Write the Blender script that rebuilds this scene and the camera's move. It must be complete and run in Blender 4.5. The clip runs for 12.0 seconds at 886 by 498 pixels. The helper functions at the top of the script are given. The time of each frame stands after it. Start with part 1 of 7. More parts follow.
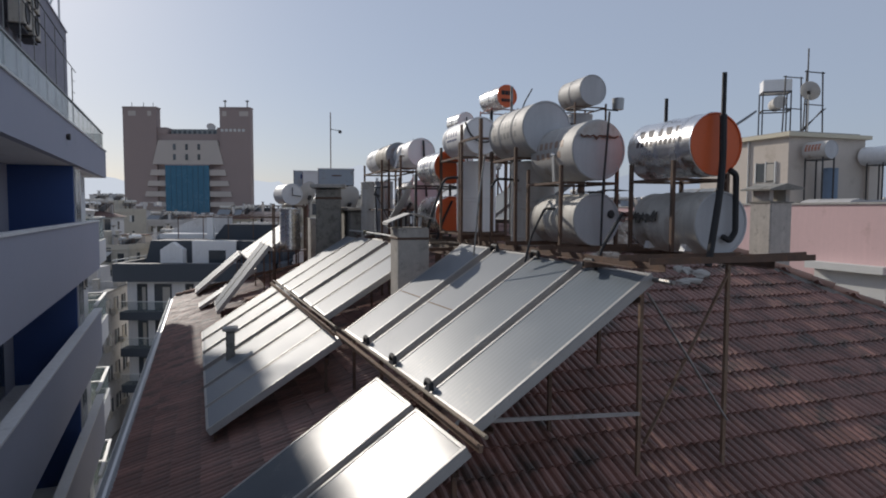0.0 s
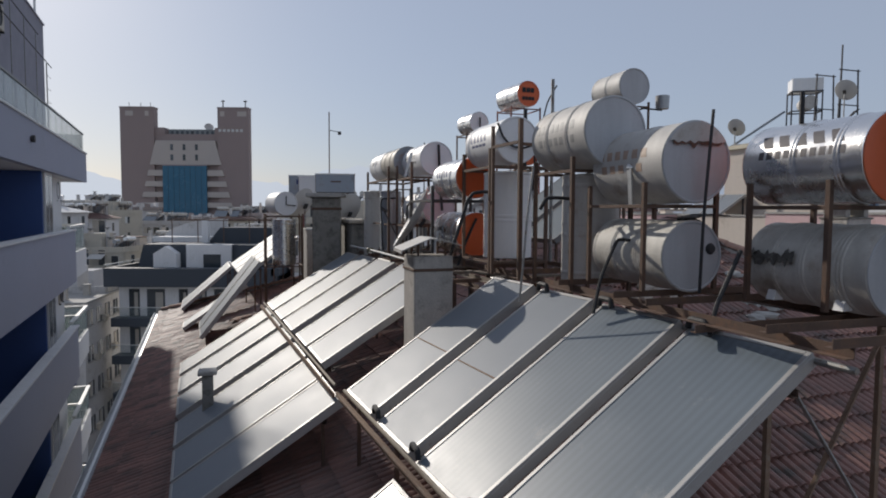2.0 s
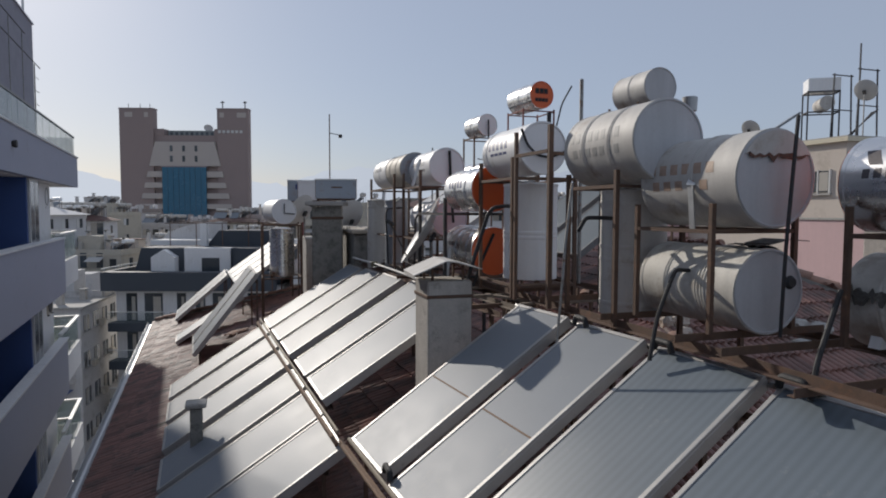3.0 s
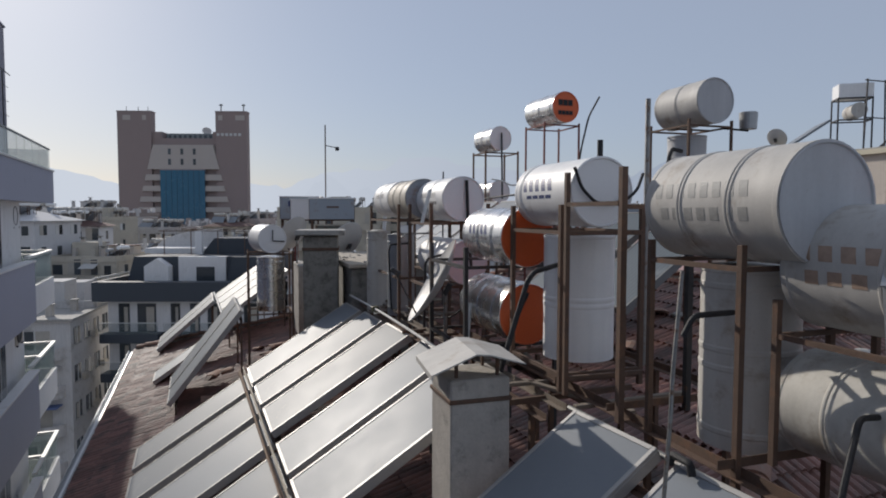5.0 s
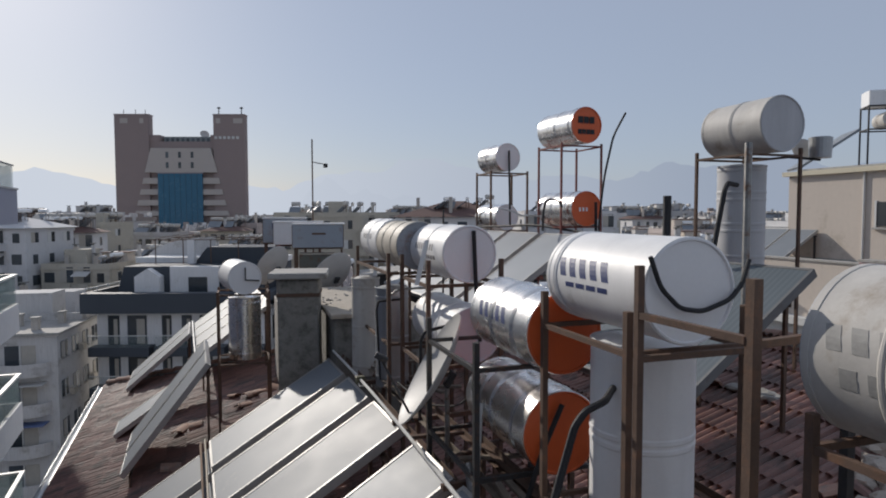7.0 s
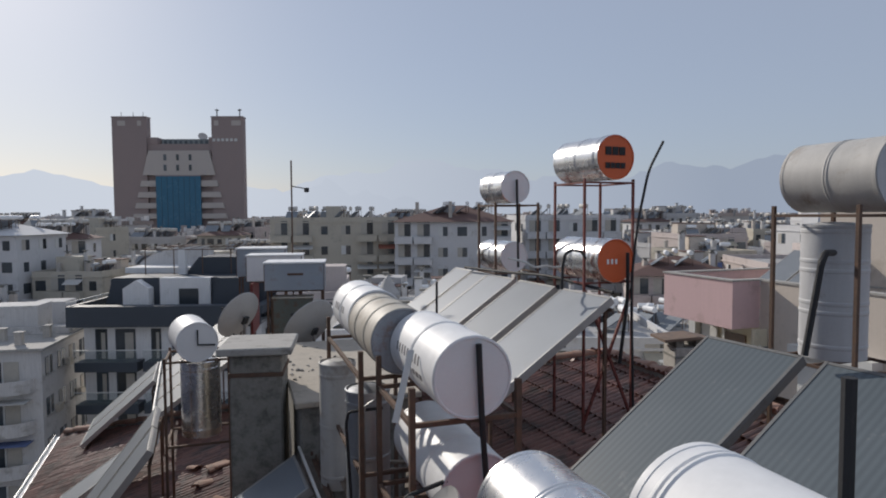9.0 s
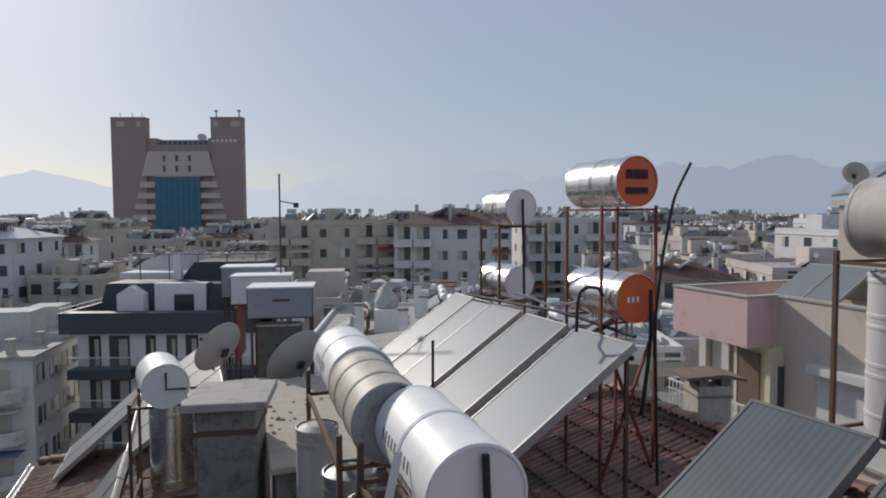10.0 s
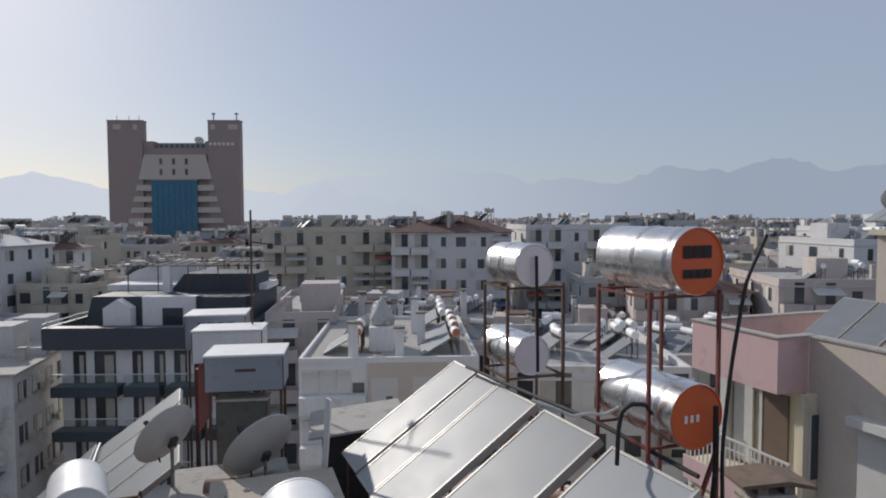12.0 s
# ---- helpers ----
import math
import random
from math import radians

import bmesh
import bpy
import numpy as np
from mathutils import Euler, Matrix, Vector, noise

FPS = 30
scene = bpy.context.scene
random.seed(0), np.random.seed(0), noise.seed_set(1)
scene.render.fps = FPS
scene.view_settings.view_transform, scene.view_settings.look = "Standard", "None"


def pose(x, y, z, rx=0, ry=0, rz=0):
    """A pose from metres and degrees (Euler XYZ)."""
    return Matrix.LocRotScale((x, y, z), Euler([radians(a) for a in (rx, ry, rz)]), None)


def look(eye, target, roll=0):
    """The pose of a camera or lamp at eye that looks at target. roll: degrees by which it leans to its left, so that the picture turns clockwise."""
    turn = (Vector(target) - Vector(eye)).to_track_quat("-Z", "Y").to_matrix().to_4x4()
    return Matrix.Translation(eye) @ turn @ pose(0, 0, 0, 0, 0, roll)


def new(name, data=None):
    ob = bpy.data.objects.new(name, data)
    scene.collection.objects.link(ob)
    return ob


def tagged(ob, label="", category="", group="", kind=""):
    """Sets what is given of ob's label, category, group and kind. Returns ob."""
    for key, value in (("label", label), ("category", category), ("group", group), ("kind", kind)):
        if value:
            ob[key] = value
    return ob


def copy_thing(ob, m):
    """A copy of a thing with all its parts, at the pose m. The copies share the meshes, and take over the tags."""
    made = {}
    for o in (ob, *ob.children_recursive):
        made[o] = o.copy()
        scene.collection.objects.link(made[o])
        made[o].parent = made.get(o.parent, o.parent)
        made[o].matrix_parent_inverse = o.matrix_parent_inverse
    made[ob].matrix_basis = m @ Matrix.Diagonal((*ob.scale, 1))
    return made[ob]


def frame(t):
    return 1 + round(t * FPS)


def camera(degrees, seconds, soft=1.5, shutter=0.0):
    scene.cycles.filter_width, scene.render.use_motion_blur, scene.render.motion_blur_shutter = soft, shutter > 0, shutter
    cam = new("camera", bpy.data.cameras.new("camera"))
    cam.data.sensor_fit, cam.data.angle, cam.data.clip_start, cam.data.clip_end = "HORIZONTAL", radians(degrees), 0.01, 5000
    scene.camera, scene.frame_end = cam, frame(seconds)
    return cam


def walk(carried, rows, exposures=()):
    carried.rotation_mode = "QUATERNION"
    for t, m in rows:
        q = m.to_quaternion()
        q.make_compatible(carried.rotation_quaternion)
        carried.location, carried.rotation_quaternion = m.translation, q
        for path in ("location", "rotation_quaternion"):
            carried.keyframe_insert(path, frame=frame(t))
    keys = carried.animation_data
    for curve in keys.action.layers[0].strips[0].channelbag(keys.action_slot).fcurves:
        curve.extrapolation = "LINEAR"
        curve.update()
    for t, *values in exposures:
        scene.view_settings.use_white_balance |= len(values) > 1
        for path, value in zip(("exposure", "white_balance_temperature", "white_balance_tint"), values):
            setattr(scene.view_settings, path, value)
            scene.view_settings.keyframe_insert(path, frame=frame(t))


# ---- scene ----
cam = camera(70.0, 12.0, soft=1.9)
PATH = [
    (0, (0.029, 1.834, 20.961), (0.066, 3.83, 20.837), 0.2),
    (0.5, (-0.019, 2.286, 20.999), (0.019, 4.282, 20.876), 0.2),
    (1, (-0.088, 2.727, 21.056), (-0.048, 4.723, 20.933), 0.3),
    (1.5, (-0.167, 3.17, 21.128), (-0.127, 5.166, 21.005), 0.3),
    (2, (-0.251, 3.605, 21.204), (-0.209, 5.601, 21.082), 0.3),
    (2.5, (-0.332, 4.025, 21.276), (-0.29, 6.021, 21.155), 0.3),
    (3, (-0.398, 4.436, 21.367), (-0.356, 6.432, 21.247), 0.2),
    (5, (-0.557, 6.058, 21.838), (-0.513, 8.055, 21.724), 0.1),
    (5.5, (-0.561, 6.476, 21.96), (-0.517, 8.472, 21.848), 0.1),
    (6, (-0.558, 6.894, 22.085), (-0.513, 8.891, 21.974), 0.1),
    (6.5, (-0.551, 7.311, 22.222), (-0.505, 9.308, 22.112), 0.0),
    (7, (-0.531, 7.74, 22.367), (-0.485, 9.737, 22.258), -0.1),
    (9, (-0.425, 9.621, 23.016), (-0.379, 11.617, 22.909), -0.3),
    (9.5, (-0.411, 10.071, 23.178), (-0.365, 12.068, 23.072), -0.3),
    (10, (-0.382, 10.554, 23.352), (-0.336, 12.551, 23.246), -0.3),
    (10.5, (-0.373, 10.993, 23.522), (-0.325, 12.989, 23.418), -0.2),
    (11, (-0.367, 11.487, 23.685), (-0.318, 13.484, 23.582), -0.2),
    (11.5, (-0.344, 11.946, 23.86), (-0.294, 13.943, 23.759), -0.3),
    (12, (-0.309, 12.302, 24.056), (-0.258, 14.299, 23.958), -0.2),
]
walk(cam, [(t, look(eye, target, roll)) for t, eye, target, roll in PATH], [(0.0, 0.26, 6400, 10), (12.0, 0.26, 6400, 10)])


# ---------------------------------------------------------------- light
HAZE, HAZE_COLOR = 0.77, (3.2, 3.56, 4.35)
SUN_AZ, SUN_EL = 36.8, 26.0          # degrees to the left of +y, and above the horizon
world = bpy.data.worlds.new("world")
scene.world = world
world.use_nodes = True
wn = world.node_tree.nodes
sky = wn.new("ShaderNodeTexSky")
sky.sky_type = "NISHITA"
sky.sun_disc = False
sky.sun_elevation = radians(SUN_EL)
sky.sun_rotation = radians(-SUN_AZ)
sky.air_density, sky.dust_density, sky.ozone_density, sky.altitude = 1.0, 1.0, 2.0, 30
haze = wn.new("ShaderNodeMix")            # the clear sky, veiled by an even haze
haze.data_type, haze.blend_type = "RGBA", "MIX"
haze.inputs[0].default_value = HAZE
haze.inputs[7].default_value = (*HAZE_COLOR, 1)
cool = wn.new("ShaderNodeMix")            # takes the yellow out of the sky round the sun
cool.data_type, cool.blend_type = "RGBA", "MULTIPLY"
cool.inputs[0].default_value = 1.0
cool.inputs[7].default_value = (0.97, 1.0, 1.06, 1)
world.node_tree.links.new(sky.outputs[0], cool.inputs[6])
world.node_tree.links.new(cool.outputs[2], haze.inputs[6])
world.node_tree.links.new(haze.outputs[2], wn["Background"].inputs[0])
wn["Background"].inputs[1].default_value = 0.094
sun_to = Vector((-math.sin(radians(SUN_AZ)) * math.cos(radians(SUN_EL)), math.cos(radians(SUN_AZ)) * math.cos(radians(SUN_EL)), math.sin(radians(SUN_EL))))
sun = new("sun", bpy.data.lights.new("sun", "SUN"))
sun.data.energy, sun.data.angle, sun.data.color = 2.55, radians(0.8), (1.0, 0.92, 0.82)
sun.matrix_world = look(sun_to * 200, (0, 0, 0))

# ---------------------------------------------------------------- materials
def surf(name, col, rough=0.6, metal=0.0, var=0.15, scale=3.0, fine=40.0, bump=0.15, dirt=None, dirt_at=0.6, rand=0.0, spec=0.5, coat=0.0, island=0.0, dent=0.0, streak=0.0):
    """A surface with variation at two scales, an optional stain colour, fine relief, and a change from object to object."""
    m = bpy.data.materials.new(name)
    m.use_nodes = True
    n, lk = m.node_tree.nodes, m.node_tree.links
    b = n["Principled BSDF"]
    tc = n.new("ShaderNodeTexCoord")
    big, small = n.new("ShaderNodeTexNoise"), n.new("ShaderNodeTexNoise")
    for node, s, det in ((big, scale, 5.0), (small, fine, 4.0)):
        node.inputs["Scale"].default_value, node.inputs["Detail"].default_value = s, det
        node.inputs["Roughness"].default_value = 0.65
        lk.new(tc.outputs["Object"], node.inputs["Vector"])
    def math_node(op, a, bb):
        k = n.new("ShaderNodeMath")
        k.operation = op
        for i, v in enumerate((a, bb)):
            if isinstance(v, float):
                k.inputs[i].default_value = v
            else:
                lk.new(v, k.inputs[i])
        return k.outputs[0]
    mixed = math_node("ADD", math_node("MULTIPLY", big.outputs[0], 0.65), math_node("MULTIPLY", small.outputs[0], 0.35))
    value = math_node("ADD", math_node("MULTIPLY", math_node("SUBTRACT", mixed, 0.5), var * 4.0), 1.0)
    if rand:
        info = n.new("ShaderNodeObjectInfo")
        value = math_node("MULTIPLY", value, math_node("ADD", math_node("MULTIPLY", info.outputs["Random"], 2.0 * rand), 1.0 - rand))
    if island:
        geo = n.new("ShaderNodeNewGeometry")
        value = math_node("MULTIPLY", value, math_node("ADD", math_node("MULTIPLY", geo.outputs["Random Per Island"], 2.0 * island), 1.0 - island))
    if streak:                            # rain streaks that run down
        mp = n.new("ShaderNodeMapping")
        mp.inputs["Scale"].default_value = (7.0, 7.0, 0.5)
        lk.new(tc.outputs["Object"], mp.inputs["Vector"])
        run = n.new("ShaderNodeTexNoise")
        run.inputs["Scale"].default_value, run.inputs["Detail"].default_value = 1.6, 6.0
        lk.new(mp.outputs[0], run.inputs["Vector"])
        value = math_node("MULTIPLY", value, math_node("ADD", math_node("MULTIPLY", math_node("SUBTRACT", run.outputs[0], 0.5), streak * 4.0), 1.0))
    hsv = n.new("ShaderNodeHueSaturation")
    hsv.inputs["Color"].default_value = (*col, 1)
    lk.new(value, hsv.inputs["Value"])
    out = hsv.outputs[0]
    if dirt:
        ramp = n.new("ShaderNodeValToRGB")
        ramp.color_ramp.elements[0].position, ramp.color_ramp.elements[1].position = dirt_at - 0.08, dirt_at + 0.1
        third = n.new("ShaderNodeTexNoise")
        third.inputs["Scale"].default_value, third.inputs["Detail"].default_value = scale * 1.9, 8.0
        third.inputs["Roughness"].default_value = 0.7
        lk.new(tc.outputs["Object"], third.inputs["Vector"])
        lk.new(third.outputs[0], ramp.inputs[0])
        mx = n.new("ShaderNodeMix")
        mx.data_type = "RGBA"
        lk.new(ramp.outputs[0], mx.inputs[0])
        lk.new(out, mx.inputs[6])
        mx.inputs[7].default_value = (*dirt, 1)
        out = mx.outputs[2]
    lk.new(out, b.inputs["Base Color"])
    b.inputs["Metallic"].default_value = metal
    b.inputs["Specular IOR Level"].default_value = spec
    b.inputs["Coat Weight"].default_value = coat
    lk.new(math_node("ADD", math_node("MULTIPLY", math_node("SUBTRACT", mixed, 0.5), 0.35), rough), b.inputs["Roughness"])
    if bump:
        bp = n.new("ShaderNodeBump")
        bp.inputs["Strength"].default_value, bp.inputs["Distance"].default_value = bump, 0.01
        lk.new(small.outputs[0], bp.inputs["Height"])
        if dent:
            soft = n.new("ShaderNodeTexNoise")
            soft.inputs["Scale"].default_value, soft.inputs["Detail"].default_value = 2.6, 1.0
            lk.new(tc.outputs["Object"], soft.inputs["Vector"])
            bd = n.new("ShaderNodeBump")
            bd.inputs["Strength"].default_value, bd.inputs["Distance"].default_value = dent, 0.05
            lk.new(soft.outputs[0], bd.inputs["Height"])
            lk.new(bd.outputs[0], bp.inputs["Normal"])
        lk.new(bp.outputs[0], b.inputs["Normal"])
    return m


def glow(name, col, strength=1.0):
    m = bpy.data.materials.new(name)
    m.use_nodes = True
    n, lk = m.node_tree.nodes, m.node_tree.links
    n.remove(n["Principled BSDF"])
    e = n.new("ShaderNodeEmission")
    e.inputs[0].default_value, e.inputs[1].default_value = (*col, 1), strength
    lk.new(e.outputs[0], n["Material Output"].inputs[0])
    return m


def collector_glass(name, base, fins, spec=0.28, rough=0.5):
    """Rough solar glass over dark fins that run along the collector."""
    m = surf(name, base, rough=rough, var=0.1, scale=1.2, fine=160.0, bump=0.02, spec=spec, rand=0.16, dirt=(0.33, 0.33, 0.32), dirt_at=0.66)
    n, lk = m.node_tree.nodes, m.node_tree.links
    b = n["Principled BSDF"]
    tc = n.new("ShaderNodeTexCoord")
    wave = n.new("ShaderNodeTexWave")
    wave.bands_direction = "Y"
    wave.inputs["Scale"].default_value, wave.inputs["Distortion"].default_value = 5.2, 0.25
    lk.new(tc.outputs["Object"], wave.inputs["Vector"])
    src = b.inputs["Base Color"].links[0].from_socket
    mx = n.new("ShaderNodeMix")
    mx.data_type, mx.blend_type = "RGBA", "MULTIPLY"
    mx.inputs[0].default_value = fins
    lk.new(src, mx.inputs[6])
    lk.new(wave.outputs[0], mx.inputs[7])
    lk.new(mx.outputs[2], b.inputs["Base Color"])
    return m


M_TILE = surf("roof tile", (0.24, 0.125, 0.1), 0.46, var=0.3, scale=1.3, fine=30, bump=0.3, spec=0.6, rand=0.26, dirt=(0.09, 0.07, 0.058), dirt_at=0.56)
M_TILES = surf("roof tiles joined", (0.24, 0.125, 0.1), 0.46, var=0.3, scale=1.3, fine=30, bump=0.3, spec=0.6, island=0.26, dirt=(0.09, 0.07, 0.058), dirt_at=0.56)
M_RIDGE = surf("ridge tile", (0.33, 0.2, 0.15), 0.8, var=0.3, scale=4, bump=0.4, rand=0.25, dirt=(0.2, 0.19, 0.17), dirt_at=0.6)
M_MORTAR = surf("crumbling mortar", (0.46, 0.4, 0.34), 0.9, var=0.3, scale=9, fine=70, bump=0.7, dirt=(0.3, 0.2, 0.15), dirt_at=0.6)
M_OLIVE = surf("olive plastic", (0.12, 0.115, 0.07), 0.6, var=0.15)
M_ZINC = surf("dull zinc", (0.36, 0.345, 0.33), 0.7, 0.1, var=0.25, scale=8, bump=0.2, dirt=(0.2, 0.12, 0.08), dirt_at=0.66)
M_DECK = surf("roof underlay", (0.07, 0.045, 0.035), 0.9, var=0.3)
M_GLASS = collector_glass("collector glass", (0.22, 0.24, 0.262), 0.0, 0.2, 0.5)
M_GLASS5 = collector_glass("milky collector glass", (0.33, 0.35, 0.37), 0.0)
M_GLASS2 = collector_glass("dark collector glass", (0.15, 0.18, 0.2), 0.18)
M_GLASS3 = collector_glass("ribbed collector glass", (0.15, 0.182, 0.21), 0.12, 0.4, 0.42)
M_GLASS4 = collector_glass("shiny collector glass", (0.14, 0.158, 0.175), 0.0, 0.24, 0.24)
M_ALU = surf("aluminium casing", (0.4, 0.39, 0.375), 0.5, 0.3, var=0.12, scale=5, fine=80, bump=0.05, dirt=(0.25, 0.22, 0.19), dirt_at=0.68)
M_DARKALU = surf("dull dark casing", (0.17, 0.17, 0.168), 0.6, 0.2, var=0.15, scale=5, fine=80, bump=0.05, dirt=(0.12, 0.1, 0.085), dirt_at=0.64)
M_GALV = surf("galvanised sheet", (0.42, 0.43, 0.44), 0.42, 0.75, var=0.14, scale=3, fine=24, bump=0.12, dirt=(0.2, 0.16, 0.13), dirt_at=0.72)
M_GREY = surf("grey tank paint", (0.53, 0.51, 0.475), 0.62, 0.0, var=0.12, scale=2.2, fine=60, bump=0.08, dirt=(0.34, 0.28, 0.22), dirt_at=0.62, dent=0.35, streak=0.1)
M_GREYCAP = surf("grey cap", (0.5, 0.505, 0.515), 0.6, 0.0, dent=0.2, streak=0.08, var=0.1, scale=3, bump=0.06, dirt=(0.25, 0.2, 0.17), dirt_at=0.7)
M_STAINCAP = surf("dark cap with rust runs", (0.33, 0.345, 0.37), 0.6, var=0.12, scale=3, bump=0.06, dirt=(0.26, 0.17, 0.13), dirt_at=0.57, streak=0.2)
M_CREAM = surf("weathered cream tank paint", (0.5, 0.46, 0.39), 0.6, dent=0.3, streak=0.12, var=0.12, scale=3, bump=0.08, dirt=(0.36, 0.3, 0.22), dirt_at=0.6)
M_WHITE = surf("white tank paint", (0.84, 0.838, 0.83), 0.5, dent=0.18, streak=0.05, var=0.06, scale=2, fine=50, bump=0.05, dirt=(0.5, 0.47, 0.43), dirt_at=0.72)
M_WHITECAP = surf("white cap", (0.77, 0.77, 0.775), 0.45, var=0.05, scale=3, bump=0.04, dirt=(0.5, 0.47, 0.43), dirt_at=0.74)
M_PINKCAP = surf("faded pinkish cap", (0.6, 0.53, 0.56), 0.5, var=0.06, scale=3, bump=0.04)
M_CHROME = surf("polished steel jacket", (0.8, 0.785, 0.765), 0.27, 1.0, dent=0.25, var=0.05, scale=2.5, fine=14, bump=0.12, dirt=(0.5, 0.47, 0.43), dirt_at=0.7)
M_ORANGE = surf("orange cap", (0.68, 0.125, 0.032), 0.42, var=0.1, scale=3, bump=0.05, dirt=(0.42, 0.08, 0.03), dirt_at=0.68)
M_RUST = surf("rusty steel", (0.125, 0.08, 0.058), 0.8, 0.1, var=0.35, scale=6, fine=60, bump=0.25, dirt=(0.19, 0.1, 0.06), dirt_at=0.6)
M_OLDRUST = surf("pale old rust", (0.24, 0.16, 0.11), 0.85, 0.1, var=0.35, scale=6, fine=60, bump=0.25, dirt=(0.3, 0.25, 0.2), dirt_at=0.6)
M_REDIRON = surf("red oxide steel", (0.2, 0.055, 0.045), 0.7, 0.1, var=0.3, scale=6, bump=0.3, dirt=(0.1, 0.06, 0.045), dirt_at=0.6)
M_DARKIRON = surf("dark painted steel", (0.05, 0.05, 0.052), 0.6, 0.3, var=0.3, scale=6, bump=0.2, dirt=(0.14, 0.075, 0.045), dirt_at=0.62)
M_BLACK = surf("black pipe insulation", (0.022, 0.022, 0.024), 0.7, var=0.25, scale=8, bump=0.3, dirt=(0.09, 0.085, 0.08), dirt_at=0.68)
M_PIPE = surf("galvanised pipe", (0.3, 0.3, 0.29), 0.5, 0.7, var=0.25, scale=10, bump=0.1, dirt=(0.18, 0.1, 0.06), dirt_at=0.6)
M_CREAMPIPE = surf("dirty cream pipe", (0.3, 0.25, 0.185), 0.65, var=0.2, scale=8, bump=0.1, dirt=(0.3, 0.2, 0.13), dirt_at=0.6)
M_PVC = surf("white plastic pipe", (0.62, 0.61, 0.58), 0.5, var=0.12, scale=6, bump=0.05)
M_RENDER = surf("chimney render", (0.47, 0.44, 0.4), 0.9, streak=0.1, var=0.22, scale=4, fine=50, bump=0.6, dirt=(0.25, 0.23, 0.205), dirt_at=0.63)
M_DARKRENDER = surf("sooty chimney render", (0.26, 0.25, 0.225), 0.9, var=0.3, scale=3, fine=40, bump=0.7, dirt=(0.13, 0.125, 0.11), dirt_at=0.56)
M_SLAB = surf("weathered concrete slab", (0.4, 0.385, 0.36), 0.85, var=0.15, scale=3, bump=0.3, dirt=(0.24, 0.225, 0.2), dirt_at=0.6)
M_RUSTFLAKE = surf("flaking rust", (0.17, 0.09, 0.065), 0.9, var=0.35, scale=20, fine=90, bump=0.5, dirt=(0.09, 0.05, 0.04), dirt_at=0.55)
M_TORN = surf("torn dark felt", (0.1, 0.095, 0.085), 0.9, var=0.3, scale=9, fine=60, bump=0.5, dirt=(0.25, 0.235, 0.21), dirt_at=0.6)
M_SANDSLAB = surf("sandy concrete", (0.46, 0.41, 0.34), 0.9, var=0.14, scale=4, fine=60, bump=0.4, dirt=(0.3, 0.265, 0.22), dirt_at=0.62)
M_BRANDRED = surf("faded dark print", (0.1, 0.09, 0.095), 0.6, var=0.2, scale=10)
M_DULL = surf("dull stained tank paint", (0.56, 0.54, 0.49), 0.65, var=0.16, scale=2, bump=0.1, dirt=(0.36, 0.31, 0.25), dirt_at=0.6, dent=0.5, streak=0.14)
M_INK = surf("dark blue lettering", (0.03, 0.05, 0.16), 0.5, var=0.1)
M_GREYINK = surf("dark grey lettering", (0.2, 0.19, 0.195), 0.5, var=0.2)
M_REDINK = surf("faded red lettering", (0.42, 0.3, 0.225), 0.6, var=0.3, scale=12)
M_FADEINK = surf("faded grey lettering", (0.34, 0.335, 0.32), 0.6, var=0.3, scale=12)
M_DISH = surf("dish paint", (0.5, 0.49, 0.47), 0.5, var=0.08, scale=4, bump=0.05, dirt=(0.36, 0.33, 0.29), dirt_at=0.66)
M_TIMBER = surf("old timber", (0.21, 0.172, 0.135), 0.85, var=0.3, scale=7, fine=70, bump=0.4)
M_PL_WHITE = surf("white plaster", (0.74, 0.735, 0.73), 0.85, streak=0.06, var=0.07, scale=0.5, fine=8, bump=0.15, dirt=(0.45, 0.43, 0.4), dirt_at=0.68)
M_PL_OLD = surf("grimy plaster", (0.58, 0.565, 0.55), 0.9, streak=0.1, var=0.1, scale=0.4, fine=6, bump=0.15, dirt=(0.33, 0.31, 0.28), dirt_at=0.62)
M_PL_BEIGE = surf("beige plaster", (0.6, 0.53, 0.46), 0.9, streak=0.02, var=0.06, scale=0.5, fine=8, bump=0.15, dirt=(0.42, 0.36, 0.29), dirt_at=0.66)
M_PL_GREY = surf("grey plaster", (0.37, 0.38, 0.45), 0.9, var=0.05, scale=0.5, fine=10, bump=0.1, dirt=(0.3, 0.305, 0.34), dirt_at=0.68)
M_PL_PINK = surf("pink plaster", (0.64, 0.45, 0.445), 0.9, streak=0.025, var=0.06, scale=0.6, fine=9, bump=0.2, dirt=(0.46, 0.31, 0.29), dirt_at=0.64)
M_PL_BLUE = surf("blue wall paint", (0.045, 0.09, 0.25), 0.7, var=0.08, scale=1)
M_BRICKY = surf("grey brick cladding", (0.29, 0.285, 0.33), 0.85, var=0.2, scale=2, fine=18, bump=0.4)
M_ANTHRA = surf("anthracite cladding", (0.05, 0.06, 0.075), 0.55, var=0.12, scale=0.6, fine=10, bump=0.1)
M_SLATE = surf("dark slate roof", (0.045, 0.055, 0.07), 0.6, var=0.15, scale=0.8, fine=14, bump=0.3)
M_HOTEL = surf("brown stone cladding", (0.315, 0.25, 0.235), 0.8, var=0.06, scale=0.08, fine=1.0, bump=0.0)
M_HOTELW = surf("pale stone cladding", (0.5, 0.45, 0.41), 0.8, var=0.05, scale=0.08, fine=1.0, bump=0.0)
M_HGLASS = surf("blue curtain wall", (0.03, 0.14, 0.23), 0.25, var=0.1, scale=0.1, fine=1.0, bump=0.0)
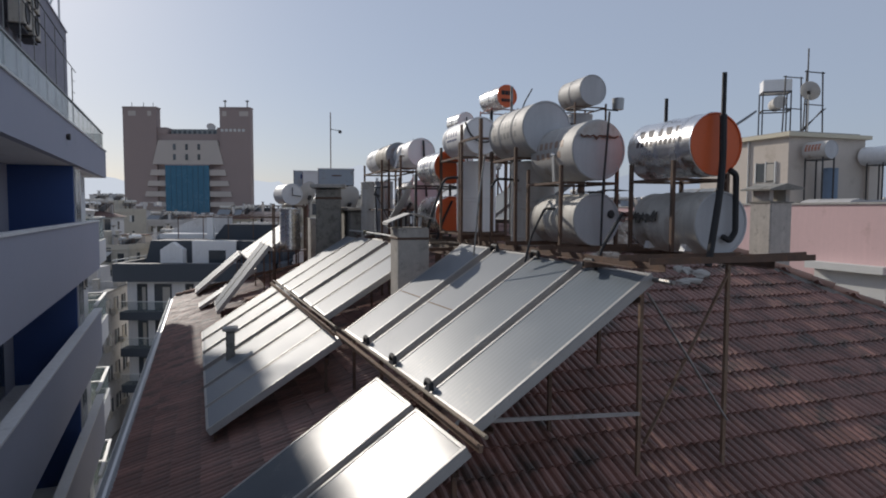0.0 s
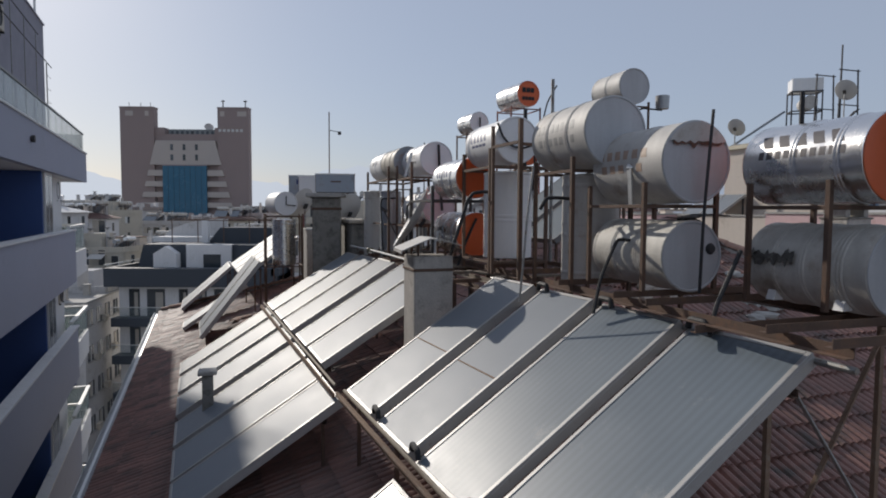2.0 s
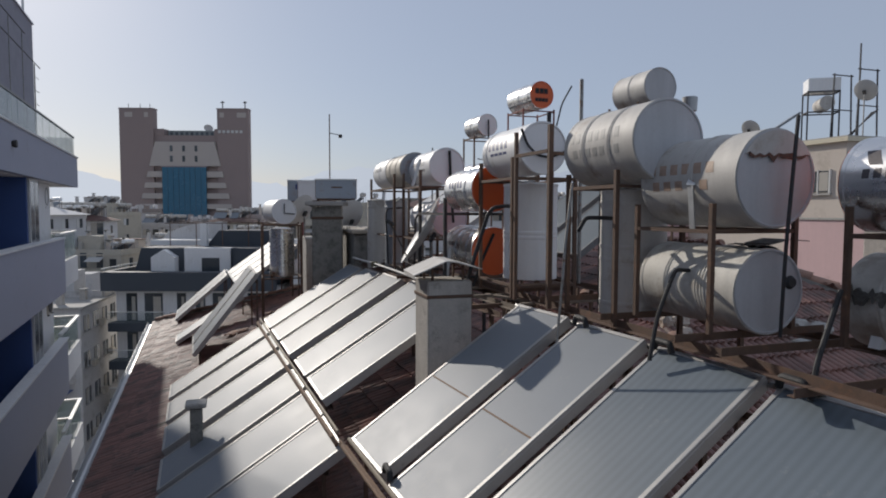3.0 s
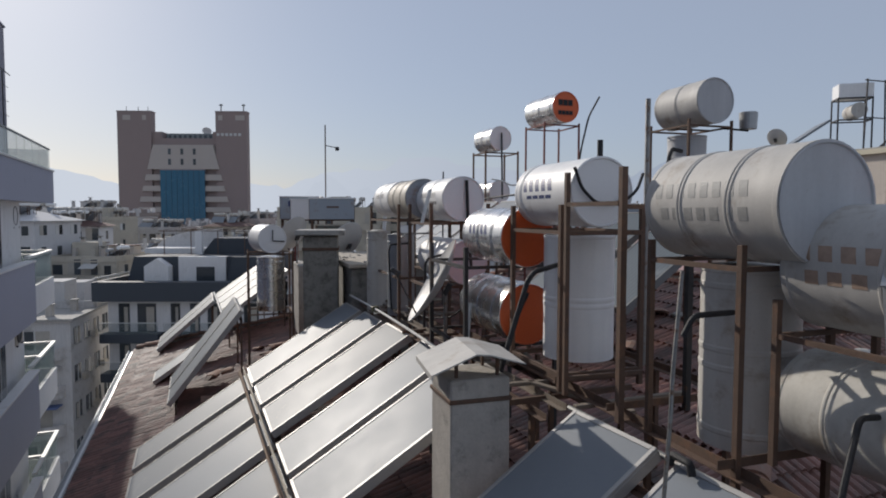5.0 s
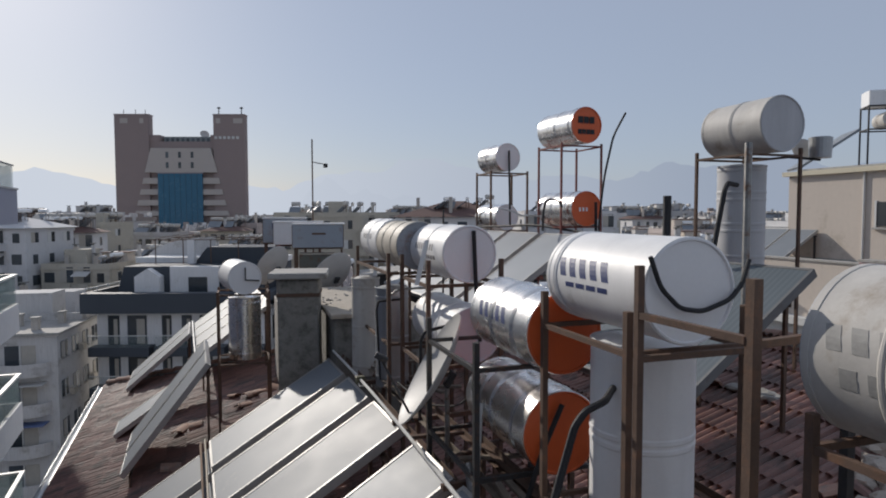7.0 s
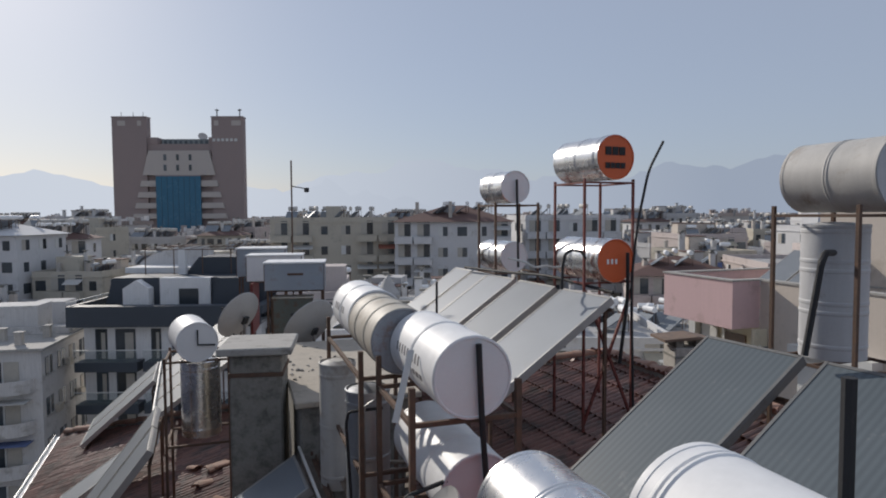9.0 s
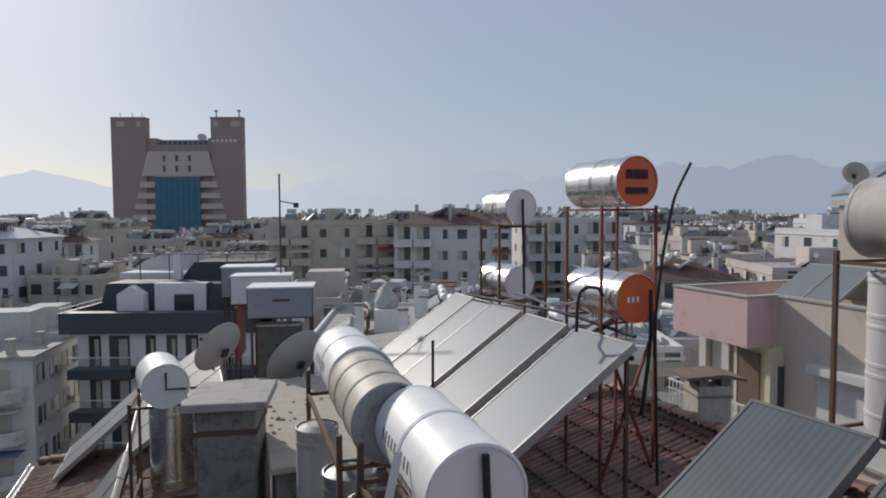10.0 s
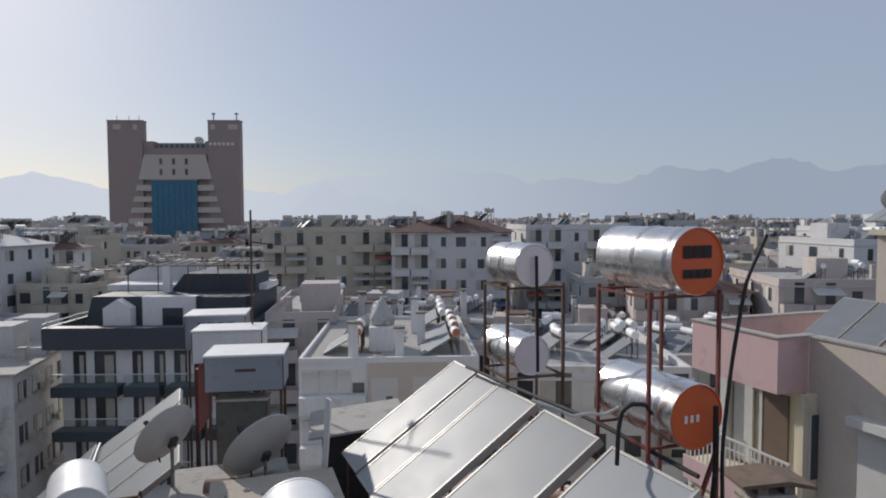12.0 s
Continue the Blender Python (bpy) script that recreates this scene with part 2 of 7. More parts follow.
M_WIN = surf("window glass", (0.05, 0.06, 0.07), 0.12, var=0.2, scale=1, bump=0.0, rand=0.5, spec=0.7)
M_FRAME = surf("white window frame", (0.62, 0.62, 0.6), 0.5, var=0.05)
M_CURTAIN = surf("pale curtain", (0.45, 0.42, 0.37), 0.9, var=0.15, scale=2)
M_SHEETROOF = surf("grey roofing sheet", (0.42, 0.41, 0.4), 0.7, var=0.15, scale=0.6, bump=0.1, dirt=(0.2, 0.18, 0.16), dirt_at=0.6)
M_FARTILE = surf("far roof tile", (0.135, 0.078, 0.066), 0.85, var=0.2, scale=0.5, fine=6, bump=0.3)
M_CT_GREY = surf("weathered pale city plaster", (0.5, 0.49, 0.485), 0.9, streak=0.05, var=0.1, scale=0.3, fine=5, bump=0.1, dirt=(0.33, 0.31, 0.29), dirt_at=0.62)
M_CT_ROSE = surf("weathered rosy city plaster", (0.52, 0.455, 0.43), 0.9, streak=0.05, var=0.1, scale=0.3, fine=5, bump=0.1, dirt=(0.36, 0.31, 0.28), dirt_at=0.62)
M_CT_SAND = surf("weathered sand city plaster", (0.5, 0.46, 0.385), 0.9, streak=0.05, var=0.1, scale=0.3, fine=5, bump=0.1, dirt=(0.33, 0.3, 0.25), dirt_at=0.62)
M_CT_WHITE = surf("weathered white city plaster", (0.62, 0.615, 0.615), 0.9, streak=0.05, var=0.08, scale=0.3, fine=5, bump=0.1, dirt=(0.4, 0.38, 0.36), dirt_at=0.64)
M_CITY = surf("far plaster", (0.62, 0.6, 0.585), 0.9, var=0.08, scale=0.05, fine=0.6, bump=0.0, island=0.3)
M_CITYDARK = surf("far window openings", (0.22, 0.225, 0.235), 0.5, var=0.2, scale=0.2, bump=0.0)
M_CITYROOF = surf("far roofs", (0.4, 0.34, 0.31), 0.9, var=0.2, scale=0.05, fine=0.6, bump=0.0, island=0.4)
M_GROUND = surf("asphalt and yards", (0.17, 0.16, 0.15), 0.9, var=0.2, scale=0.03, fine=0.5, bump=0.0)
M_SEA = surf("hazy sea", (0.1, 0.15, 0.19), 0.25, var=0.03, scale=0.002, fine=0.02, bump=0.0)
M_AWN = [surf("faded awning %d" % k, c, 0.9, var=0.15, scale=2) for k, c in enumerate(((0.5, 0.49, 0.47), (0.12, 0.16, 0.3), (0.33, 0.13, 0.09), (0.4, 0.36, 0.28)))]

# ---------------------------------------------------------------- mesh helpers
def part(name, bm, material, parent, label="", smooth=False):
    me = bpy.data.meshes.new(name)
    bm.to_mesh(me)
    bm.free()
    for mt in material if isinstance(material, (list, tuple)) else [material]:
        me.materials.append(mt)
    if smooth:
        me.shade_smooth()
        me.set_sharp_from_angle(angle=radians(20))
    ob = new(name, me)
    ob.parent = parent
    if label:
        ob["label"] = label
    return ob


def share(name, like, parent, m):
    ob = new(name, like.data)
    ob.parent = parent
    ob.matrix_local = m
    return ob


BM = Matrix.Translation((1.75, 6.7, 0)) @ Matrix.Rotation(math.atan2(0.29, 0.957), 4, "Z")


def thing(name, label, category, u, v, z, rz=0.0, group="", kind="", frame_m=BM):
    ob = new(name)
    ob.empty_display_size = 0.2
    ob.matrix_world = frame_m @ pose(u, v, z, 0, 0, rz)
    return tagged(ob, label, category, group, kind)


def box(x0, x1, y0, y1, z0, z1, bevel=0.0, bm=None, mi=0):
    bm2 = bmesh.new()
    bmesh.ops.create_cube(bm2, size=1, matrix=Matrix.Translation(((x0 + x1) / 2, (y0 + y1) / 2, (z0 + z1) / 2)) @ Matrix.Diagonal((abs(x1 - x0), abs(y1 - y0), abs(z1 - z0), 1)))
    if bevel:
        bmesh.ops.bevel(bm2, geom=bm2.edges[:], offset=bevel, segments=1, affect="EDGES", profile=0.7)
    for f in bm2.faces:
        f.material_index = mi
    return joined(bm2, bm)


def joined(bm2, bm):
    if bm is None:
        return bm2
    me = bpy.data.meshes.new("tmp")
    bm2.to_mesh(me)
    bm2.free()
    bm.from_mesh(me)
    bpy.data.meshes.remove(me)
    return bm


def beam(p, q, w=0.04, h=None, bm=None, angle_iron=False):
    """A bar from p to q; w across, h the other way. angle_iron: an L section."""
    p, q = Vector(p), Vector(q)
    h = h or w
    d = q - p
    bm2 = bmesh.new()
    t = 0.006
    section = [(-w / 2, -h / 2), (w / 2, -h / 2), (w / 2, h / 2), (-w / 2, h / 2)]
    if angle_iron:
        section = [(-w / 2, -h / 2), (w / 2, -h / 2), (w / 2, -h / 2 + t), (-w / 2 + t, -h / 2 + t), (-w / 2 + t, h / 2), (-w / 2, h / 2)]
    a = [bm2.verts.new((x, y, 0)) for x, y in section]
    b = [bm2.verts.new((x, y, d.length)) for x, y in section]
    bm2.faces.new(a[::-1])
    bm2.faces.new(b)
    for i in range(len(a)):
        j = (i + 1) % len(a)
        bm2.faces.new((a[i], a[j], b[j], b[i]))
    up = "Y" if abs(d.normalized().z) < 0.9 else "X"
    bm2.transform(Matrix.Translation(p) @ d.to_track_quat("Z", up).to_matrix().to_4x4())
    return joined(bm2, bm)


def tube(points, r, seg=8, bm=None):
    """A round pipe along a line of points, closed at both ends."""
    pts = [Vector(p) for p in points]
    bm2 = bmesh.new()
    rings = []
    ref = Vector((0.13, 0.21, 0.97))
    for i, p in enumerate(pts):
        d = (pts[min(i + 1, len(pts) - 1)] - pts[max(i - 1, 0)]).normalized()
        side = d.cross(ref).normalized()
        if side.length < 0.1:
            side = d.cross(Vector((1, 0, 0))).normalized()
        up = side.cross(d)
        rings.append([bm2.verts.new(p + r * (math.cos(a) * side + math.sin(a) * up)) for a in [2 * math.pi * k / seg for k in range(seg)]])
    for a, b in zip(rings, rings[1:]):
        for k in range(seg):
            bm2.faces.new((a[k], a[(k + 1) % seg], b[(k + 1) % seg], b[k]))
    bm2.faces.new(rings[0][::-1])
    bm2.faces.new(rings[-1])
    bmesh.ops.recalc_face_normals(bm2, faces=bm2.faces[:])
    return joined(bm2, bm)


def bend(points, n=4):
    """The same line with its inner corners rounded."""
    pts = [Vector(p) for p in points]
    out = [pts[0]]
    for a, b, c in zip(pts, pts[1:], pts[2:]):
        r = min((b - a).length, (c - b).length) * 0.3
        s, e = b + (a - b).normalized() * r, b + (c - b).normalized() * r
        out += [(1 - k / n) ** 2 * s + 2 * (1 - k / n) * (k / n) * b + (k / n) ** 2 * e for k in range(n + 1)]
    return out + [pts[-1]]


def lathe(profile, seg=40, axis="Y", mi=None):
    """Turns (radius, place along the axis) round the axis."""
    bm = bmesh.new()
    rings = []
    for r, y in profile:
        if r < 1e-5:
            rings.append([bm.verts.new((0, y, 0))])
        else:
            rings.append([bm.verts.new((r * math.cos(2 * math.pi * k / seg), y, r * math.sin(2 * math.pi * k / seg))) for k in range(seg)])
    for i, (a, b) in enumerate(zip(rings, rings[1:])):
        for k in range(seg):
            j = (k + 1) % seg
            if len(a) == 1 and len(b) == 1:
                continue
            f = bm.faces.new((a[0], b[j], b[k]) if len(a) == 1 else (a[k], a[j], b[0]) if len(b) == 1 else (a[k], a[j], b[j], b[k]))
            if mi:
                f.material_index = mi[i]
    bmesh.ops.recalc_face_normals(bm, faces=bm.faces[:])
    if axis == "Z":
        bm.transform(Matrix.Rotation(radians(90), 4, "X"))
    return bm


def extruded(outline, y0, y1, bm=None):
    """A prism from an outline in x and z, between y0 and y1."""
    bm2 = bmesh.new()
    a = [bm2.verts.new((x, y0, z)) for x, z in outline]
    b = [bm2.verts.new((x, y1, z)) for x, z in outline]
    bm2.faces.new(a)
    bm2.faces.new(b[::-1])
    for i in range(len(a)):
        j = (i + 1) % len(a)
        bm2.faces.new((a[j], a[i], b[i], b[j]))
    bmesh.ops.recalc_face_normals(bm2, faces=bm2.faces[:])
    return joined(bm2, bm)


# ---------------------------------------------------------------- the roof: its shape
SLOPE, EAVE_Z = 0.335, 17.75
NEAR_SLOPE, NEAR_Q = 0.43, -5.75          # the near hip is steeper
RIDGE_P, FAR_Q = 4.6, 15.9
RIGHT_SLOPE = 0.66                        # the far side of the ridge falls steeply
SKEW = SLOPE / NEAR_SLOPE
APEX_Q = NEAR_Q + SKEW * (RIDGE_P + 4.5)
RK = RIGHT_SLOPE / SLOPE
RP = RIDGE_P + (RIDGE_P + 4.5) / RK        # the eave on that side
RM = BM @ pose(0, 5, 0, 0, 0, 2.9)        # the roof's own axes: p across, q along the ridge


def roof_pq(p, q):
    return EAVE_Z + SLOPE * min(p + 4.5, (q - NEAR_Q) / SKEW, (RP - p) * RK, FAR_Q - q)


RM_IN = (BM.inverted() @ RM).inverted()


def roof_z(u, v):
    w = RM_IN @ Vector((u, v, 0))
    return roof_pq(w.x, w.y)

# ---------------------------------------------------------------- ground, sea and distance
def sheet(name, x0, x1, y0, y1, z, mat, label, category):
    bm = bmesh.new()
    bmesh.ops.create_grid(bm, x_segments=8, y_segments=8, size=0.5, matrix=Matrix.Translation(((x0 + x1) / 2, (y0 + y1) / 2, z)) @ Matrix.Diagonal((x1 - x0, y1 - y0, 1, 1)))
    return tagged(part(name, bm, mat, None), label, category, kind="structure")


sheet("ground", -4800, 4800, -1500, 4850, 0.0, M_GROUND, "grey city ground of asphalt and yards", "ground")
sheet("water", -4700, 4700, 1150, 4840, 0.4, M_SEA, "hazy pale blue sea in the bay", "sea")


def mountain(name, dist, az0, az1, peaks, base, mat, seed, label):
    """A far range: a solid ridge whose crest follows a few peaks (azimuth to the right, height) with rough detail."""
    bm = bmesh.new()
    n = 150
    rows = []
    for i in range(n + 1):
        az = az0 + (az1 - az0) * i / n
        h = base
        for a, hh, w in peaks:
            h = max(h, base + (hh - base) * max(0.0, 1 - (abs(az - a) / w) ** 1.3))
        h += 34 * noise.fractal(Vector((az * 0.6, seed, 0)), 0.8, 2.2, 6)
        s, c = math.sin(radians(az)), math.cos(radians(az))
        rows.append([bm.verts.new((s * (dist + k * 60), c * (dist + k * 60), z)) for k, z in ((0, 0), (1, h * 0.55), (2, h), (3, h * 0.5), (4, 0))])
    for a, b in zip(rows, rows[1:]):
        for k in range(4):
            bm.faces.new((a[k], b[k], b[k + 1], a[k + 1]))
    bmesh.ops.recalc_face_normals(bm, faces=bm.faces[:])
    return tagged(part(name, bm, mat, None), label, "mountains", kind="structure")


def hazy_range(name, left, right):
    """A glowing far range with haze painted in, paler towards the sun on the left."""
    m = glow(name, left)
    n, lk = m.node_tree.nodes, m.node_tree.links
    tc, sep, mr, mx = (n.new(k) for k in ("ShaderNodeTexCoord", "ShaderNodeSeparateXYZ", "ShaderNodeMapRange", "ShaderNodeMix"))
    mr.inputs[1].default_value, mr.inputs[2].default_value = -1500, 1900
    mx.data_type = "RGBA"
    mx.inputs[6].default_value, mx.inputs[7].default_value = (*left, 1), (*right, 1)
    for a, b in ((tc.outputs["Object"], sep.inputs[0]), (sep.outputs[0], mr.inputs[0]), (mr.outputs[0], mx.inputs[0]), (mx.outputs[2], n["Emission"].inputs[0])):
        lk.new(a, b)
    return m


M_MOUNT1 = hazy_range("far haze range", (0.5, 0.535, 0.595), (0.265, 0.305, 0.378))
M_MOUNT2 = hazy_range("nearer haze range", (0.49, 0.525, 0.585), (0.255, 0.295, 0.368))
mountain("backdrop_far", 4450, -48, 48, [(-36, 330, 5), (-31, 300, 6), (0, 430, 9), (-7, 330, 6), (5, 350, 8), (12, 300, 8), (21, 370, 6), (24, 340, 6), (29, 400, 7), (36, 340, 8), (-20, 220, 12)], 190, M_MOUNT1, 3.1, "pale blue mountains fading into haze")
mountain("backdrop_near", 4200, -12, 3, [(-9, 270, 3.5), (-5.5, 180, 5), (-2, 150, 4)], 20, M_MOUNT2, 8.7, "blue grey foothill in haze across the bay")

# ---------------------------------------------------------------- the house below the camera
def to_roof(p, q, h=0.0):
    return Vector((p, q, roof_pq(p, q) + h))


roof = None
bm = bmesh.new()
NOTCH_P, NOTCH_Q = 4.85, 2.6              # the roof stops short on its right, past the near end
corner = {k: bm.verts.new((p, q, roof_pq(p, q) - 0.09)) for k, (p, q) in {
    "nl": (-4.5, NEAR_Q), "nr": (RP, NEAR_Q), "rr": (RP, NOTCH_Q), "rc": (NOTCH_P, NOTCH_Q), "ra": (RIDGE_P, NOTCH_Q), "fc": (NOTCH_P, FAR_Q - (RP - NOTCH_P) * RK), "fr": (NOTCH_P, FAR_Q), "fl": (-4.5, FAR_Q), "na": (RIDGE_P, APEX_Q), "fa": (RIDGE_P, FAR_Q - RIDGE_P - 4.5)}.items()}
for names in (("nl", "na", "ra", "fa", "fl"), ("nl", "nr", "na"), ("nr", "rr", "rc", "ra", "na"), ("ra", "rc", "fc", "fa"), ("fl", "fa", "fc", "fr")):
    bm.faces.new([corner[k] for k in names])
low = {k: bm.verts.new((corner[k].co.x, corner[k].co.y, EAVE_Z - 0.3)) for k in ("nl", "nr", "rr", "rc", "fr", "fl")}
for a, b in (("nl", "nr"), ("nr", "rr"), ("rr", "rc"), ("fr", "fl"), ("fl", "nl")):
    bm.faces.new((corner[a], low[a], low[b], corner[b]))
bm.faces.new((corner["rc"], low["rc"], low["fr"], corner["fr"], corner["fc"]))
bm.faces.new([low[k] for k in ("nl", "fl", "fr", "rc", "rr", "nr")])
bmesh.ops.recalc_face_normals(bm, faces=bm.faces[:])
roof = tagged(part("roof", bm, M_DECK, None), "hipped roof of weathered dark red clay tiles", "roof", kind="structure")
roof.matrix_world = RM
walls = tagged(part("wall_house", box(NOTCH_P - 0.2, RP - 0.5, NEAR_Q + 0.5, NOTCH_Q - 0.15, 0, EAVE_Z - 0.3, bm=box(-4.0, NOTCH_P - 0.2, NEAR_Q + 0.5, FAR_Q - 0.1, 0, EAVE_Z - 0.3)), M_PL_OLD, None), "grimy plastered walls of the house below the roof", "wall", kind="structure")
walls.matrix_world = RM
gutter = bmesh.new()
for q0, q1 in ((NEAR_Q - 0.1, FAR_Q + 0.1),):
    ring = []
    for q in (q0, q1):
        ring.append([gutter.verts.new((-4.62 + r * math.cos(a), q, EAVE_Z - 0.02 + r * math.sin(a))) for r in (0.075, 0.068) for a in ([math.pi * (1 + k / 6) for k in range(7)] if r > 0.07 else [math.pi * (2 - k / 6) for k in range(7)])])
    for i in range(14):
        gutter.faces.new((ring[0][i], ring[0][(i + 1) % 14], ring[1][(i + 1) % 14], ring[1][i]))
bmesh.ops.recalc_face_normals(gutter, faces=gutter.faces[:])
part("gutter", gutter, M_GALV, roof, "grey metal gutter along the eave")


# ---------------------------------------------------------------- solar collectors
CM = {}


def collector(u, v0, z, width, length, tilt, glass=None, rz=0.0, label="", depth=0.09, split=None, frame_mat=None):
    """A flat collector; u, v0, z: its lower near corner, underside; tilt in degrees, rising with u."""
    t = thing("solar_collector", label or "flat solar collector with pale glass in a metal casing", "solar collector", u, v0, z, rz, "solar collectors on the roof")
    t.matrix_world = t.matrix_world @ Matrix.Rotation(radians(-tilt), 4, "Y")
    w, l, d = width, length, depth
    cas = box(0, l, 0, w, 0, d - 0.02, 0.004)
    part("casing", cas, frame_mat or M_ALU, t)
    e = 0.032
    for name, (x0, x1, y0, y1) in (("frame_bar", (0, l, 0, e)), ("frame_bar", (0, l, w - e, w)), ("frame_bar", (0, e, e, w - e)), ("frame_bar", (l - e, l, e, w - e))):
        part(name, box(x0, x1, y0, y1, d - 0.02, d, 0.003), frame_mat or M_ALU, t)
    panes = [(e, l - e)] if not split else [(e, split * l - 0.007), (split * l + 0.007, l - e)]
    for x0, x1 in panes:
        part("glass", box(x0, x1, e, w - e, d - 0.02, d - 0.006), glass or M_GLASS, t)
    if split:
        part("frame_bar", box(split * l - 0.007, split * l + 0.007, e, w - e, d - 0.02, d - 0.004), M_OLDRUST, t)
    return t


TA = math.degrees(math.atan(0.646))
ARRAY_LABEL = "flat solar collector with pale reflecting glass on a rusty frame"
# array A: upper row of four, lower row of two
A_TURN = 5.9


def a_low(v):
    """Where the lower edge of array A runs."""
    return -1.405 - 0.103 * v


for v0, w, sp, gl in ((0.06, 0.86, None, M_GLASS3), (1.02, 0.82, None, M_GLASS3), (1.97, 0.74, 0.45, M_GLASS), (2.87, 0.78, 0.45, M_GLASS)):
    collector(a_low(v0), v0, 19.326 + 0.02 * v0, w, 1.93, TA, gl, rz=A_TURN, label=ARRAY_LABEL, split=sp)
for v0 in (-0.13, 0.92):
    collector(a_low(v0) - 1.77, v0 - 0.18, 18.2, 0.94, 1.94, TA, M_GLASS4, rz=A_TURN, label=ARRAY_LABEL)
# array B along the same pipe, five in the upper row and six in the lower
TB = 31.3
B_TURN = 3.45
for v0, w in ((4.81, 0.91), (5.9, 0.83), (7.18, 0.92), (8.34, 0.92), (9.54, 0.95)):
    collector(-1.877 - (v0 - 4.8) * 0.0603, v0, 19.38 - 0.02 * (v0 - 4.8), w, 1.89, TB, M_GLASS, rz=B_TURN, label=ARRAY_LABEL)
for v0, w in ((3.85, 0.9), (4.81, 0.92), (5.88, 0.92), (7.1, 0.94), (8.3, 0.94), (9.5, 0.86)):
    collector(-3.477 - (v0 - 4.8) * 0.0603, v0 - 0.08, 18.24, w, 1.9, TB + 0.4, M_GLASS, rz=B_TURN, label=ARRAY_LABEL)
# array C behind the white tanks
TC = 33.5
for v0, w in ((9.64, 1.0), (10.84, 0.94), (11.97, 0.85), (12.85, 0.57), (13.5, 0.7)):
    s = (v0 - 9.6) * 0.058
    collector(2.88 - s - 1.94 * math.cos(radians(TC)), v0 - 0.12, 22.0 - 1.94 * math.sin(radians(TC)), w, 1.94, TC, M_GLASS5, rz=4.4, label=ARRAY_LABEL)
# array D, darker and ribbed
for v0 in (6.18, 7.36):
    collector(3.3 - (v0 - 6.18) * 0.1 - 1.6, v0 - 0.16, 21.78 - 1.07, 1.0, 1.94, 33.5, M_GLASS2, rz=5.7, label="dark ribbed solar collector with dull glass on a rusty frame", frame_mat=M_DARKALU)
# arrays E, F and G near the far eave
for v0 in (18.4, 19.42):
    collector(-4.42 - (v0 - 18.4) * 0.05, v0, 18.08, 0.94, 1.94, 41, M_GLASS, rz=3, label=ARRAY_LABEL)
for v0 in (15.92, 17.06, 18.2, 19.34):
    collector(-2.68 - (v0 - 15.92) * 0.07, v0, 19.27, 1.06, 1.9, 35, M_GLASS, rz=4, label=ARRAY_LABEL)
for v0 in (12.0, 13.02):
    collector(-3.54 - (v0 - 12.0) * 0.06, v0, 18.4, 0.97, 2.05, 52, M_GLASS, rz=3, label="steeply tilted flat solar collector with pale glass")
collector(-4.12, 14.85, 18.1, 0.9, 1.9, 34, M_GLASS, rz=3, label=ARRAY_LABEL)


# ---------------------------------------------------------------- stands
def stand(name, label, u0, u1, v0, v1, levels, top, mat, w=0.038, foot=None, rz=0.0, braces=False, mid=False):
    """Posts at the corners from the roof (or foot) up to top, rails all round at each level, and cross rails."""
    cu, cv = (u0 + u1) / 2, (v0 + v1) / 2
    base = min(roof_z(a, b) for a in (u0, u1) for b in (v0, v1)) if foot is None else foot
    t = thing(name, label, "stand", cu, cv, base, rz, "tank stands on the roof")
    hu, hv = (u1 - u0) / 2, (v1 - v0) / 2
    for a in (-1, 1):
        for b in (-1, 1):
            f = (roof_z(cu + a * hu, cv + b * hv) if foot is None else foot) - base
            part("post", beam((a * hu, b * hv, f), (a * hu, b * hv, top - base), w, w, angle_iron=False), mat, t)
    for lv in levels:
        z = lv - base - w / 2
        for b in (-1, 1):
            part("rail", beam((-hu + w / 2, b * hv, z), (hu - w / 2, b * hv, z), w * 0.8), mat, t)
        for a in (-1, 1):
            part("rail", beam((a * hu, -hv + w / 2, z), (a * hu, hv - w / 2, z), w * 0.8), mat, t)
        if mid:
            part("cross_rail", beam((-hu + w / 2, 0, z), (hu - w / 2, 0, z), w * 0.8), mat, t)
    if braces:
        z1 = levels[0] - base - 0.1
        part("brace", beam((-hu, -hv, 0.1), (hu, -hv, z1), 0.03), mat, t)
        part("brace", beam((hu, -hv - 0.03, 0.1), (-hu, -hv - 0.03, z1), 0.03), mat, t)
    return t


# the long frame that carries the first tanks, with its tall posts and crossed braces
lf = thing("steel_stand", "rusty angle iron frame on tall posts with crossed braces", "frame", 0.5, 1.5, roof_z(0.4, 0.1), 0, "tank stands on the roof")


def lfp(u, v, z):
    return (u - 0.5, v - 1.5, z - roof_z(0.4, 0.1))


for u in (0.0, 1.05):
    part("rail", beam(lfp(u, -0.12, 20.52), lfp(u, 6.5, 20.52), 0.06, 0.06, angle_iron=True), M_RUST, lf)
for v, u1 in ((-0.1, 1.5), (0.3, 1.1), (1.35, 1.1), (1.75, 1.1), (2.6, 1.1), (3.6, 1.1), (4.3, 0.6)):
    part("cross_rail", beam(lfp(-0.12, v, 20.575), lfp(u1, v, 20.575), 0.05, 0.05, angle_iron=True), M_RUST, lf)
for u, v in ((0.52, 0.87), (1.51, 0.87), (0.02, 2.4), (1.03, 2.4), (0.02, 4.6), (1.03, 4.6), (0.02, 6.4), (1.03, 6.4)):
    part("post", beam(lfp(u, v, roof_z(u, v)), lfp(u, v, 20.49), 0.036), M_OLDRUST if v < 1 else M_RUST, lf)
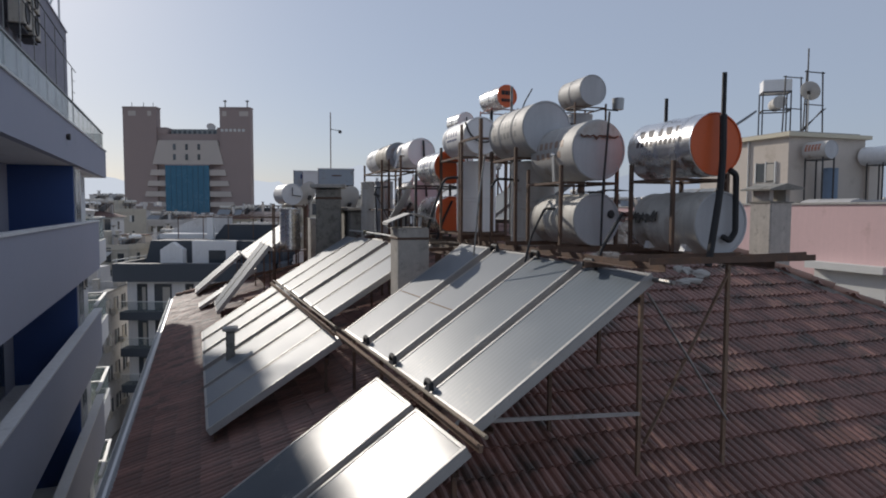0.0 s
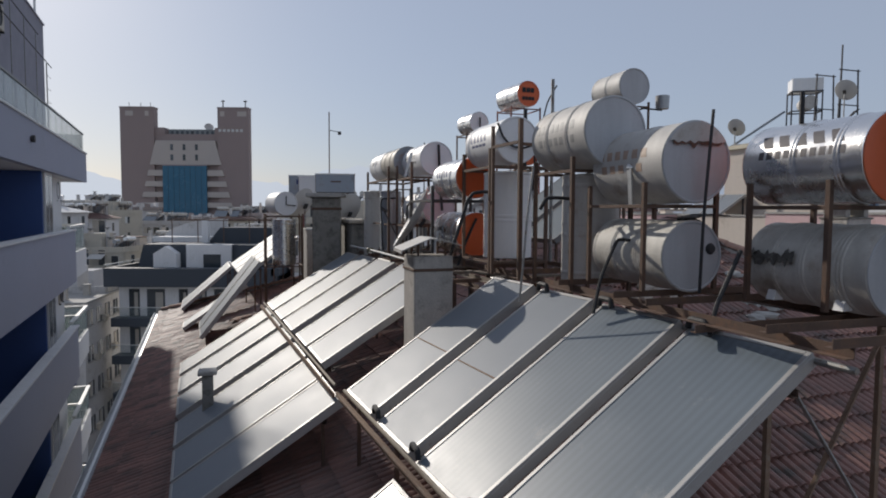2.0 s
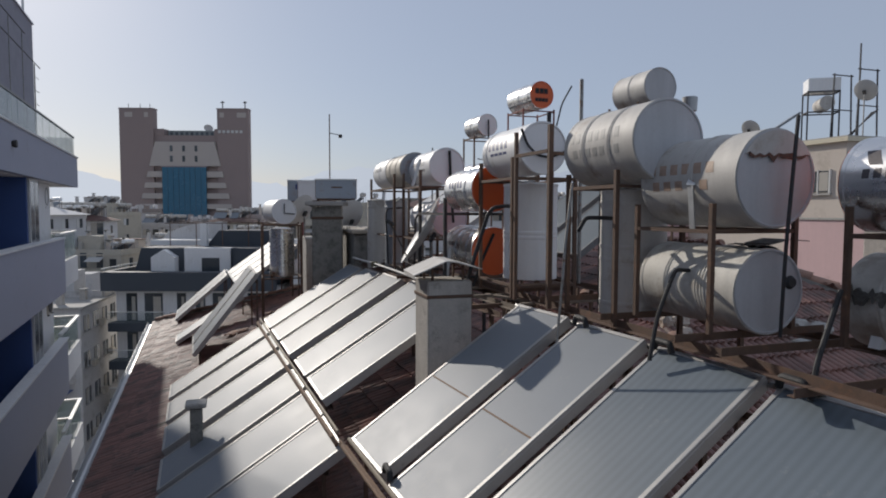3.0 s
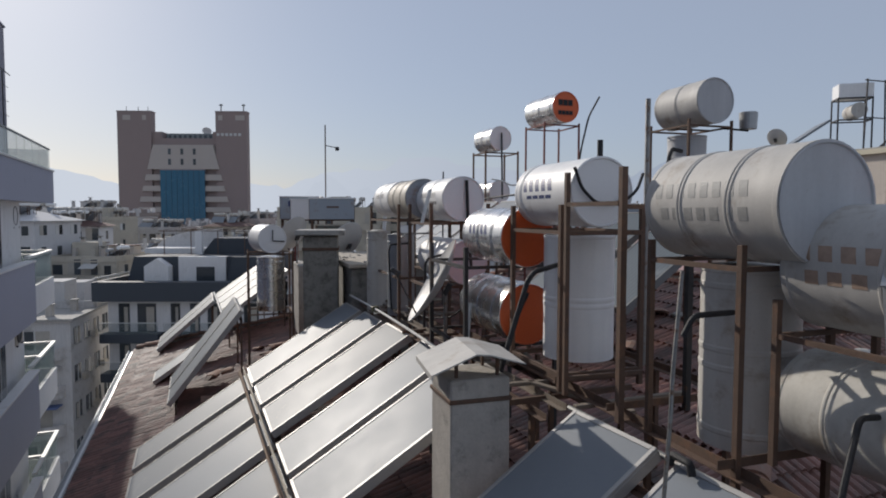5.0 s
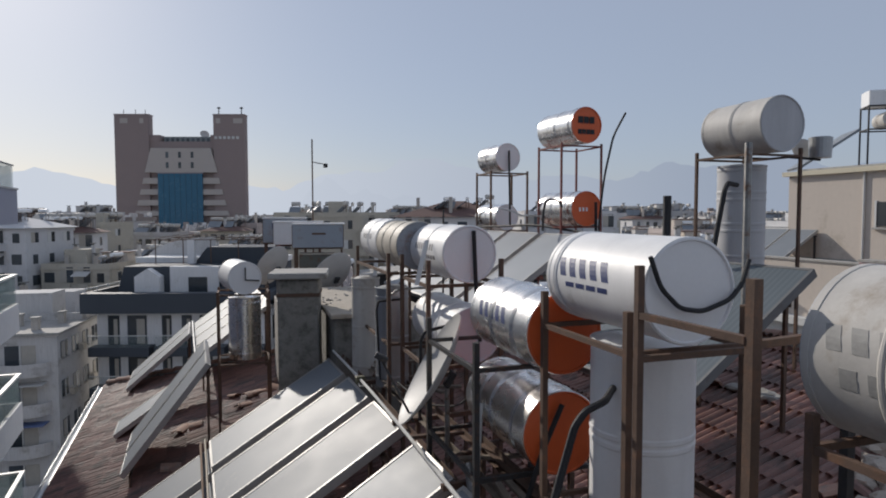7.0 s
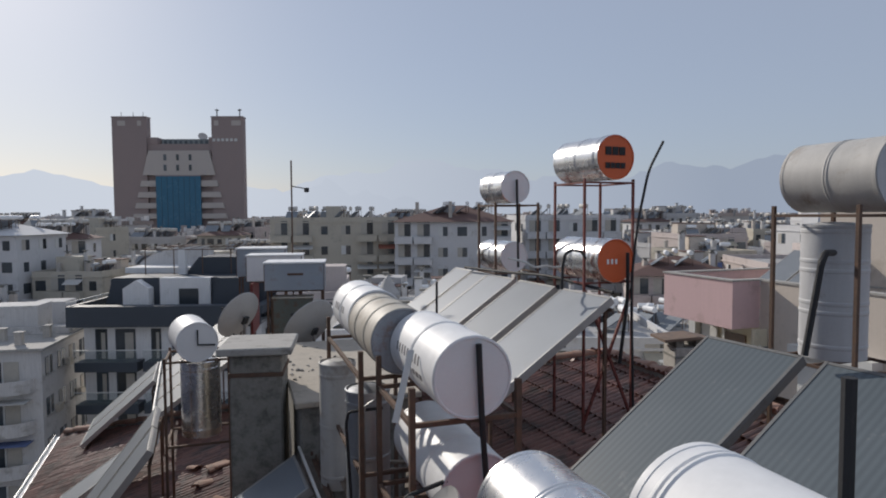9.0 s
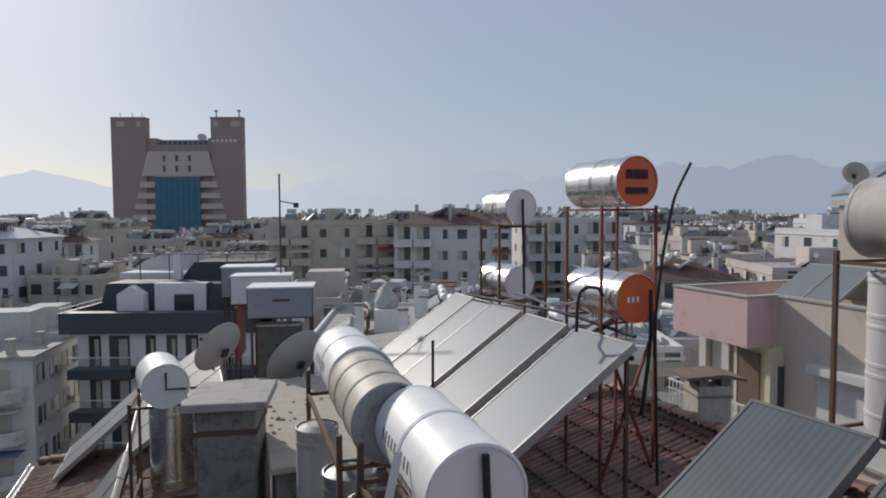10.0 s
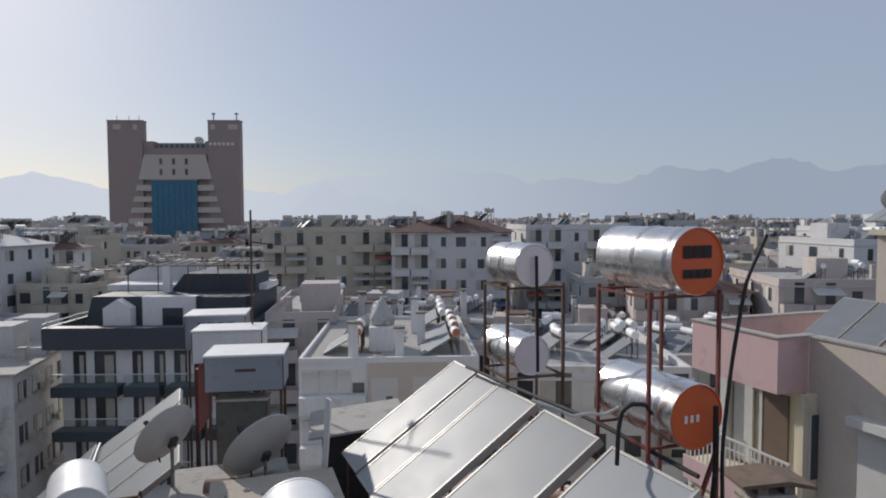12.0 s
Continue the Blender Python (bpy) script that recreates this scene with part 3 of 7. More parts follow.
part("cross_rail", beam(lfp(-0.1, 0.87, 20.47), lfp(2.33, 0.74, 20.53), 0.05, 0.05, angle_iron=True), M_RUST, lf)
part("brace", beam(lfp(0.56, 0.84, 18.75), lfp(1.5, 0.84, 20.38), 0.035, 0.012), M_OLDRUST, lf)
part("brace", beam(lfp(0.54, 0.81, 20.2), lfp(1.5, 0.81, 18.9), 0.035, 0.012), M_ZINC, lf)
part("brace", beam(lfp(-1.25, 0.4, 19.3), lfp(0.5, 0.84, 19.05), 0.03, 0.03), M_ZINC, lf)

rails = thing("steel_stand", "rusty rails and planks along the collector tops", "frame", -0.05, 7.0, roof_z(-0.05, 7.0), 0, "tank stands on the roof")
zr = roof_z(-0.05, 7.0)
for u, z in ((-0.3, 20.36), (-0.14, 20.42), (0.06, 20.44)):
    part("rail", beam((u + 0.05, -2.9, z - zr), (u - 0.12, 3.6, z - zr), 0.05, 0.05, angle_iron=True), M_RUST if u != -0.14 else M_TIMBER, rails)
for v in (-2.6, -1.1, 0.4, 1.9, 3.4):
    part("cross_rail", beam((-0.45, v, 20.4 - zr), (0.75, v + 0.1, 20.4 - zr), 0.045, 0.045), M_RUST, rails)
    for u in (-0.2, 0.6):
        part("post", beam((u, v, roof_z(u - 0.05, v + 7.0) - zr), (u, v, 20.38 - zr), 0.04), M_RUST, rails)
srng = random.Random(4)
for k in range(22):
    u, v = srng.uniform(-0.45, 0.5), srng.uniform(3.9, 10.6)
    pl = thing("plank", "loose weathered timber batten lying on the rails", "timber", u, v, 20.465, srng.choice((0, 90)) + srng.uniform(-25, 25), "loose timber")
    lp = srng.uniform(0.35, 1.1)
    part("board", box(-0.025, 0.025, -lp / 2, lp / 2, 0, 0.03, 0.004), srng.choice((M_TIMBER, M_RUST, M_TIMBER)), pl)

# frames under the collector arrays, and the pipes between their rows
def rack(label, pts_low, pts_high, legs, mat=M_RUST):
    """Two rails along an array and legs down to the roof."""
    (ua, va, za), (ub, vb, zb) = pts_low
    t = thing("collector_rack", label, "frame", ua, va, roof_z(ua, va), 0, "collector racks")
    o = Vector((ua, va, roof_z(ua, va)))
    for p, q in (pts_low, pts_high):
        part("rail", beam(Vector(p) - o, Vector(q) - o, 0.045, 0.045, angle_iron=True), mat, t)
        for k in legs:
            at = Vector(p).lerp(Vector(q), k)
            z = roof_z(at.x, at.y)
            if at.z - z > 0.06:
                part("leg", beam(Vector((at.x, at.y, z)) - o, at - o, 0.035), mat, t)
    return t


rack("rusty rack under the near collectors", ((-1.32, 0.05, 19.345), (-1.7, 3.66, 19.405)), ((0.02, 0.2, 20.23), (-0.36, 3.8, 20.3)), (0.35, 0.7, 1.0))
rack("rusty rack under the near lower collectors", ((-3.08, -0.28, 18.24), (-3.28, 1.7, 18.24)), ((-1.66, -0.15, 19.14), (-1.88, 1.85, 19.14)), (0.02, 1.0))
rack("rusty rack under the long collector array", ((-1.83, 4.8, 19.37), (-2.17, 10.5, 19.26)), ((-0.48, 4.88, 20.19), (-0.82, 10.58, 20.08)), (0.05, 0.5, 1.0))
rack("rusty rack under the lower long collector array", ((-3.36, 3.8, 18.25), (-3.74, 10.3, 18.25)), ((-2.0, 3.88, 19.08), (-2.38, 10.38, 19.08)), (0.02, 0.5, 1.0))
rack("rusty rack under the back collectors", ((1.36, 9.6, 21.0), (1.02, 14.1, 21.0)), ((2.78, 9.6, 21.93), (2.44, 14.1, 21.93)), (0.02, 0.5, 1.0))
rack("rusty rack under the dark collectors", ((1.82, 6.2, 20.74), (1.6, 8.3, 20.74)), ((3.0, 6.2, 21.52), (2.78, 8.3, 21.52)), (0.02, 0.5, 1.0))
rack("rusty rack under the far collectors", ((-4.33, 18.4, 18.12), (-4.43, 20.4, 18.12)), ((-3.03, 18.4, 19.2), (-3.13, 20.4, 19.2)), (0.02, 1.0))
rack("rusty rack under the far upper collectors", ((-2.58, 15.9, 19.3), (-2.9, 20.4, 19.3)), ((-1.28, 15.9, 20.21), (-1.6, 20.4, 20.21)), (0.02, 0.5, 1.0))
rack("rusty rack under the steep collectors", ((-3.46, 12.0, 18.44), (-3.53, 14.05, 18.44)), ((-2.33, 12.0, 19.88), (-2.4, 14.05, 19.88)), (0.02, 1.0))


def header_pipe(label, pts, r=0.02, mat=M_PIPE, name="header_pipe"):
    o = Vector(pts[0])
    t = thing(name, label, "pipe", *o, 0, "pipes")
    part("pipe", tube([Vector(p) - o for p in bend(pts)] if len(pts) > 2 else [Vector(p) - o for p in pts], r), mat, t, smooth=True)
    return t


strip = thing("support_rail", "dirty cream steel rail between the two collector rows", "rail", -1.5, -0.2, 19.3)
part("rail", beam((0, 0, 0.02), (-0.4, 3.95, 0.1), 0.03, 0.05), M_OLDRUST, strip)
part("rail", beam((-0.43, 3.96, 0.08), (-0.88, 10.8, -0.02), 0.025, 0.04), M_OLDRUST, strip)
header_pipe("dirty cream header pipe between the collector rows", [(-1.46, -0.2, 19.4), (-1.85, 3.6, 19.47)], 0.017, M_CREAMPIPE)
header_pipe("dirty cream header pipe along the long array", [(-1.92, 3.75, 19.49), (-2.32, 10.6, 19.35)], 0.014, M_CREAMPIPE)
header_pipe("thin galvanised pipe beside the header", [(-1.52, -0.2, 19.35), (-1.91, 3.6, 19.42)], 0.014, M_OLDRUST)
header_pipe("thin galvanised pipe beside the long header", [(-1.97, 3.75, 19.45), (-2.37, 10.6, 19.31)], 0.01, M_OLDRUST)
header_pipe("pale pipe between the far collector rows", [(-2.73, 15.8, 19.4), (-3.06, 20.5, 19.4)], 0.022, M_PVC)
header_pipe("grey pipe along the top of the collectors", [(0.2, 0.0, 20.39), (-0.18, 3.95, 20.47)], 0.02)
for v in (0.97, 1.9, 2.79):
    for u, z in ((a_low(v) - 0.02, 19.41 + 0.02 * v), (0.12 - 0.103 * v, 20.42 + 0.02 * v)):
        c = thing("pipe_coupling", "black rubber hose coupling between two collectors", "coupling", u, v, z, 0, "pipe couplings")
        part("hose", tube(bend([(0, -0.09, 0), (0, -0.07, 0.06), (0, 0.07, 0.06), (0, 0.09, 0)]), 0.022), M_BLACK, c, smooth=True)


# ---------------------------------------------------------------- tanks
def lettering(t, r, y0, y1, a0, a1, n, mat, name="lettering", fill=0.85, slant=0.0, side=-1):
    """Plain blocks in a row on the curved side of a lying tank, between two angles above the level."""
    for k in range(n):
        ya = y0 + (y1 - y0) * k / n
        yb = ya + (y1 - y0) / n * fill
        bm = bmesh.new()
        seg = 4
        prev = None
        for i in range(seg + 1):
            a = radians(a0 + (a1 - a0) * i / seg)
            sh = slant * (i / seg)
            pr = [bm.verts.new((side * (r + h) * math.cos(a), y + sh, r + (r + h) * math.sin(a))) for h, y in ((-0.0035, ya), (-0.0035, yb), (-0.0018, yb), (-0.0018, ya))]
            if prev:
                for j in range(4):
                    bm.faces.new((prev[j], prev[(j + 1) % 4], pr[(j + 1) % 4], pr[j]))
            else:
                bm.faces.new(pr)
            prev = pr
        bm.faces.new(prev[::-1])
        bmesh.ops.recalc_face_normals(bm, faces=bm.faces[:])
        part(name, bm, mat, t)


def tank(u, v, z, d, length, label, body, cap, bands=(0.33, 0.66), rz=0.0, back=None, dome=0.0, spigot=False, plug=False):
    """A lying water tank: z is the height of its axis, v its near end."""
    r = d / 2
    t = thing("water_tank", label, "water tank", u, v, z - r, rz, "solar water tanks")
    l = length
    prof = [(r - 0.012, 0.0), (r, 0.004), (r, 0.03), (r - 0.003, 0.034)]
    for b in bands:
        y = b * l
        prof += [(r - 0.003, y - 0.03), (r + 0.003, y - 0.022), (r + 0.003, y - 0.012), (r - 0.003, y - 0.004), (r + 0.003, y + 0.004), (r + 0.003, y + 0.014), (r - 0.003, y + 0.022)]
    prof += [(r - 0.003, l - 0.034), (r, l - 0.03), (r, l - 0.004), (r - 0.012, l)]
    bm = lathe(prof, 48)
    bm.transform(Matrix.Translation((0, 0, r)))
    part("jacket", bm, body, t, smooth=True)
    for name, s, y, mt in (("front_cap", -1, 0.0, cap), ("back_cap", 1, l, back or cap)):
        bm = lathe([(r - 0.006, y + s * 0.0), (r - 0.006, y + s * 0.006), (r - 0.016, y + s * 0.007), (r - 0.022, y - s * 0.004), (r * 0.6, y - s * (0.004 - dome * 0.7)), (0, y - s * (0.004 - dome))], 48)
        bm.transform(Matrix.Translation((0, 0, r)))
        capo = part(name, bm, mt, t, smooth=True)
        if s < 0 and plug:
            bm = lathe([(0, 0.01), (0.04, 0.01), (0.045, 0.0), (0.03, -0.022), (0, -0.022)], 16)
            bm.transform(Matrix.Translation((0.62 * r, -dome, r + 0.2 * r)))
            part("plug", bm, M_DARKIRON, capo)
    if spigot:
        bm = tube([(0, l * 0.5, 2 * r - 0.01), (0, l * 0.5, 2 * r + 0.05)], 0.018)
        sp = part("spigot", bm, M_PIPE, t)
        part("nut", lathe([(0, 0.0), (0.032, 0.0), (0.032, 0.022), (0, 0.022)], 6, "Z"), M_RUST, sp).location = (0, l * 0.5, 2 * r)
    return t


def drum(u, v, z0, z1, d, label, body, bands=(0.12, 0.2, 0.8, 0.88), name="water_tank"):
    """A standing tank."""
    r, h = d / 2, z1 - z0
    t = thing(name, label, "water tank", u, v, z0, 0, "standing tanks")
    prof = [(r - 0.02, 0), (r, 0.004)]
    for b in bands:
        prof += [(r, b * h - 0.02), (r + 0.004, b * h - 0.01), (r + 0.004, b * h + 0.01), (r, b * h + 0.02)]
    prof += [(r, h - 0.03), (r + 0.006, h - 0.025), (r + 0.006, h - 0.004), (r - 0.006, h)]
    bm = lathe([(0, 0.0)] + prof, 44, "Z")
    bm.transform(Matrix.Diagonal((1, -1, 1, 1)))
    bmesh.ops.recalc_face_normals(bm, faces=bm.faces[:])
    part("jacket", bm, body, t, smooth=True)
    bm = lathe([(r - 0.007, h - 0.012), (r - 0.02, h - 0.015), (r * 0.5, h + 0.015), (0, h + 0.02)], 44, "Z")
    part("lid", bm, body, t, smooth=True)
    return t


def hose(label, pts, r=0.022, mat=M_BLACK, name="water_pipe"):
    return header_pipe(label, pts, r, mat, name)


# first pair
t1 = tank(0.85, 0.325, 21.53, 0.55, 0.9, "polished steel water tank with an orange cap on a rusty stand", M_CHROME, M_ORANGE, (0.2, 0.55), back=M_ORANGE)
lettering(t1, 0.275, 0.73, 0.08, 21, 41, 5, M_BRANDRED, name="lettering", fill=0.6, slant=0.05)
lettering(t1, 0.275, 0.76, 0.09, 5, 16, 10, M_BRANDRED, name="number_bar", fill=0.62, slant=0)
t2 = tank(0.92, 0.32, 20.85, 0.56, 0.91, "grey dented water tank under a polished tank", M_DULL, M_GREYCAP, (0.2, 0.26, 0.5, 0.75), spigot=False)
stand("tank_stand", "rusty steel stand under an orange capped tank", 0.57, 1.15, 0.52, 1.14, (21.25,), 21.4, M_RUST, foot=20.6, w=0.032)
hose("thick black insulated pipe rising past the orange cap", [(0.66, 0.16, 20.5), (0.8, 0.21, 21.1), (0.84, 0.23, 21.4), (0.85, 0.25, 21.77)], 0.03)
hose("thin dark vent pipe above the orange cap", [(0.85, 0.25, 21.76), (0.85, 0.25, 22.12)], 0.02)
hose("black hose hooked from the lower tank cap", [(0.95, 0.27, 21.31), (1.01, 0.26, 21.27), (1.02, 0.26, 20.78), (0.97, 0.27, 20.7), (0.91, 0.29, 20.74)], 0.026)
hose("thin dark breather pipe behind the tanks", [(0.82, 0.97, 21.75), (0.83, 0.98, 22.02)], 0.017)
# second pair
t3 = tank(0.456, 1.548, 21.575, 0.62, 0.94, "large pale grey water tank with a rust stained cap", M_GREY, M_GREYCAP, (0.45,))
lettering(t3, 0.31, 0.846, 0.15, 8, 22, 6, M_REDINK, name="lettering", fill=0.62, slant=0.02)
lettering(t3, 0.31, 0.8, 0.2, -12, 0, 5, M_REDINK, name="number_bar", fill=0.6, slant=0)
t4 = tank(0.47, 1.59, 20.865, 0.55, 0.96, "dull grey water tank with a holed cap", M_DULL, M_GREYCAP, (0.3, 0.36, 0.7), spigot=False, plug=True)
stand("tank_stand", "rusty steel stand under a large grey tank", 0.1, 0.76, 1.68, 2.45, (21.26,), 21.42, M_RUST, foot=20.6, w=0.032)
hose("black insulated pipe from the collectors to the lower tank", [(0.02, 0.86, 20.42), (0.1, 0.9, 20.6), (0.42, 1.05, 20.94)], 0.015)
hose("black insulated pipe from the collectors to the tanks", [(-0.22, 1.84, 20.42), (-0.12, 1.9, 20.7), (0.08, 1.99, 20.98), (0.2, 2.0, 20.97)], 0.014)
hose("thin dark rod standing before the rusty cap", [(0.45, 1.47, 20.6), (0.45, 1.45, 21.17), (0.51, 1.45, 21.95)], 0.012, M_DARKIRON)
# the folded upper lip of the big cap, its rust, and the strip that hangs down its side
r3 = 0.31
wav = random.Random(15)
lip = [(r3 * 0.95 * math.cos(radians(a)), r3 + r3 * 0.95 * math.sin(radians(a))) for a in range(30, 151, 8)]
edge = [(-r3 * 0.82 + r3 * 1.64 * k / 14, r3 * 1.47 + wav.uniform(-0.012, 0.012)) for k in range(1, 14)]
capt = [c for c in t3.children if c.name.startswith("front_cap")][0]
part("folded_lip", extruded(lip + edge, -0.014, -0.008), M_GREY, capt)
low_edge = [(x, z - 0.012 - abs(wav.gauss(0, 0.012))) for x, z in edge[::-1]]
part("rust_edge", extruded(edge + low_edge, -0.0125, -0.0085), M_RUSTFLAKE, capt, "brown flaking rust along the lip")
hang = thing("metal_strip", "bright folded metal strip hanging from a tank", "strip", 0.135, 1.9, 21.24)
part("strip", beam((0, 0, 0), (0.0, 0.03, 0.3), 0.05, 0.008), M_GALV, hang)
part("fold", beam((0.0, 0.03, 0.3), (0.07, 0.06, 0.42), 0.06, 0.01), M_GALV, hang)


def torn_sheet(label, u, v, z, r, a0, a1, y0, y1, mat, seed):
    """A torn, wrinkled piece of cover lying on the curved top of a tank."""
    t = thing("torn_cover", label, "torn cover", u, v, z)
    rr = random.Random(seed)
    nx, ny = 9, 22
    bm = bmesh.new()
    grid = []
    for j in range(ny + 1):
        e0, e1 = rr.uniform(-7, 5), rr.uniform(-5, 7)
        row = []
        for i in range(nx + 1):
            a = radians(a0 + e0 + (a1 + e1 - a0 - e0) * i / nx)
            y = y0 + (y1 - y0) * j / ny
            h = 0.012 + 0.016 * abs(noise.noise(Vector((i * 0.5, j * 0.45, seed))))
            row.append([bm.verts.new(((r + h + d) * math.cos(a), y, (r + h + d) * math.sin(a))) for d in (0, 0.004)])
        grid.append(row)
    for j in range(ny):
        for i in range(nx):
            for k in (0, 1):
                bm.faces.new((grid[j][i][k], grid[j][i + 1][k], grid[j + 1][i + 1][k], grid[j + 1][i][k]))
    for j in range(ny):
        for i in (0, nx):
            bm.faces.new((grid[j][i][0], grid[j][i][1], grid[j + 1][i][1], grid[j + 1][i][0]))
    bmesh.ops.recalc_face_normals(bm, faces=bm.faces[:])
    part("sheet", bm, mat, t)
    return t


torn_sheet("torn dark insulation hanging on a grey tank", 0.92, 0.32, 20.85, 0.28, 164, 176, 0.5, 0.9, M_TORN, 3)
torn_sheet("curled dark scrap of roofing felt on a tank", 0.47, 1.59, 20.865, 0.275, 38, 96, 0.05, 0.3, M_TORN, 8)
flap = thing("sheet_scrap", "curled dark sheet scrap jutting from a tank top", "scrap", 0.62, 1.74, 21.15)
part("sheet", extruded([(0, 0.0), (0.16, 0.03), (0.34, 0.02), (0.34, 0.026), (0.16, 0.038), (0, 0.008)], 0, 0.22), M_TORN, flap)
for v in (0.5, 1.02):
    wd = thing("wedge", "white wooden wedge under a tank", "wedge", 0.72, v, 20.6, 0, "wedges")
    part("block", extruded([(-0.03, 0.0), (0.05, 0.0), (0.05, 0.05), (0.0, 0.1)], 0, 0.07), M_WHITE, wd)
hose("pale hose hanging from the stand beside the grey standing tank", [(-0.42, 2.5, 21.57), (-0.5, 2.45, 21.11), (-0.53, 2.42, 20.9), (-0.58, 2.4, 20.45)], 0.01, M_PIPE)
hose("black elbow pipe at the grey standing tank", [(0.12, 2.76, 21.31), (-0.04, 2.7, 21.32), (-0.2, 2.68, 21.32), (-0.26, 2.68, 21.22)], 0.016)
# third pair
t5 = tank(0.27, 2.34, 21.885, 0.61, 0.99, "large pale grey water tank over a tall standing tank", M_GREY, M_GREYCAP, (0.33, 0.7))
lettering(t5, 0.305, 0.891, 0.148, 7, 23, 8, M_FADEINK, name="lettering", fill=0.6, slant=0.02)
lettering(t5, 0.305, 0.842, 0.148, -16, -3, 7, M_FADEINK, name="number_bar", fill=0.62, slant=0)
drum(0.39, 2.92, 20.53, 21.54, 0.53, "tall grey standing water tank with rolled rings", M_GREY, (0.1, 0.45, 0.55, 0.9))
stand("tank_stand", "rusty steel stand with tall posts under a grey tank", 0.0, 0.6, 2.58, 3.3, (21.575,), 21.68, M_RUST, w=0.034)
# the white upper tank and its standing tank
t7 = tank(0.19, 4.16, 21.995, 0.53, 0.97, "white water tank with blue lettering blocks on a rusty stand", M_WHITE, M_WHITECAP, (0.9,))
lettering(t7, 0.265, 0.795, 0.252, 4, 27, 5, M_INK, name="lettering", fill=0.58, slant=0.05)
lettering(t7, 0.265, 0.737, 0.291, -9, -3, 4, M_INK, name="number_bar", fill=0.8, slant=0)
drum(0.33, 4.72, 20.64, 21.66, 0.58, "white standing water tank with a plain jacket", M_WHITE, (0.44, 0.49))
st7 = stand("tank_stand", "rusty steel stand with tall posts under a white tank", -0.1, 0.6, 4.24, 5.1, (20.64, 21.71), 21.9, M_RUST, foot=20.5, w=0.036)
part("tall_post", beam((-0.36, -0.53, 0), (-0.36, -0.53, 1.63), 0.034), M_RUST, st7)
part("tall_post", beam((-0.33, -1.18, 0), (-0.33, -1.18, 1.63), 0.042), M_RUST, st7)
part("tall_post", beam((0.25, -1.1, 0), (0.25, -1.1, 1.5), 0.04), M_DARKIRON, st7)
part("rail", beam((-0.33, -1.16, 1.38), (0.25, -1.08, 1.38), 0.03), M_RUST, st7)
part("rail", beam((-0.34, -1.16, 1.4), (-0.36, -0.54, 1.4), 0.03), M_RUST, st7)
part("cross_rail", beam((-0.36, -0.52, 1.19), (0.3, -0.52, 1.19), 0.03), M_RUST, st7)
part("cross_rail", beam((-0.36, -0.52, 0.12), (0.3, -0.52, 0.12), 0.03), M_RUST, st7)
hose("black hose sagging across the white cap", [(-0.06, 4.13, 22.17), (0.0, 4.13, 22.02), (0.11, 4.13, 21.92), (0.24, 4.13, 21.9), (0.4, 4.13, 21.95), (0.49, 4.15, 22.02), (0.55, 4.17, 22.14)], 0.012)
hose("dark post pipe behind the white tank", [(0.66, 4.95, 20.6), (0.66, 4.95, 22.48)], 0.025)
# the pair of polished tanks with orange caps
t8 = tank(0.07, 5.16, 21.62, 0.53, 0.98, "polished steel water tank with orange cap and blue lettering", M_CHROME, M_ORANGE, (0.25, 0.6))
lettering(t8, 0.265, 0.784, 0.294, 4, 27, 5, M_INK, name="lettering", fill=0.58, slant=0.05)
lettering(t8, 0.265, 0.725, 0.314, -8, -2, 4, M_GREYINK, name="number_bar", fill=0.8, slant=0)
t9 = tank(0.19, 5.4, 20.89, 0.58, 1.08, "polished steel water tank with an orange cap standing low", M_CHROME, M_ORANGE, (0.2, 0.55, 0.75), spigot=False)
stand("tank_stand", "dark steel stand under polished tanks", -0.38, 0.55, 5.53, 6.6, (20.6, 21.35), 21.52, M_DARKIRON, foot=None)
hose("black hose down the orange cap of the low tank", [(0.17, 5.36, 21.1), (0.02, 5.35, 20.8), (-0.1, 5.35, 20.45)], 0.018)
hose("grey pipe leaning from the collectors", [(-0.35, 5.6, 20.2), (-0.3, 5.9, 20.55)], 0.03, M_PIPE)
# the white tanks beyond
t10 = tank(0.15, 7.06, 22.005, 0.53, 1.1, "white water tank with a tied white strap and faded lettering", M_WHITE, M_WHITECAP, (0.5,))
lettering(t10, 0.265, 0.904, 0.282, 4, 18, 9, M_GREYINK, name="lettering", fill=0.45, slant=0.01)
lettering(t10, 0.265, 0.565, 0.226, -14, -6, 4, M_GREYINK, name="number_bar", fill=0.7, slant=0)
hose("black pipe down the white cap", [(0.18, 7.035, 22.22), (0.2, 7.03, 21.7), (0.24, 7.03, 21.2)], 0.02)
t11 = tank(0.2, 7.08, 21.25, 0.53, 1.2, "white water tank with a pinkish cap under another", M_WHITE, M_PINKCAP, (0.3, 0.6), spigot=False)
t12 = tank(0.0, 8.18, 22.03, 0.53, 1, "cream water tank with a dark rust stained end", M_CREAM, M_STAINCAP, (0.3, 0.7))
t13 = tank(0.02, 9.26, 22.04, 0.55, 0.98, "white water tank at the end of a row", M_WHITE, M_WHITECAP, (0.5,))
lettering(t13, 0.275, 0.784, 0.245, 4, 18, 6, M_GREYINK, name="lettering", fill=0.5, slant=0)
stand("tank_stand", "rusty steel stand under a row of white tanks", -0.22, 0.5, 7.15, 8.1, (20.975, 21.73), 21.95, M_RUST)
stand("tank_stand", "rusty steel stand under weathered tanks", -0.32, 0.4, 8.3, 10.1, (20.975, 21.75), 21.95, M_RUST)
drum(-0.29, 9.72, 20.3, 21.56, 0.36, "grey standing water tank in a rusty stand", M_GREY, (0.1, 0.5, 0.9))
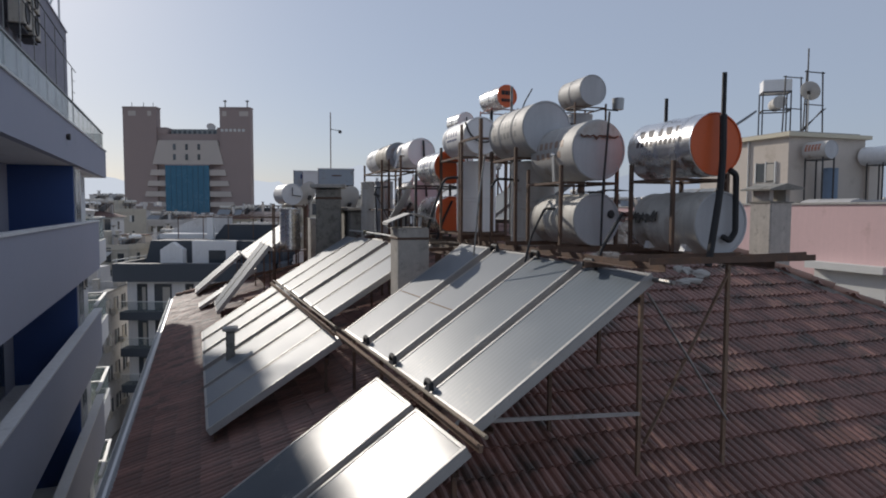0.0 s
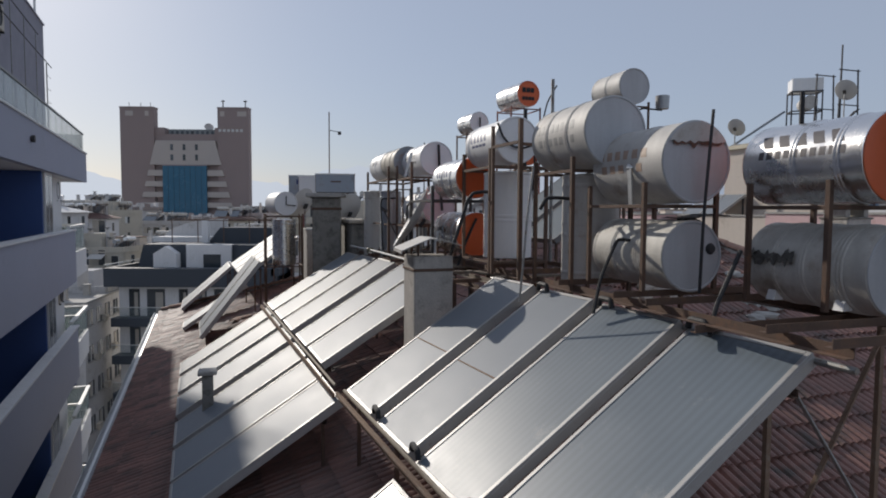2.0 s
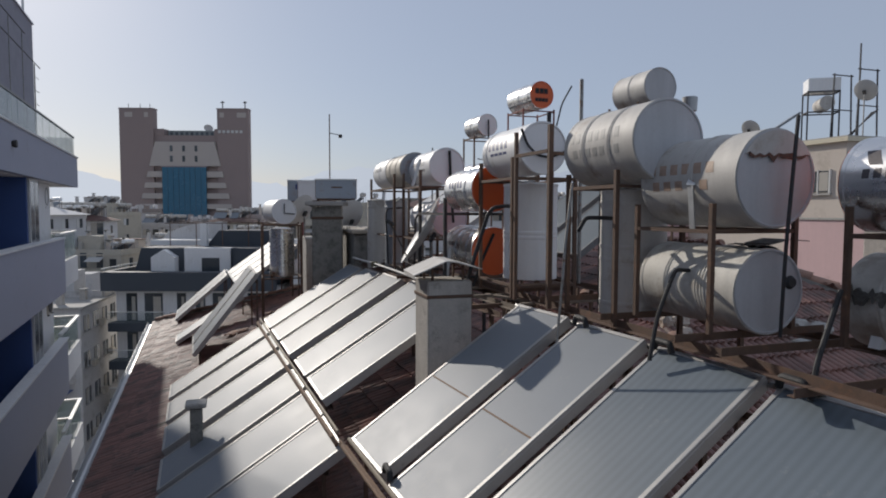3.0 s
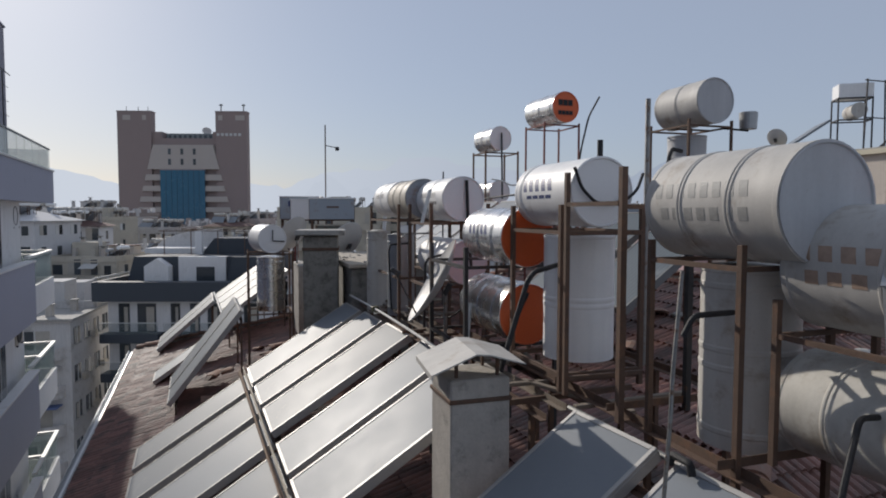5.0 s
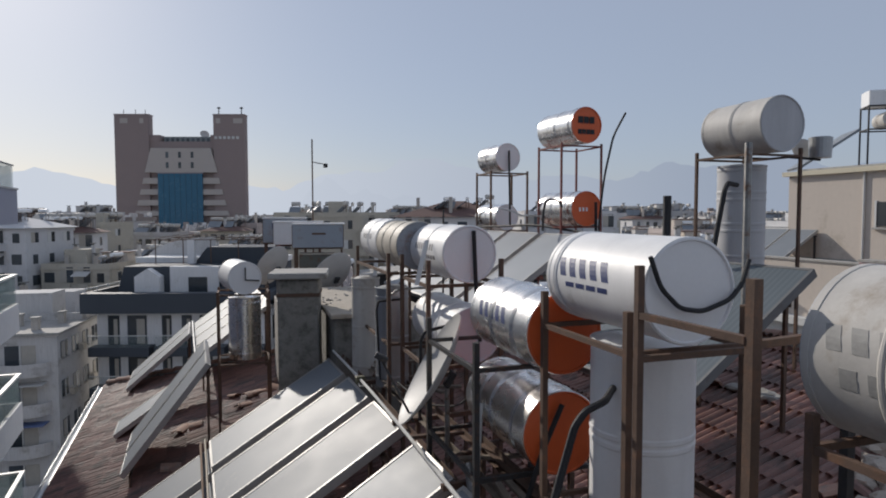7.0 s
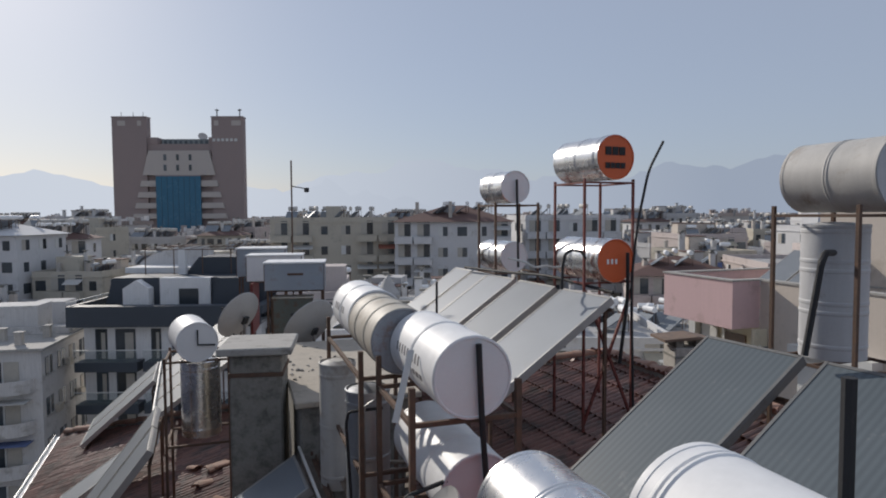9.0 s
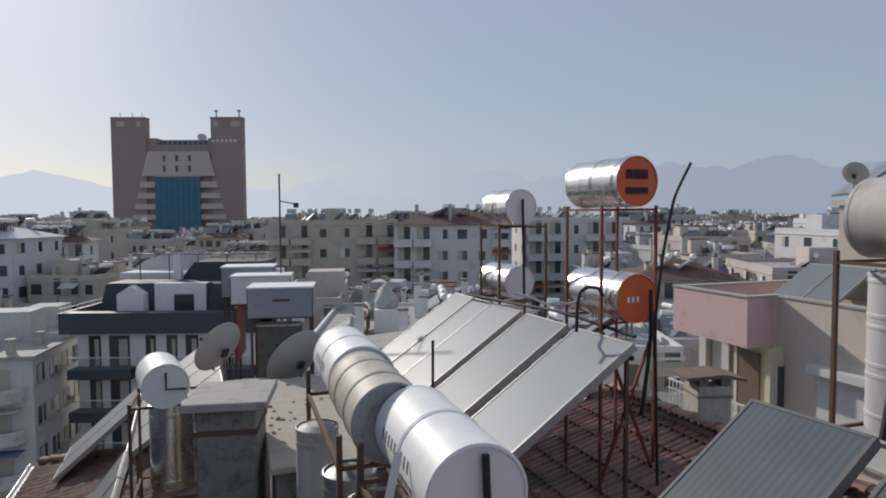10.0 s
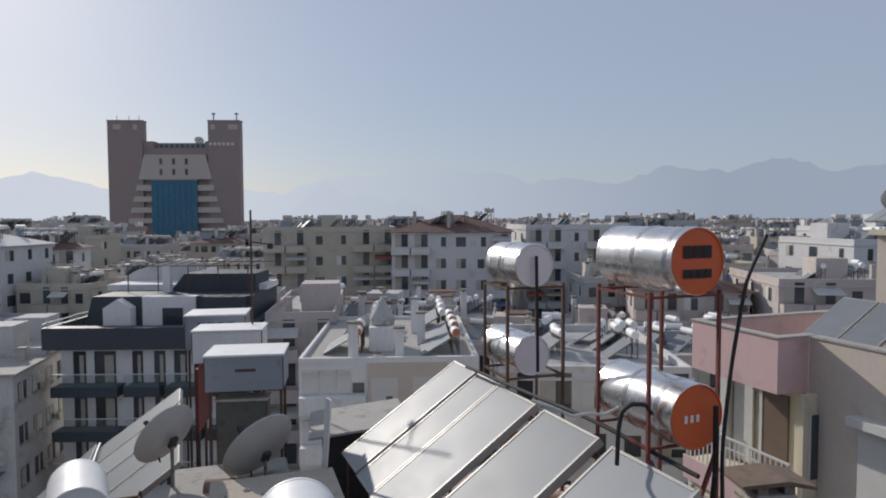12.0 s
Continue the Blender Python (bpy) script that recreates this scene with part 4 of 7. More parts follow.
drum(-0.18, 8.74, 20.4, 21.54, 0.38, "tall grey standing water tank in a rusty stand", M_GALV, (0.1, 0.5, 0.9))
strap = thing("strap", "loose white strap hanging from a tank", "strap", -0.31, 7.22, 21.72, 0)
part("band", beam((0, 0, 0), (0.17, 0.23, 0.4), 0.045, 0.006), M_PVC, strap)
# the grey pair beside the ridge
t6 = tank(3.61, 6.92, 23.318, 0.6, 0.88, "old grey water tank on a high rusty stand", M_GREY, M_GREYCAP, (0.5,))
drum(3.69, 7.56, 21.77, 22.92, 0.52, "bluish grey standing water tank with rolled rings on a stand", M_GREYCAP, (0.1, 0.35, 0.42, 0.66, 0.73, 0.95))
stand("tank_stand", "tall rusty stand under an old grey tank", 3.27, 3.96, 7.01, 7.81, (21.77, 23.01), 23.08, M_RUST, mid=True, w=0.03)
pot = thing("feed_tank", "small pale metal feed tank on an arm", "tank", 4.24, 7.01, 22.98, 0)
part("bucket", lathe([(0, 0), (0.11, 0.0), (0.12, 0.22), (0.1, 0.23), (0, 0.2)], 20, "Z"), M_GALV, pot)
hose("arm holding the feed tank", [(3.89, 7.11, 22.99), (4.24, 7.01, 22.96)], 0.015)
hose("black insulated pipe beside the standing tank", [(2.99, 7.21, 21.9), (3.14, 7.21, 22.63), (3.2, 7.23, 22.7), (3.44, 7.36, 22.69)], 0.028)
hose("tall thin grey pole beside the tanks", [(0.75, 4.4, 20.6), (0.75, 4.4, 22.75)], 0.02, M_PIPE)
# the orange capped pair and the small pair at the back
t16 = tank(3.16, 10.09, 23.705, 0.55, 0.97, "polished steel water tank with an orange lettered cap", M_CHROME, M_ORANGE, (0.1, 0.5), rz=4)
for zz, n, hh in ((0.30, 3, 0.1), (0.14, 4, 0.07)):
    for k in range(n):
        part("lettering", box(-0.15 + 0.3 * k / n, -0.15 + 0.3 * k / n + 0.26 / n, -0.006, -0.001, zz, zz + hh), M_BLACK, t16)
t17 = tank(3.165, 10.08, 22.45, 0.54, 0.99, "polished steel water tank with an orange cap, lower tier", M_CHROME, M_ORANGE, (0.2, 0.6), rz=4)
for k in range(3):
    part("lettering", box(-0.13 + 0.06 * k, -0.1 + 0.06 * k, -0.006, -0.001, 0.23, 0.29), M_WHITE, t17)
stand("tank_stand", "tall red oxide steel stand of two tiers", 2.83, 3.52, 10.25, 11.0, (22.18, 23.42), 23.45, M_REDIRON, rz=0, braces=True, w=0.028)
hose("long curved black pipe rising past the orange caps", [(3.28, 9.85, roof_z(3.28, 9.85)), (3.3, 9.95, 22.2), (3.38, 9.95, 22.9), (3.58, 10.02, 23.55), (3.81, 10.05, 23.91)], 0.016)
hose("black pipe in front of the orange cap", [(3.28, 10.0, 22.55), (3.28, 9.99, 22.0), (3.18, 10.0, 21.2)], 0.022)
t18 = tank(3.15, 12.95, 23.47, 0.54, 0.8, "small white and steel water tank on a high stand", M_CHROME, M_WHITECAP, (0.55,), rz=4)
lettering(t18, 0.27, 0.68, 0.28, 2, 16, 6, M_GREYINK, name="lettering", fill=0.55, slant=0)
t19 = tank(3.22, 13.15, 22.31, 0.52, 0.92, "polished steel water tank with a pale cap low on a stand", M_CHROME, M_WHITECAP, (0.5,), rz=4)
stand("tank_stand", "thin rusty stand of two tiers under small tanks", 2.88, 3.66, 13.15, 13.9, (22.05, 23.19), 23.22, M_RUST, rz=0, w=0.035)
hose("black pipe loop in front of the small caps", [(3.15, 12.9, 23.59), (3.17, 12.9, 22.6), (3.2, 12.95, 22.15)], 0.02)
hose("dark hose along the top of the back collectors", [(2.95, 9.8, 22.1), (2.75, 11.0, 22.2), (2.65, 12.2, 22.15), (2.5, 13.6, 22.12)], 0.02)
hose("black pipe bent over the top of the back collectors", [(2.47, 10.15, 22.12), (2.48, 10.15, 22.4), (2.51, 10.15, 22.54), (2.6, 10.15, 22.59), (2.74, 10.16, 22.57), (2.82, 10.2, 22.48)], 0.018)
hose("pale flexible pipe sagging behind the back collectors", [(2.1, 10.9, 22.46), (2.25, 10.75, 22.42), (2.4, 10.72, 22.34), (2.55, 10.7, 22.36), (2.7, 10.7, 22.33), (2.85, 10.7, 22.38)], 0.014, M_PVC)
hose("black pipe from the white standing tank to the collectors", [(0.06, 4.6, 21.42), (-0.12, 4.4, 21.42), (-0.26, 4.35, 21.4), (-0.32, 4.35, 21.33), (-0.53, 4.3, 20.76), (-0.62, 4.3, 20.45)], 0.02)
hose("thin dark rod standing beside the cream tank", [(0.44, 8.74, 20.5), (0.447, 8.73, 22.43)], 0.011, M_DARKIRON)
# the small tank over a standing cylinder beside the second chimney
t20 = tank(-1.743, 12.38, 21.34, 0.54, 0.8, "small white water tank with an elbow pipe on its cap", M_WHITE, M_WHITECAP, (), rz=12)
part("elbow_pipe", tube([(0, -0.02, 0.44), (0, -0.02, 0.24), (0.22, -0.02, 0.22)], 0.012), M_BLACK, t20)
drum(-1.75, 13.05, 19.9, 20.97, 0.54, "polished standing cylinder in a rusty frame", M_CHROME, (0.1, 0.9))
stand("tank_stand", "thin rusty frame round a standing cylinder", -2.18, -1.36, 12.6, 13.4, (19.9, 21.06), 21.1, M_RUST, w=0.035)

# ---------------------------------------------------------------- chimneys
ch = thing("chimney", "rendered grey chimney with a rusty band and a bent sheet cover", "chimney", -0.84, 4.19, roof_z(-0.9, 3.95) - 0.05)
zc = roof_z(-0.9, 3.95) - 0.05
bm = box(-0.215, 0.215, -0.215, 0.215, 0, 20.72 - zc, 0.012)
part("shaft", bm, M_RENDER, ch)
part("collar", box(-0.226, 0.226, -0.226, 0.226, 20.56 - zc, 20.59 - zc, 0.004), M_RUST, ch)
for a in (-0.15, 0.15):
    for b in (-0.14, 0.14):
        part("bracket", beam((a, b, 20.72 - zc), (a, b, 20.86 - zc), 0.02), M_RUST, ch)
bm = extruded([(-0.34, 20.755 - zc), (-0.34, 20.79 - zc), (-0.04, 20.915 - zc), (0.05, 20.91 - zc), (0.3, 20.84 - zc), (0.3, 20.832 - zc), (0.05, 20.9 - zc), (-0.04, 20.905 - zc), (-0.332, 20.782 - zc), (-0.332, 20.755 - zc)], -0.33, 0.27)
bm.transform(Matrix.Rotation(radians(-6), 4, "Z"))
part("cover", bm, M_GREY, ch, "bent grey sheet cover")
ch2 = thing("chimney", "tall sooty chimney with a flat concrete cap", "chimney", -0.99, 11.13, roof_z(-0.9, 11.0) - 0.05, -10)
zc = roof_z(-0.9, 11.0) - 0.05
part("shaft", box(-0.29, 0.29, -0.34, 0.34, 0, 21.44 - zc, 0.02), M_DARKRENDER, ch2)
part("collar", box(-0.305, 0.305, -0.355, 0.355, 21.2 - zc, 21.25 - zc, 0.006), M_RUST, ch2)
part("cap", box(-0.41, 0.41, -0.44, 0.44, 21.46 - zc, 21.545 - zc, 0.012), M_SLAB, ch2)
for a in (-0.28, 0.28):
    part("pier", box(a - 0.05, a + 0.01, -0.28, 0.28, 21.44 - zc, 21.46 - zc), M_DARKRENDER, ch2)
part("apron", extruded([(-1.0, roof_z(-1.9, 11.0) - zc + 0.03), (-0.3, roof_z(-1.2, 11.0) - zc + 0.22), (-0.3, 0.0), (-1.0, roof_z(-1.9, 11.0) - zc - 0.05)], -0.7, 0.35), M_DARKRENDER, ch2)
ch3 = thing("roof_block", "low concrete roof block with a sandy cracked top", "roof block", 0.0, 12.0, roof_z(0.0, 11.5) - 0.1)
zb = roof_z(0.0, 11.5) - 0.1
part("body", box(-0.6, 0.7, -1.62, 1.6, 0, 20.93 - zb, 0.02), M_DARKRENDER, ch3)
part("top_slab", box(-0.66, 0.76, -1.7, 1.66, 20.93 - zb, 21.0 - zb, 0.012), M_SANDSLAB, ch3, "sandy concrete top")
grit = random.Random(12)
for k in range(26):
    st = thing("rubble_stone", "small grey stone lying on a concrete block", "stone", grit.uniform(-0.6, 0.1), grit.uniform(10.5, 13.4), 21.005, grit.uniform(0, 360), "loose stones")
    bm = bmesh.new()
    bmesh.ops.create_icosphere(bm, subdivisions=1, radius=1)
    for vv in bm.verts:
        vv.co *= 1 + 0.5 * noise.noise(vv.co * 1.7 + Vector((k, 9, 0)))
    g = grit.uniform(0.012, 0.034)
    bm.transform(Matrix.Diagonal((g * 1.4, g, g * 0.8, 1)))
    part("stone", bm, M_RENDER if k % 3 else M_DARKRENDER, st)
rt = thing("ridge_tile", "old brown ridge tile lying beside the satellite dish", "roof tile", -0.5, 14.1, 20.72, 78, "loose tiles")
arc = [(0.12 * math.cos(math.pi * j / 8), 0.12 * math.sin(math.pi * j / 8)) for j in range(9)]
part("shell", extruded(arc + [(x * 0.88, z * 0.88) for x, z in arc[::-1]], -0.24, 0.24), M_RIDGE, rt)
block = thing("roof_block", "low concrete step behind the satellite dishes", "roof block", -0.4, 14.35, roof_z(-0.4, 14.3) - 0.1)
part("body", box(-0.75, 0.7, -0.6, 0.6, 0, 20.72 - roof_z(-0.4, 14.3) + 0.1, 0.02), M_SLAB, block)
vent = thing("roof_vent", "small dark square vent pipe with a cap", "vent", -3.21, 6.5, roof_z(-3.21, 6.4) - 0.03)
hv = 19.02 - roof_z(-3.21, 6.4)
part("duct", box(-0.07, 0.07, -0.07, 0.07, 0, hv, 0.005), M_DARKRENDER, vent)
part("cap", box(-0.12, 0.12, -0.12, 0.12, hv + 0.02, hv + 0.075, 0.012), M_SLAB, vent)
for a in (-0.055, 0.055):
    part("cap_support", box(a - 0.012, a + 0.012, -0.06, 0.06, hv, hv + 0.02), M_DARKRENDER, vent)

# ---------------------------------------------------------------- sheet metal boxes, dishes, antenna
def sheet_box(u, v, z0, z1, w, d, label, mat, rz=0.0, lid=M_WHITE, foot=None):
    t = thing("sheet_metal_tank", label, "tank", u, v, z0, rz, "box tanks")
    h = z1 - z0
    part("body", box(-w / 2, w / 2, -d / 2, d / 2, 0, h - 0.03, 0.008), mat, t)
    part("lid", box(-w / 2 - 0.02, w / 2 + 0.02, -d / 2 - 0.02, d / 2 + 0.02, h - 0.03, h, 0.005), lid, t)
    for x in (-w / 2, w / 2):
        part("corner_strip", box(x - 0.006, x + 0.006, -d / 2 - 0.004, -d / 2 + 0.03, 0.0, h - 0.035), M_RUST, t)
    return t


M_BOX1 = surf("blue grey sheet metal", (0.33, 0.37, 0.42), 0.5, 0.4, var=0.1, scale=2, bump=0.08, dirt=(0.28, 0.22, 0.17), dirt_at=0.66)
b1 = sheet_box(-0.18, 15.37, 21.68, 22.19, 1.05, 0.75, "blue grey sheet metal water box with a rusty patch", M_BOX1, -10)
part("rust_patch", box(-0.12, 0.16, -0.381, -0.377, 0.27, 0.31), M_RUST, b1)
stand("tank_stand", "rusty angle iron stand under a sheet metal box", -0.66, 0.3, 15.12, 15.62, (21.68,), 21.68, M_RUST, rz=-10)
sheet_box(-0.42, 17.33, 21.66, 22.21, 1.12, 0.7, "white sheet metal water box on a stand", M_WHITE, -10)
stand("tank_stand", "rusty angle iron stand under a white box", -0.92, 0.08, 17.08, 17.58, (21.66,), 21.66, M_RUST, rz=-10)
b3 = sheet_box(-0.64, 18.61, 21.66, 22.3, 1.06, 0.8, "white and blue grey sheet metal water box on a stand", M_BOX1, -8)
stand("tank_stand", "rusty angle iron stand under the last box", -1.13, -0.13, 18.36, 18.86, (21.66,), 21.66, M_RUST, rz=-8)
for k in range(4):
    part("lettering", box(-0.3 + 0.17 * k, -0.18 + 0.17 * k, -0.406, -0.401, 0.35, 0.5), M_INK, b3)
sheet_box(-0.25, 15.2, 20.55, 21.56, 0.68, 0.3, "dark green metal cabinet with a pale top", surf("dull green metal", (0.13, 0.14, 0.12), 0.6, 0.2, var=0.2, dirt=(0.14, 0.08, 0.05), dirt_at=0.6), -12, M_CREAM)
stand("tank_stand", "low rusty stand under a metal cabinet", -0.58, 0.08, 15.05, 15.35, (20.55,), 20.55, M_RUST, rz=-12)
red = thing("metal_screen", "dark red sheet metal side panel", "panel", -0.85, 17.4, 20.6, -8)
part("panel", box(-0.02, 0.02, -0.7, 0.5, 0, 1.05), surf("dark red sheet", (0.2, 0.035, 0.03), 0.6, var=0.2), red)


def dish(u, v, z, r, yaw, tilt, label, pole=0.5):
    """A satellite dish on a short pole. yaw: where it looks, degrees from -v; tilt: upwards."""
    zf = roof_z(u, v) if pole is None else z - pole
    t = thing("satellite_dish", label, "satellite dish", u, v, zf, 0, "satellite dishes")
    h = z - zf
    part("pole", tube([(0, 0, 0), (0, 0, h)], 0.022), M_PIPE, t)
    m = Matrix.Translation((0, 0, h)) @ Matrix.Rotation(radians(yaw), 4, "Z") @ Matrix.Rotation(radians(-tilt), 4, "X")
    n = 7
    prof = [(r * k / n, 0.0 - 0.22 * r * (k / n) ** 2) for k in range(n + 1)]
    prof += [(r * 1.01, -0.22 * r - 0.004)] + [(r * k / n, 0.012 - 0.22 * r * (k / n) ** 2) for k in range(n, -1, -1)]
    bm = lathe(prof, 32)
    bm.transform(Matrix.Diagonal((0.92, 1, 1, 1)))
    bm.transform(m @ Matrix.Translation((0, -0.06, 0)))
    bowl = part("reflector", bm, M_DISH, t, smooth=True)
    bm = beam((0, -0.06, -r * 0.9), (0, -r * 1.1, -r * 0.25), 0.018)
    bm.transform(m)
    arm = part("feed_arm", bm, M_DARKIRON, t)
    bm = box(-0.03, 0.03, -r * 1.1 - 0.06, -r * 1.1 + 0.05, -r * 0.28, -r * 0.18, 0.008)
    bm.transform(m)
    part("receiver", bm, M_DARKIRON, arm)
    bm = box(-0.05, 0.05, 0.0, 0.05, -0.07, 0.07, 0.006)
    bm.transform(m)
    part("bracket", bm, M_DARKIRON, bowl)
    return t


dish(-1.12, 14.36, 21.3, 0.43, 222, 28, "round grey satellite dish seen from behind", None)
dish(-0.02, 14.05, 21.1, 0.51, 212, 32, "weathered satellite dish beside a metal cabinet", None)
dish(-0.25, 6.52, 21.03, 0.5, -103, 30, "white satellite dish seen edge on", None)
mast = thing("antenna_mast", "thin antenna mast with a small side arm", "antenna", -0.06, 17.45, roof_z(-0.06, 17.45))
hm = 24.205 - roof_z(-0.06, 17.45)
part("mast", tube([(0, 0, 0), (0, 0, hm)], 0.018), M_RUST, mast)
part("side_arm", tube([(0, 0, hm - 0.55), (0.3, 0, hm - 0.6)], 0.012), M_DARKIRON, mast)
part("camera_head", box(0.27, 0.37, -0.05, 0.05, hm - 0.68, hm - 0.58, 0.015), M_DARKIRON, mast)


ch4 = thing("chimney", "grey chimney up the house wall under a brown stone slab", "chimney", 5.35, 11.5, 18.0, -14)
zc = 18.0
part("shaft", box(-0.24, 0.24, -0.22, 0.22, -zc, 20.98 - zc, 0.015), M_RENDER, ch4)
part("collar", box(-0.25, 0.25, -0.23, 0.23, 20.82 - zc, 20.86 - zc, 0.006), M_DARKRENDER, ch4)
for a in (-0.22, 0.22):
    part("pier", box(a * 0.7 - 0.06, a * 0.7 + 0.06, -0.2, 0.2, 20.98 - zc, 21.09 - zc), M_DARKRENDER, ch4)
bm = extruded([(-0.43, 21.08 - zc), (0.1, 21.11 - zc), (0.42, 21.05 - zc), (0.42, 21.09 - zc), (0.1, 21.16 - zc), (-0.43, 21.12 - zc)], -0.27, 0.27)
part("cap", bm, surf("brown stone slab", (0.2, 0.14, 0.105), 0.85, var=0.25, scale=4, bump=0.4, dirt=(0.11, 0.085, 0.07), dirt_at=0.6), ch4, "brown stone slab cap")

# a low hut on the slope with a pale lid, and a white board leaning on it
hut = thing("roof_hatch", "low dark roof hatch under a pale sheet lid", "hatch", 1.3, 14.85, roof_z(1.3, 14.85) - 0.1, -8)
zh = roof_z(1.3, 14.85) - 0.1
part("body", box(-0.5, 0.55, -0.42, 0.5, 0, 21.12 - zh, 0.01), M_DARKIRON, hut, "dark hatch body")
bm = box(-0.68, 0.66, -0.58, 0.62, 0, 0.035, 0.006)
bm.transform(Matrix.Translation((0, 0, 21.17 - zh)) @ Matrix.Rotation(radians(-6), 4, "Y"))
part("lid", bm, M_SLAB, hut, "pale sheet lid")
for a in (-0.45, 0.5):
    part("lid_support", beam((a, -0.4, 21.1 - zh), (a, -0.4, 21.17 + a * 0.1 - zh), 0.03), M_PIPE, hut)
lean = thing("board", "narrow white board leaning upright beside a hatch", "board", 0.6, 13.9, roof_z(0.6, 13.9), 0)
part("board", beam((0, 0, 0), (0.12, -0.28, 21.86 - roof_z(0.6, 13.9)), 0.11, 0.02), M_WHITE, lean)

# loose and broken tiles between the cylinder and the chimney, and rubble along the ridge
rub = random.Random(31)
for k in range(40):
    u, v = (rub.uniform(-2.9, -0.6), rub.uniform(10.6, 14.6)) if k < 36 else (rub.uniform(2.2, 3.4), rub.uniform(4.6, 8.6))
    ti = thing("broken_tile", "loose broken clay roof tile", "roof tile", u, v, roof_z(u, v) + 0.045, rub.uniform(0, 360), "loose tiles")
    ti.matrix_world = ti.matrix_world @ pose(0, 0, 0, rub.uniform(-14, 14), rub.uniform(-14, 14), 0)
    lw, ll = rub.uniform(0.08, 0.13), rub.uniform(0.1, 0.22)
    arc = [(lw * math.cos(math.pi * j / 5), 0.045 * math.sin(math.pi * j / 5)) for j in range(6)]
    part("shell", extruded(arc + [(x * 0.86, z - 0.013) for x, z in arc[::-1]], -ll, ll), M_RIDGE, ti)

# small plumbing along the tank row
hose("black elbow pipe rising beside the standing tanks", [(-0.35, 8.6, 20.5), (-0.4, 8.55, 21.3), (-0.38, 8.55, 21.4), (-0.1, 8.5, 21.42)], 0.013)
hose("black elbow pipe beside the pinkish cap", [(-0.32, 7.1, 20.5), (-0.32, 7.05, 21.25), (-0.28, 7.05, 21.32), (0.0, 7.1, 21.36)], 0.015)
hose("white plastic pipe down the standing tanks", [(-0.3, 8.3, 20.5), (-0.3, 8.3, 21.5), (-0.2, 8.3, 21.56), (0.1, 8.3, 21.56)], 0.012, M_PIPE)
hose("grey plastic pipe along the rails", [(-0.5, 4.6, 20.48), (-0.52, 6.5, 20.5), (-0.55, 8.4, 20.5), (-0.62, 10.4, 20.48)], 0.016, M_PVC)
hose("thin black cable sagging between stands", [(0.1, 6.7, 20.85), (0.0, 7.0, 20.62), (-0.2, 7.4, 20.55), (-0.3, 8.0, 20.62)], 0.009)
hose("grey pipe leaning on the rails", [(-0.3, 5.75, 20.45), (-0.11, 6.14, 20.9)], 0.026, M_PVC)
vb = thing("valve_box", "small olive valve box with hanging wires on a collector", "valve", -0.56, 8.72, 20.44, 10)
part("box", box(-0.05, 0.05, -0.04, 0.04, 0, 0.09, 0.008), M_OLIVE, vb)
part("wire", tube(bend([(-0.03, -0.04, 0.02), (-0.05, -0.1, 0.0), (-0.02, -0.2, 0.03), (0.03, -0.12, 0.01)]), 0.006), M_PVC, vb)
part("wire", tube(bend([(0.03, -0.04, 0.02), (0.06, -0.12, 0.0), (0.05, -0.25, 0.02)]), 0.006), M_BLACK, vb)
# strips of rubble and mortar along the ridge beside the tanks
for k in range(16):
    u, v = rub.uniform(3.3, 4.4), rub.uniform(4.0, 7.6)
    st = thing("mortar_lump", "grey lump of broken ridge mortar", "mortar", u, v, roof_z(u, v) + 0.02, rub.uniform(0, 360), "mortar lumps")
    bm = bmesh.new()
    bmesh.ops.create_icosphere(bm, subdivisions=2, radius=1)
    for vv in bm.verts:
        vv.co *= 1 + 0.5 * noise.noise(vv.co * 1.7 + Vector((k, 0, 0)))
    bm.transform(Matrix.Diagonal((rub.uniform(0.08, 0.16), rub.uniform(0.08, 0.2), rub.uniform(0.04, 0.08), 1)))
    part("lump", bm, M_SLAB, st)
# the hip past the ridge's near end, bedded in crumbling mortar
for k in range(34):
    f = rub.uniform(0.0, 1.0)
    w = RM @ (to_roof(RIDGE_P - 2.6 * f, APEX_Q - 2.6 * SKEW * f, 0.03) + Vector((rub.uniform(-0.13, 0.13), rub.uniform(-0.13, 0.13), 0)))
    st = tagged(new("mortar_lump", None), "pale lump of crumbling mortar along the hip", "mortar", "mortar lumps")
    st.matrix_world = Matrix.Translation(w) @ pose(0, 0, 0, 0, 0, rub.uniform(0, 360))
    bm = bmesh.new()
    bmesh.ops.create_icosphere(bm, subdivisions=2, radius=1)
    for vv in bm.verts:
        vv.co *= 1 + 0.55 * noise.noise(vv.co * 1.9 + Vector((k, 4, 0)))
    bm.transform(Matrix.Diagonal((rub.uniform(0.06, 0.15), rub.uniform(0.06, 0.17), rub.uniform(0.05, 0.11), 1)))
    part("lump", bm, M_MORTAR, st)
M_PL_CREAM = surf("cream plaster", (0.66, 0.6, 0.46), 0.9, var=0.06, scale=0.6, fine=9, bump=0.15, dirt=(0.5, 0.45, 0.35), dirt_at=0.66)
M_RAILGLASS = surf("greenish rail glass", (0.3, 0.38, 0.37), 0.12, var=0.06, scale=1, bump=0.0, spec=0.7)
M_RAILGLASS.node_tree.nodes["Principled BSDF"].inputs["Alpha"].default_value = 0.4

M_CLEARGLASS = surf("clear rail glass", (0.25, 0.31, 0.31), 0.1, var=0.06, scale=1, bump=0.0, spec=0.6)
M_CLEARGLASS.node_tree.nodes["Principled BSDF"].inputs["Alpha"].default_value = 0.16

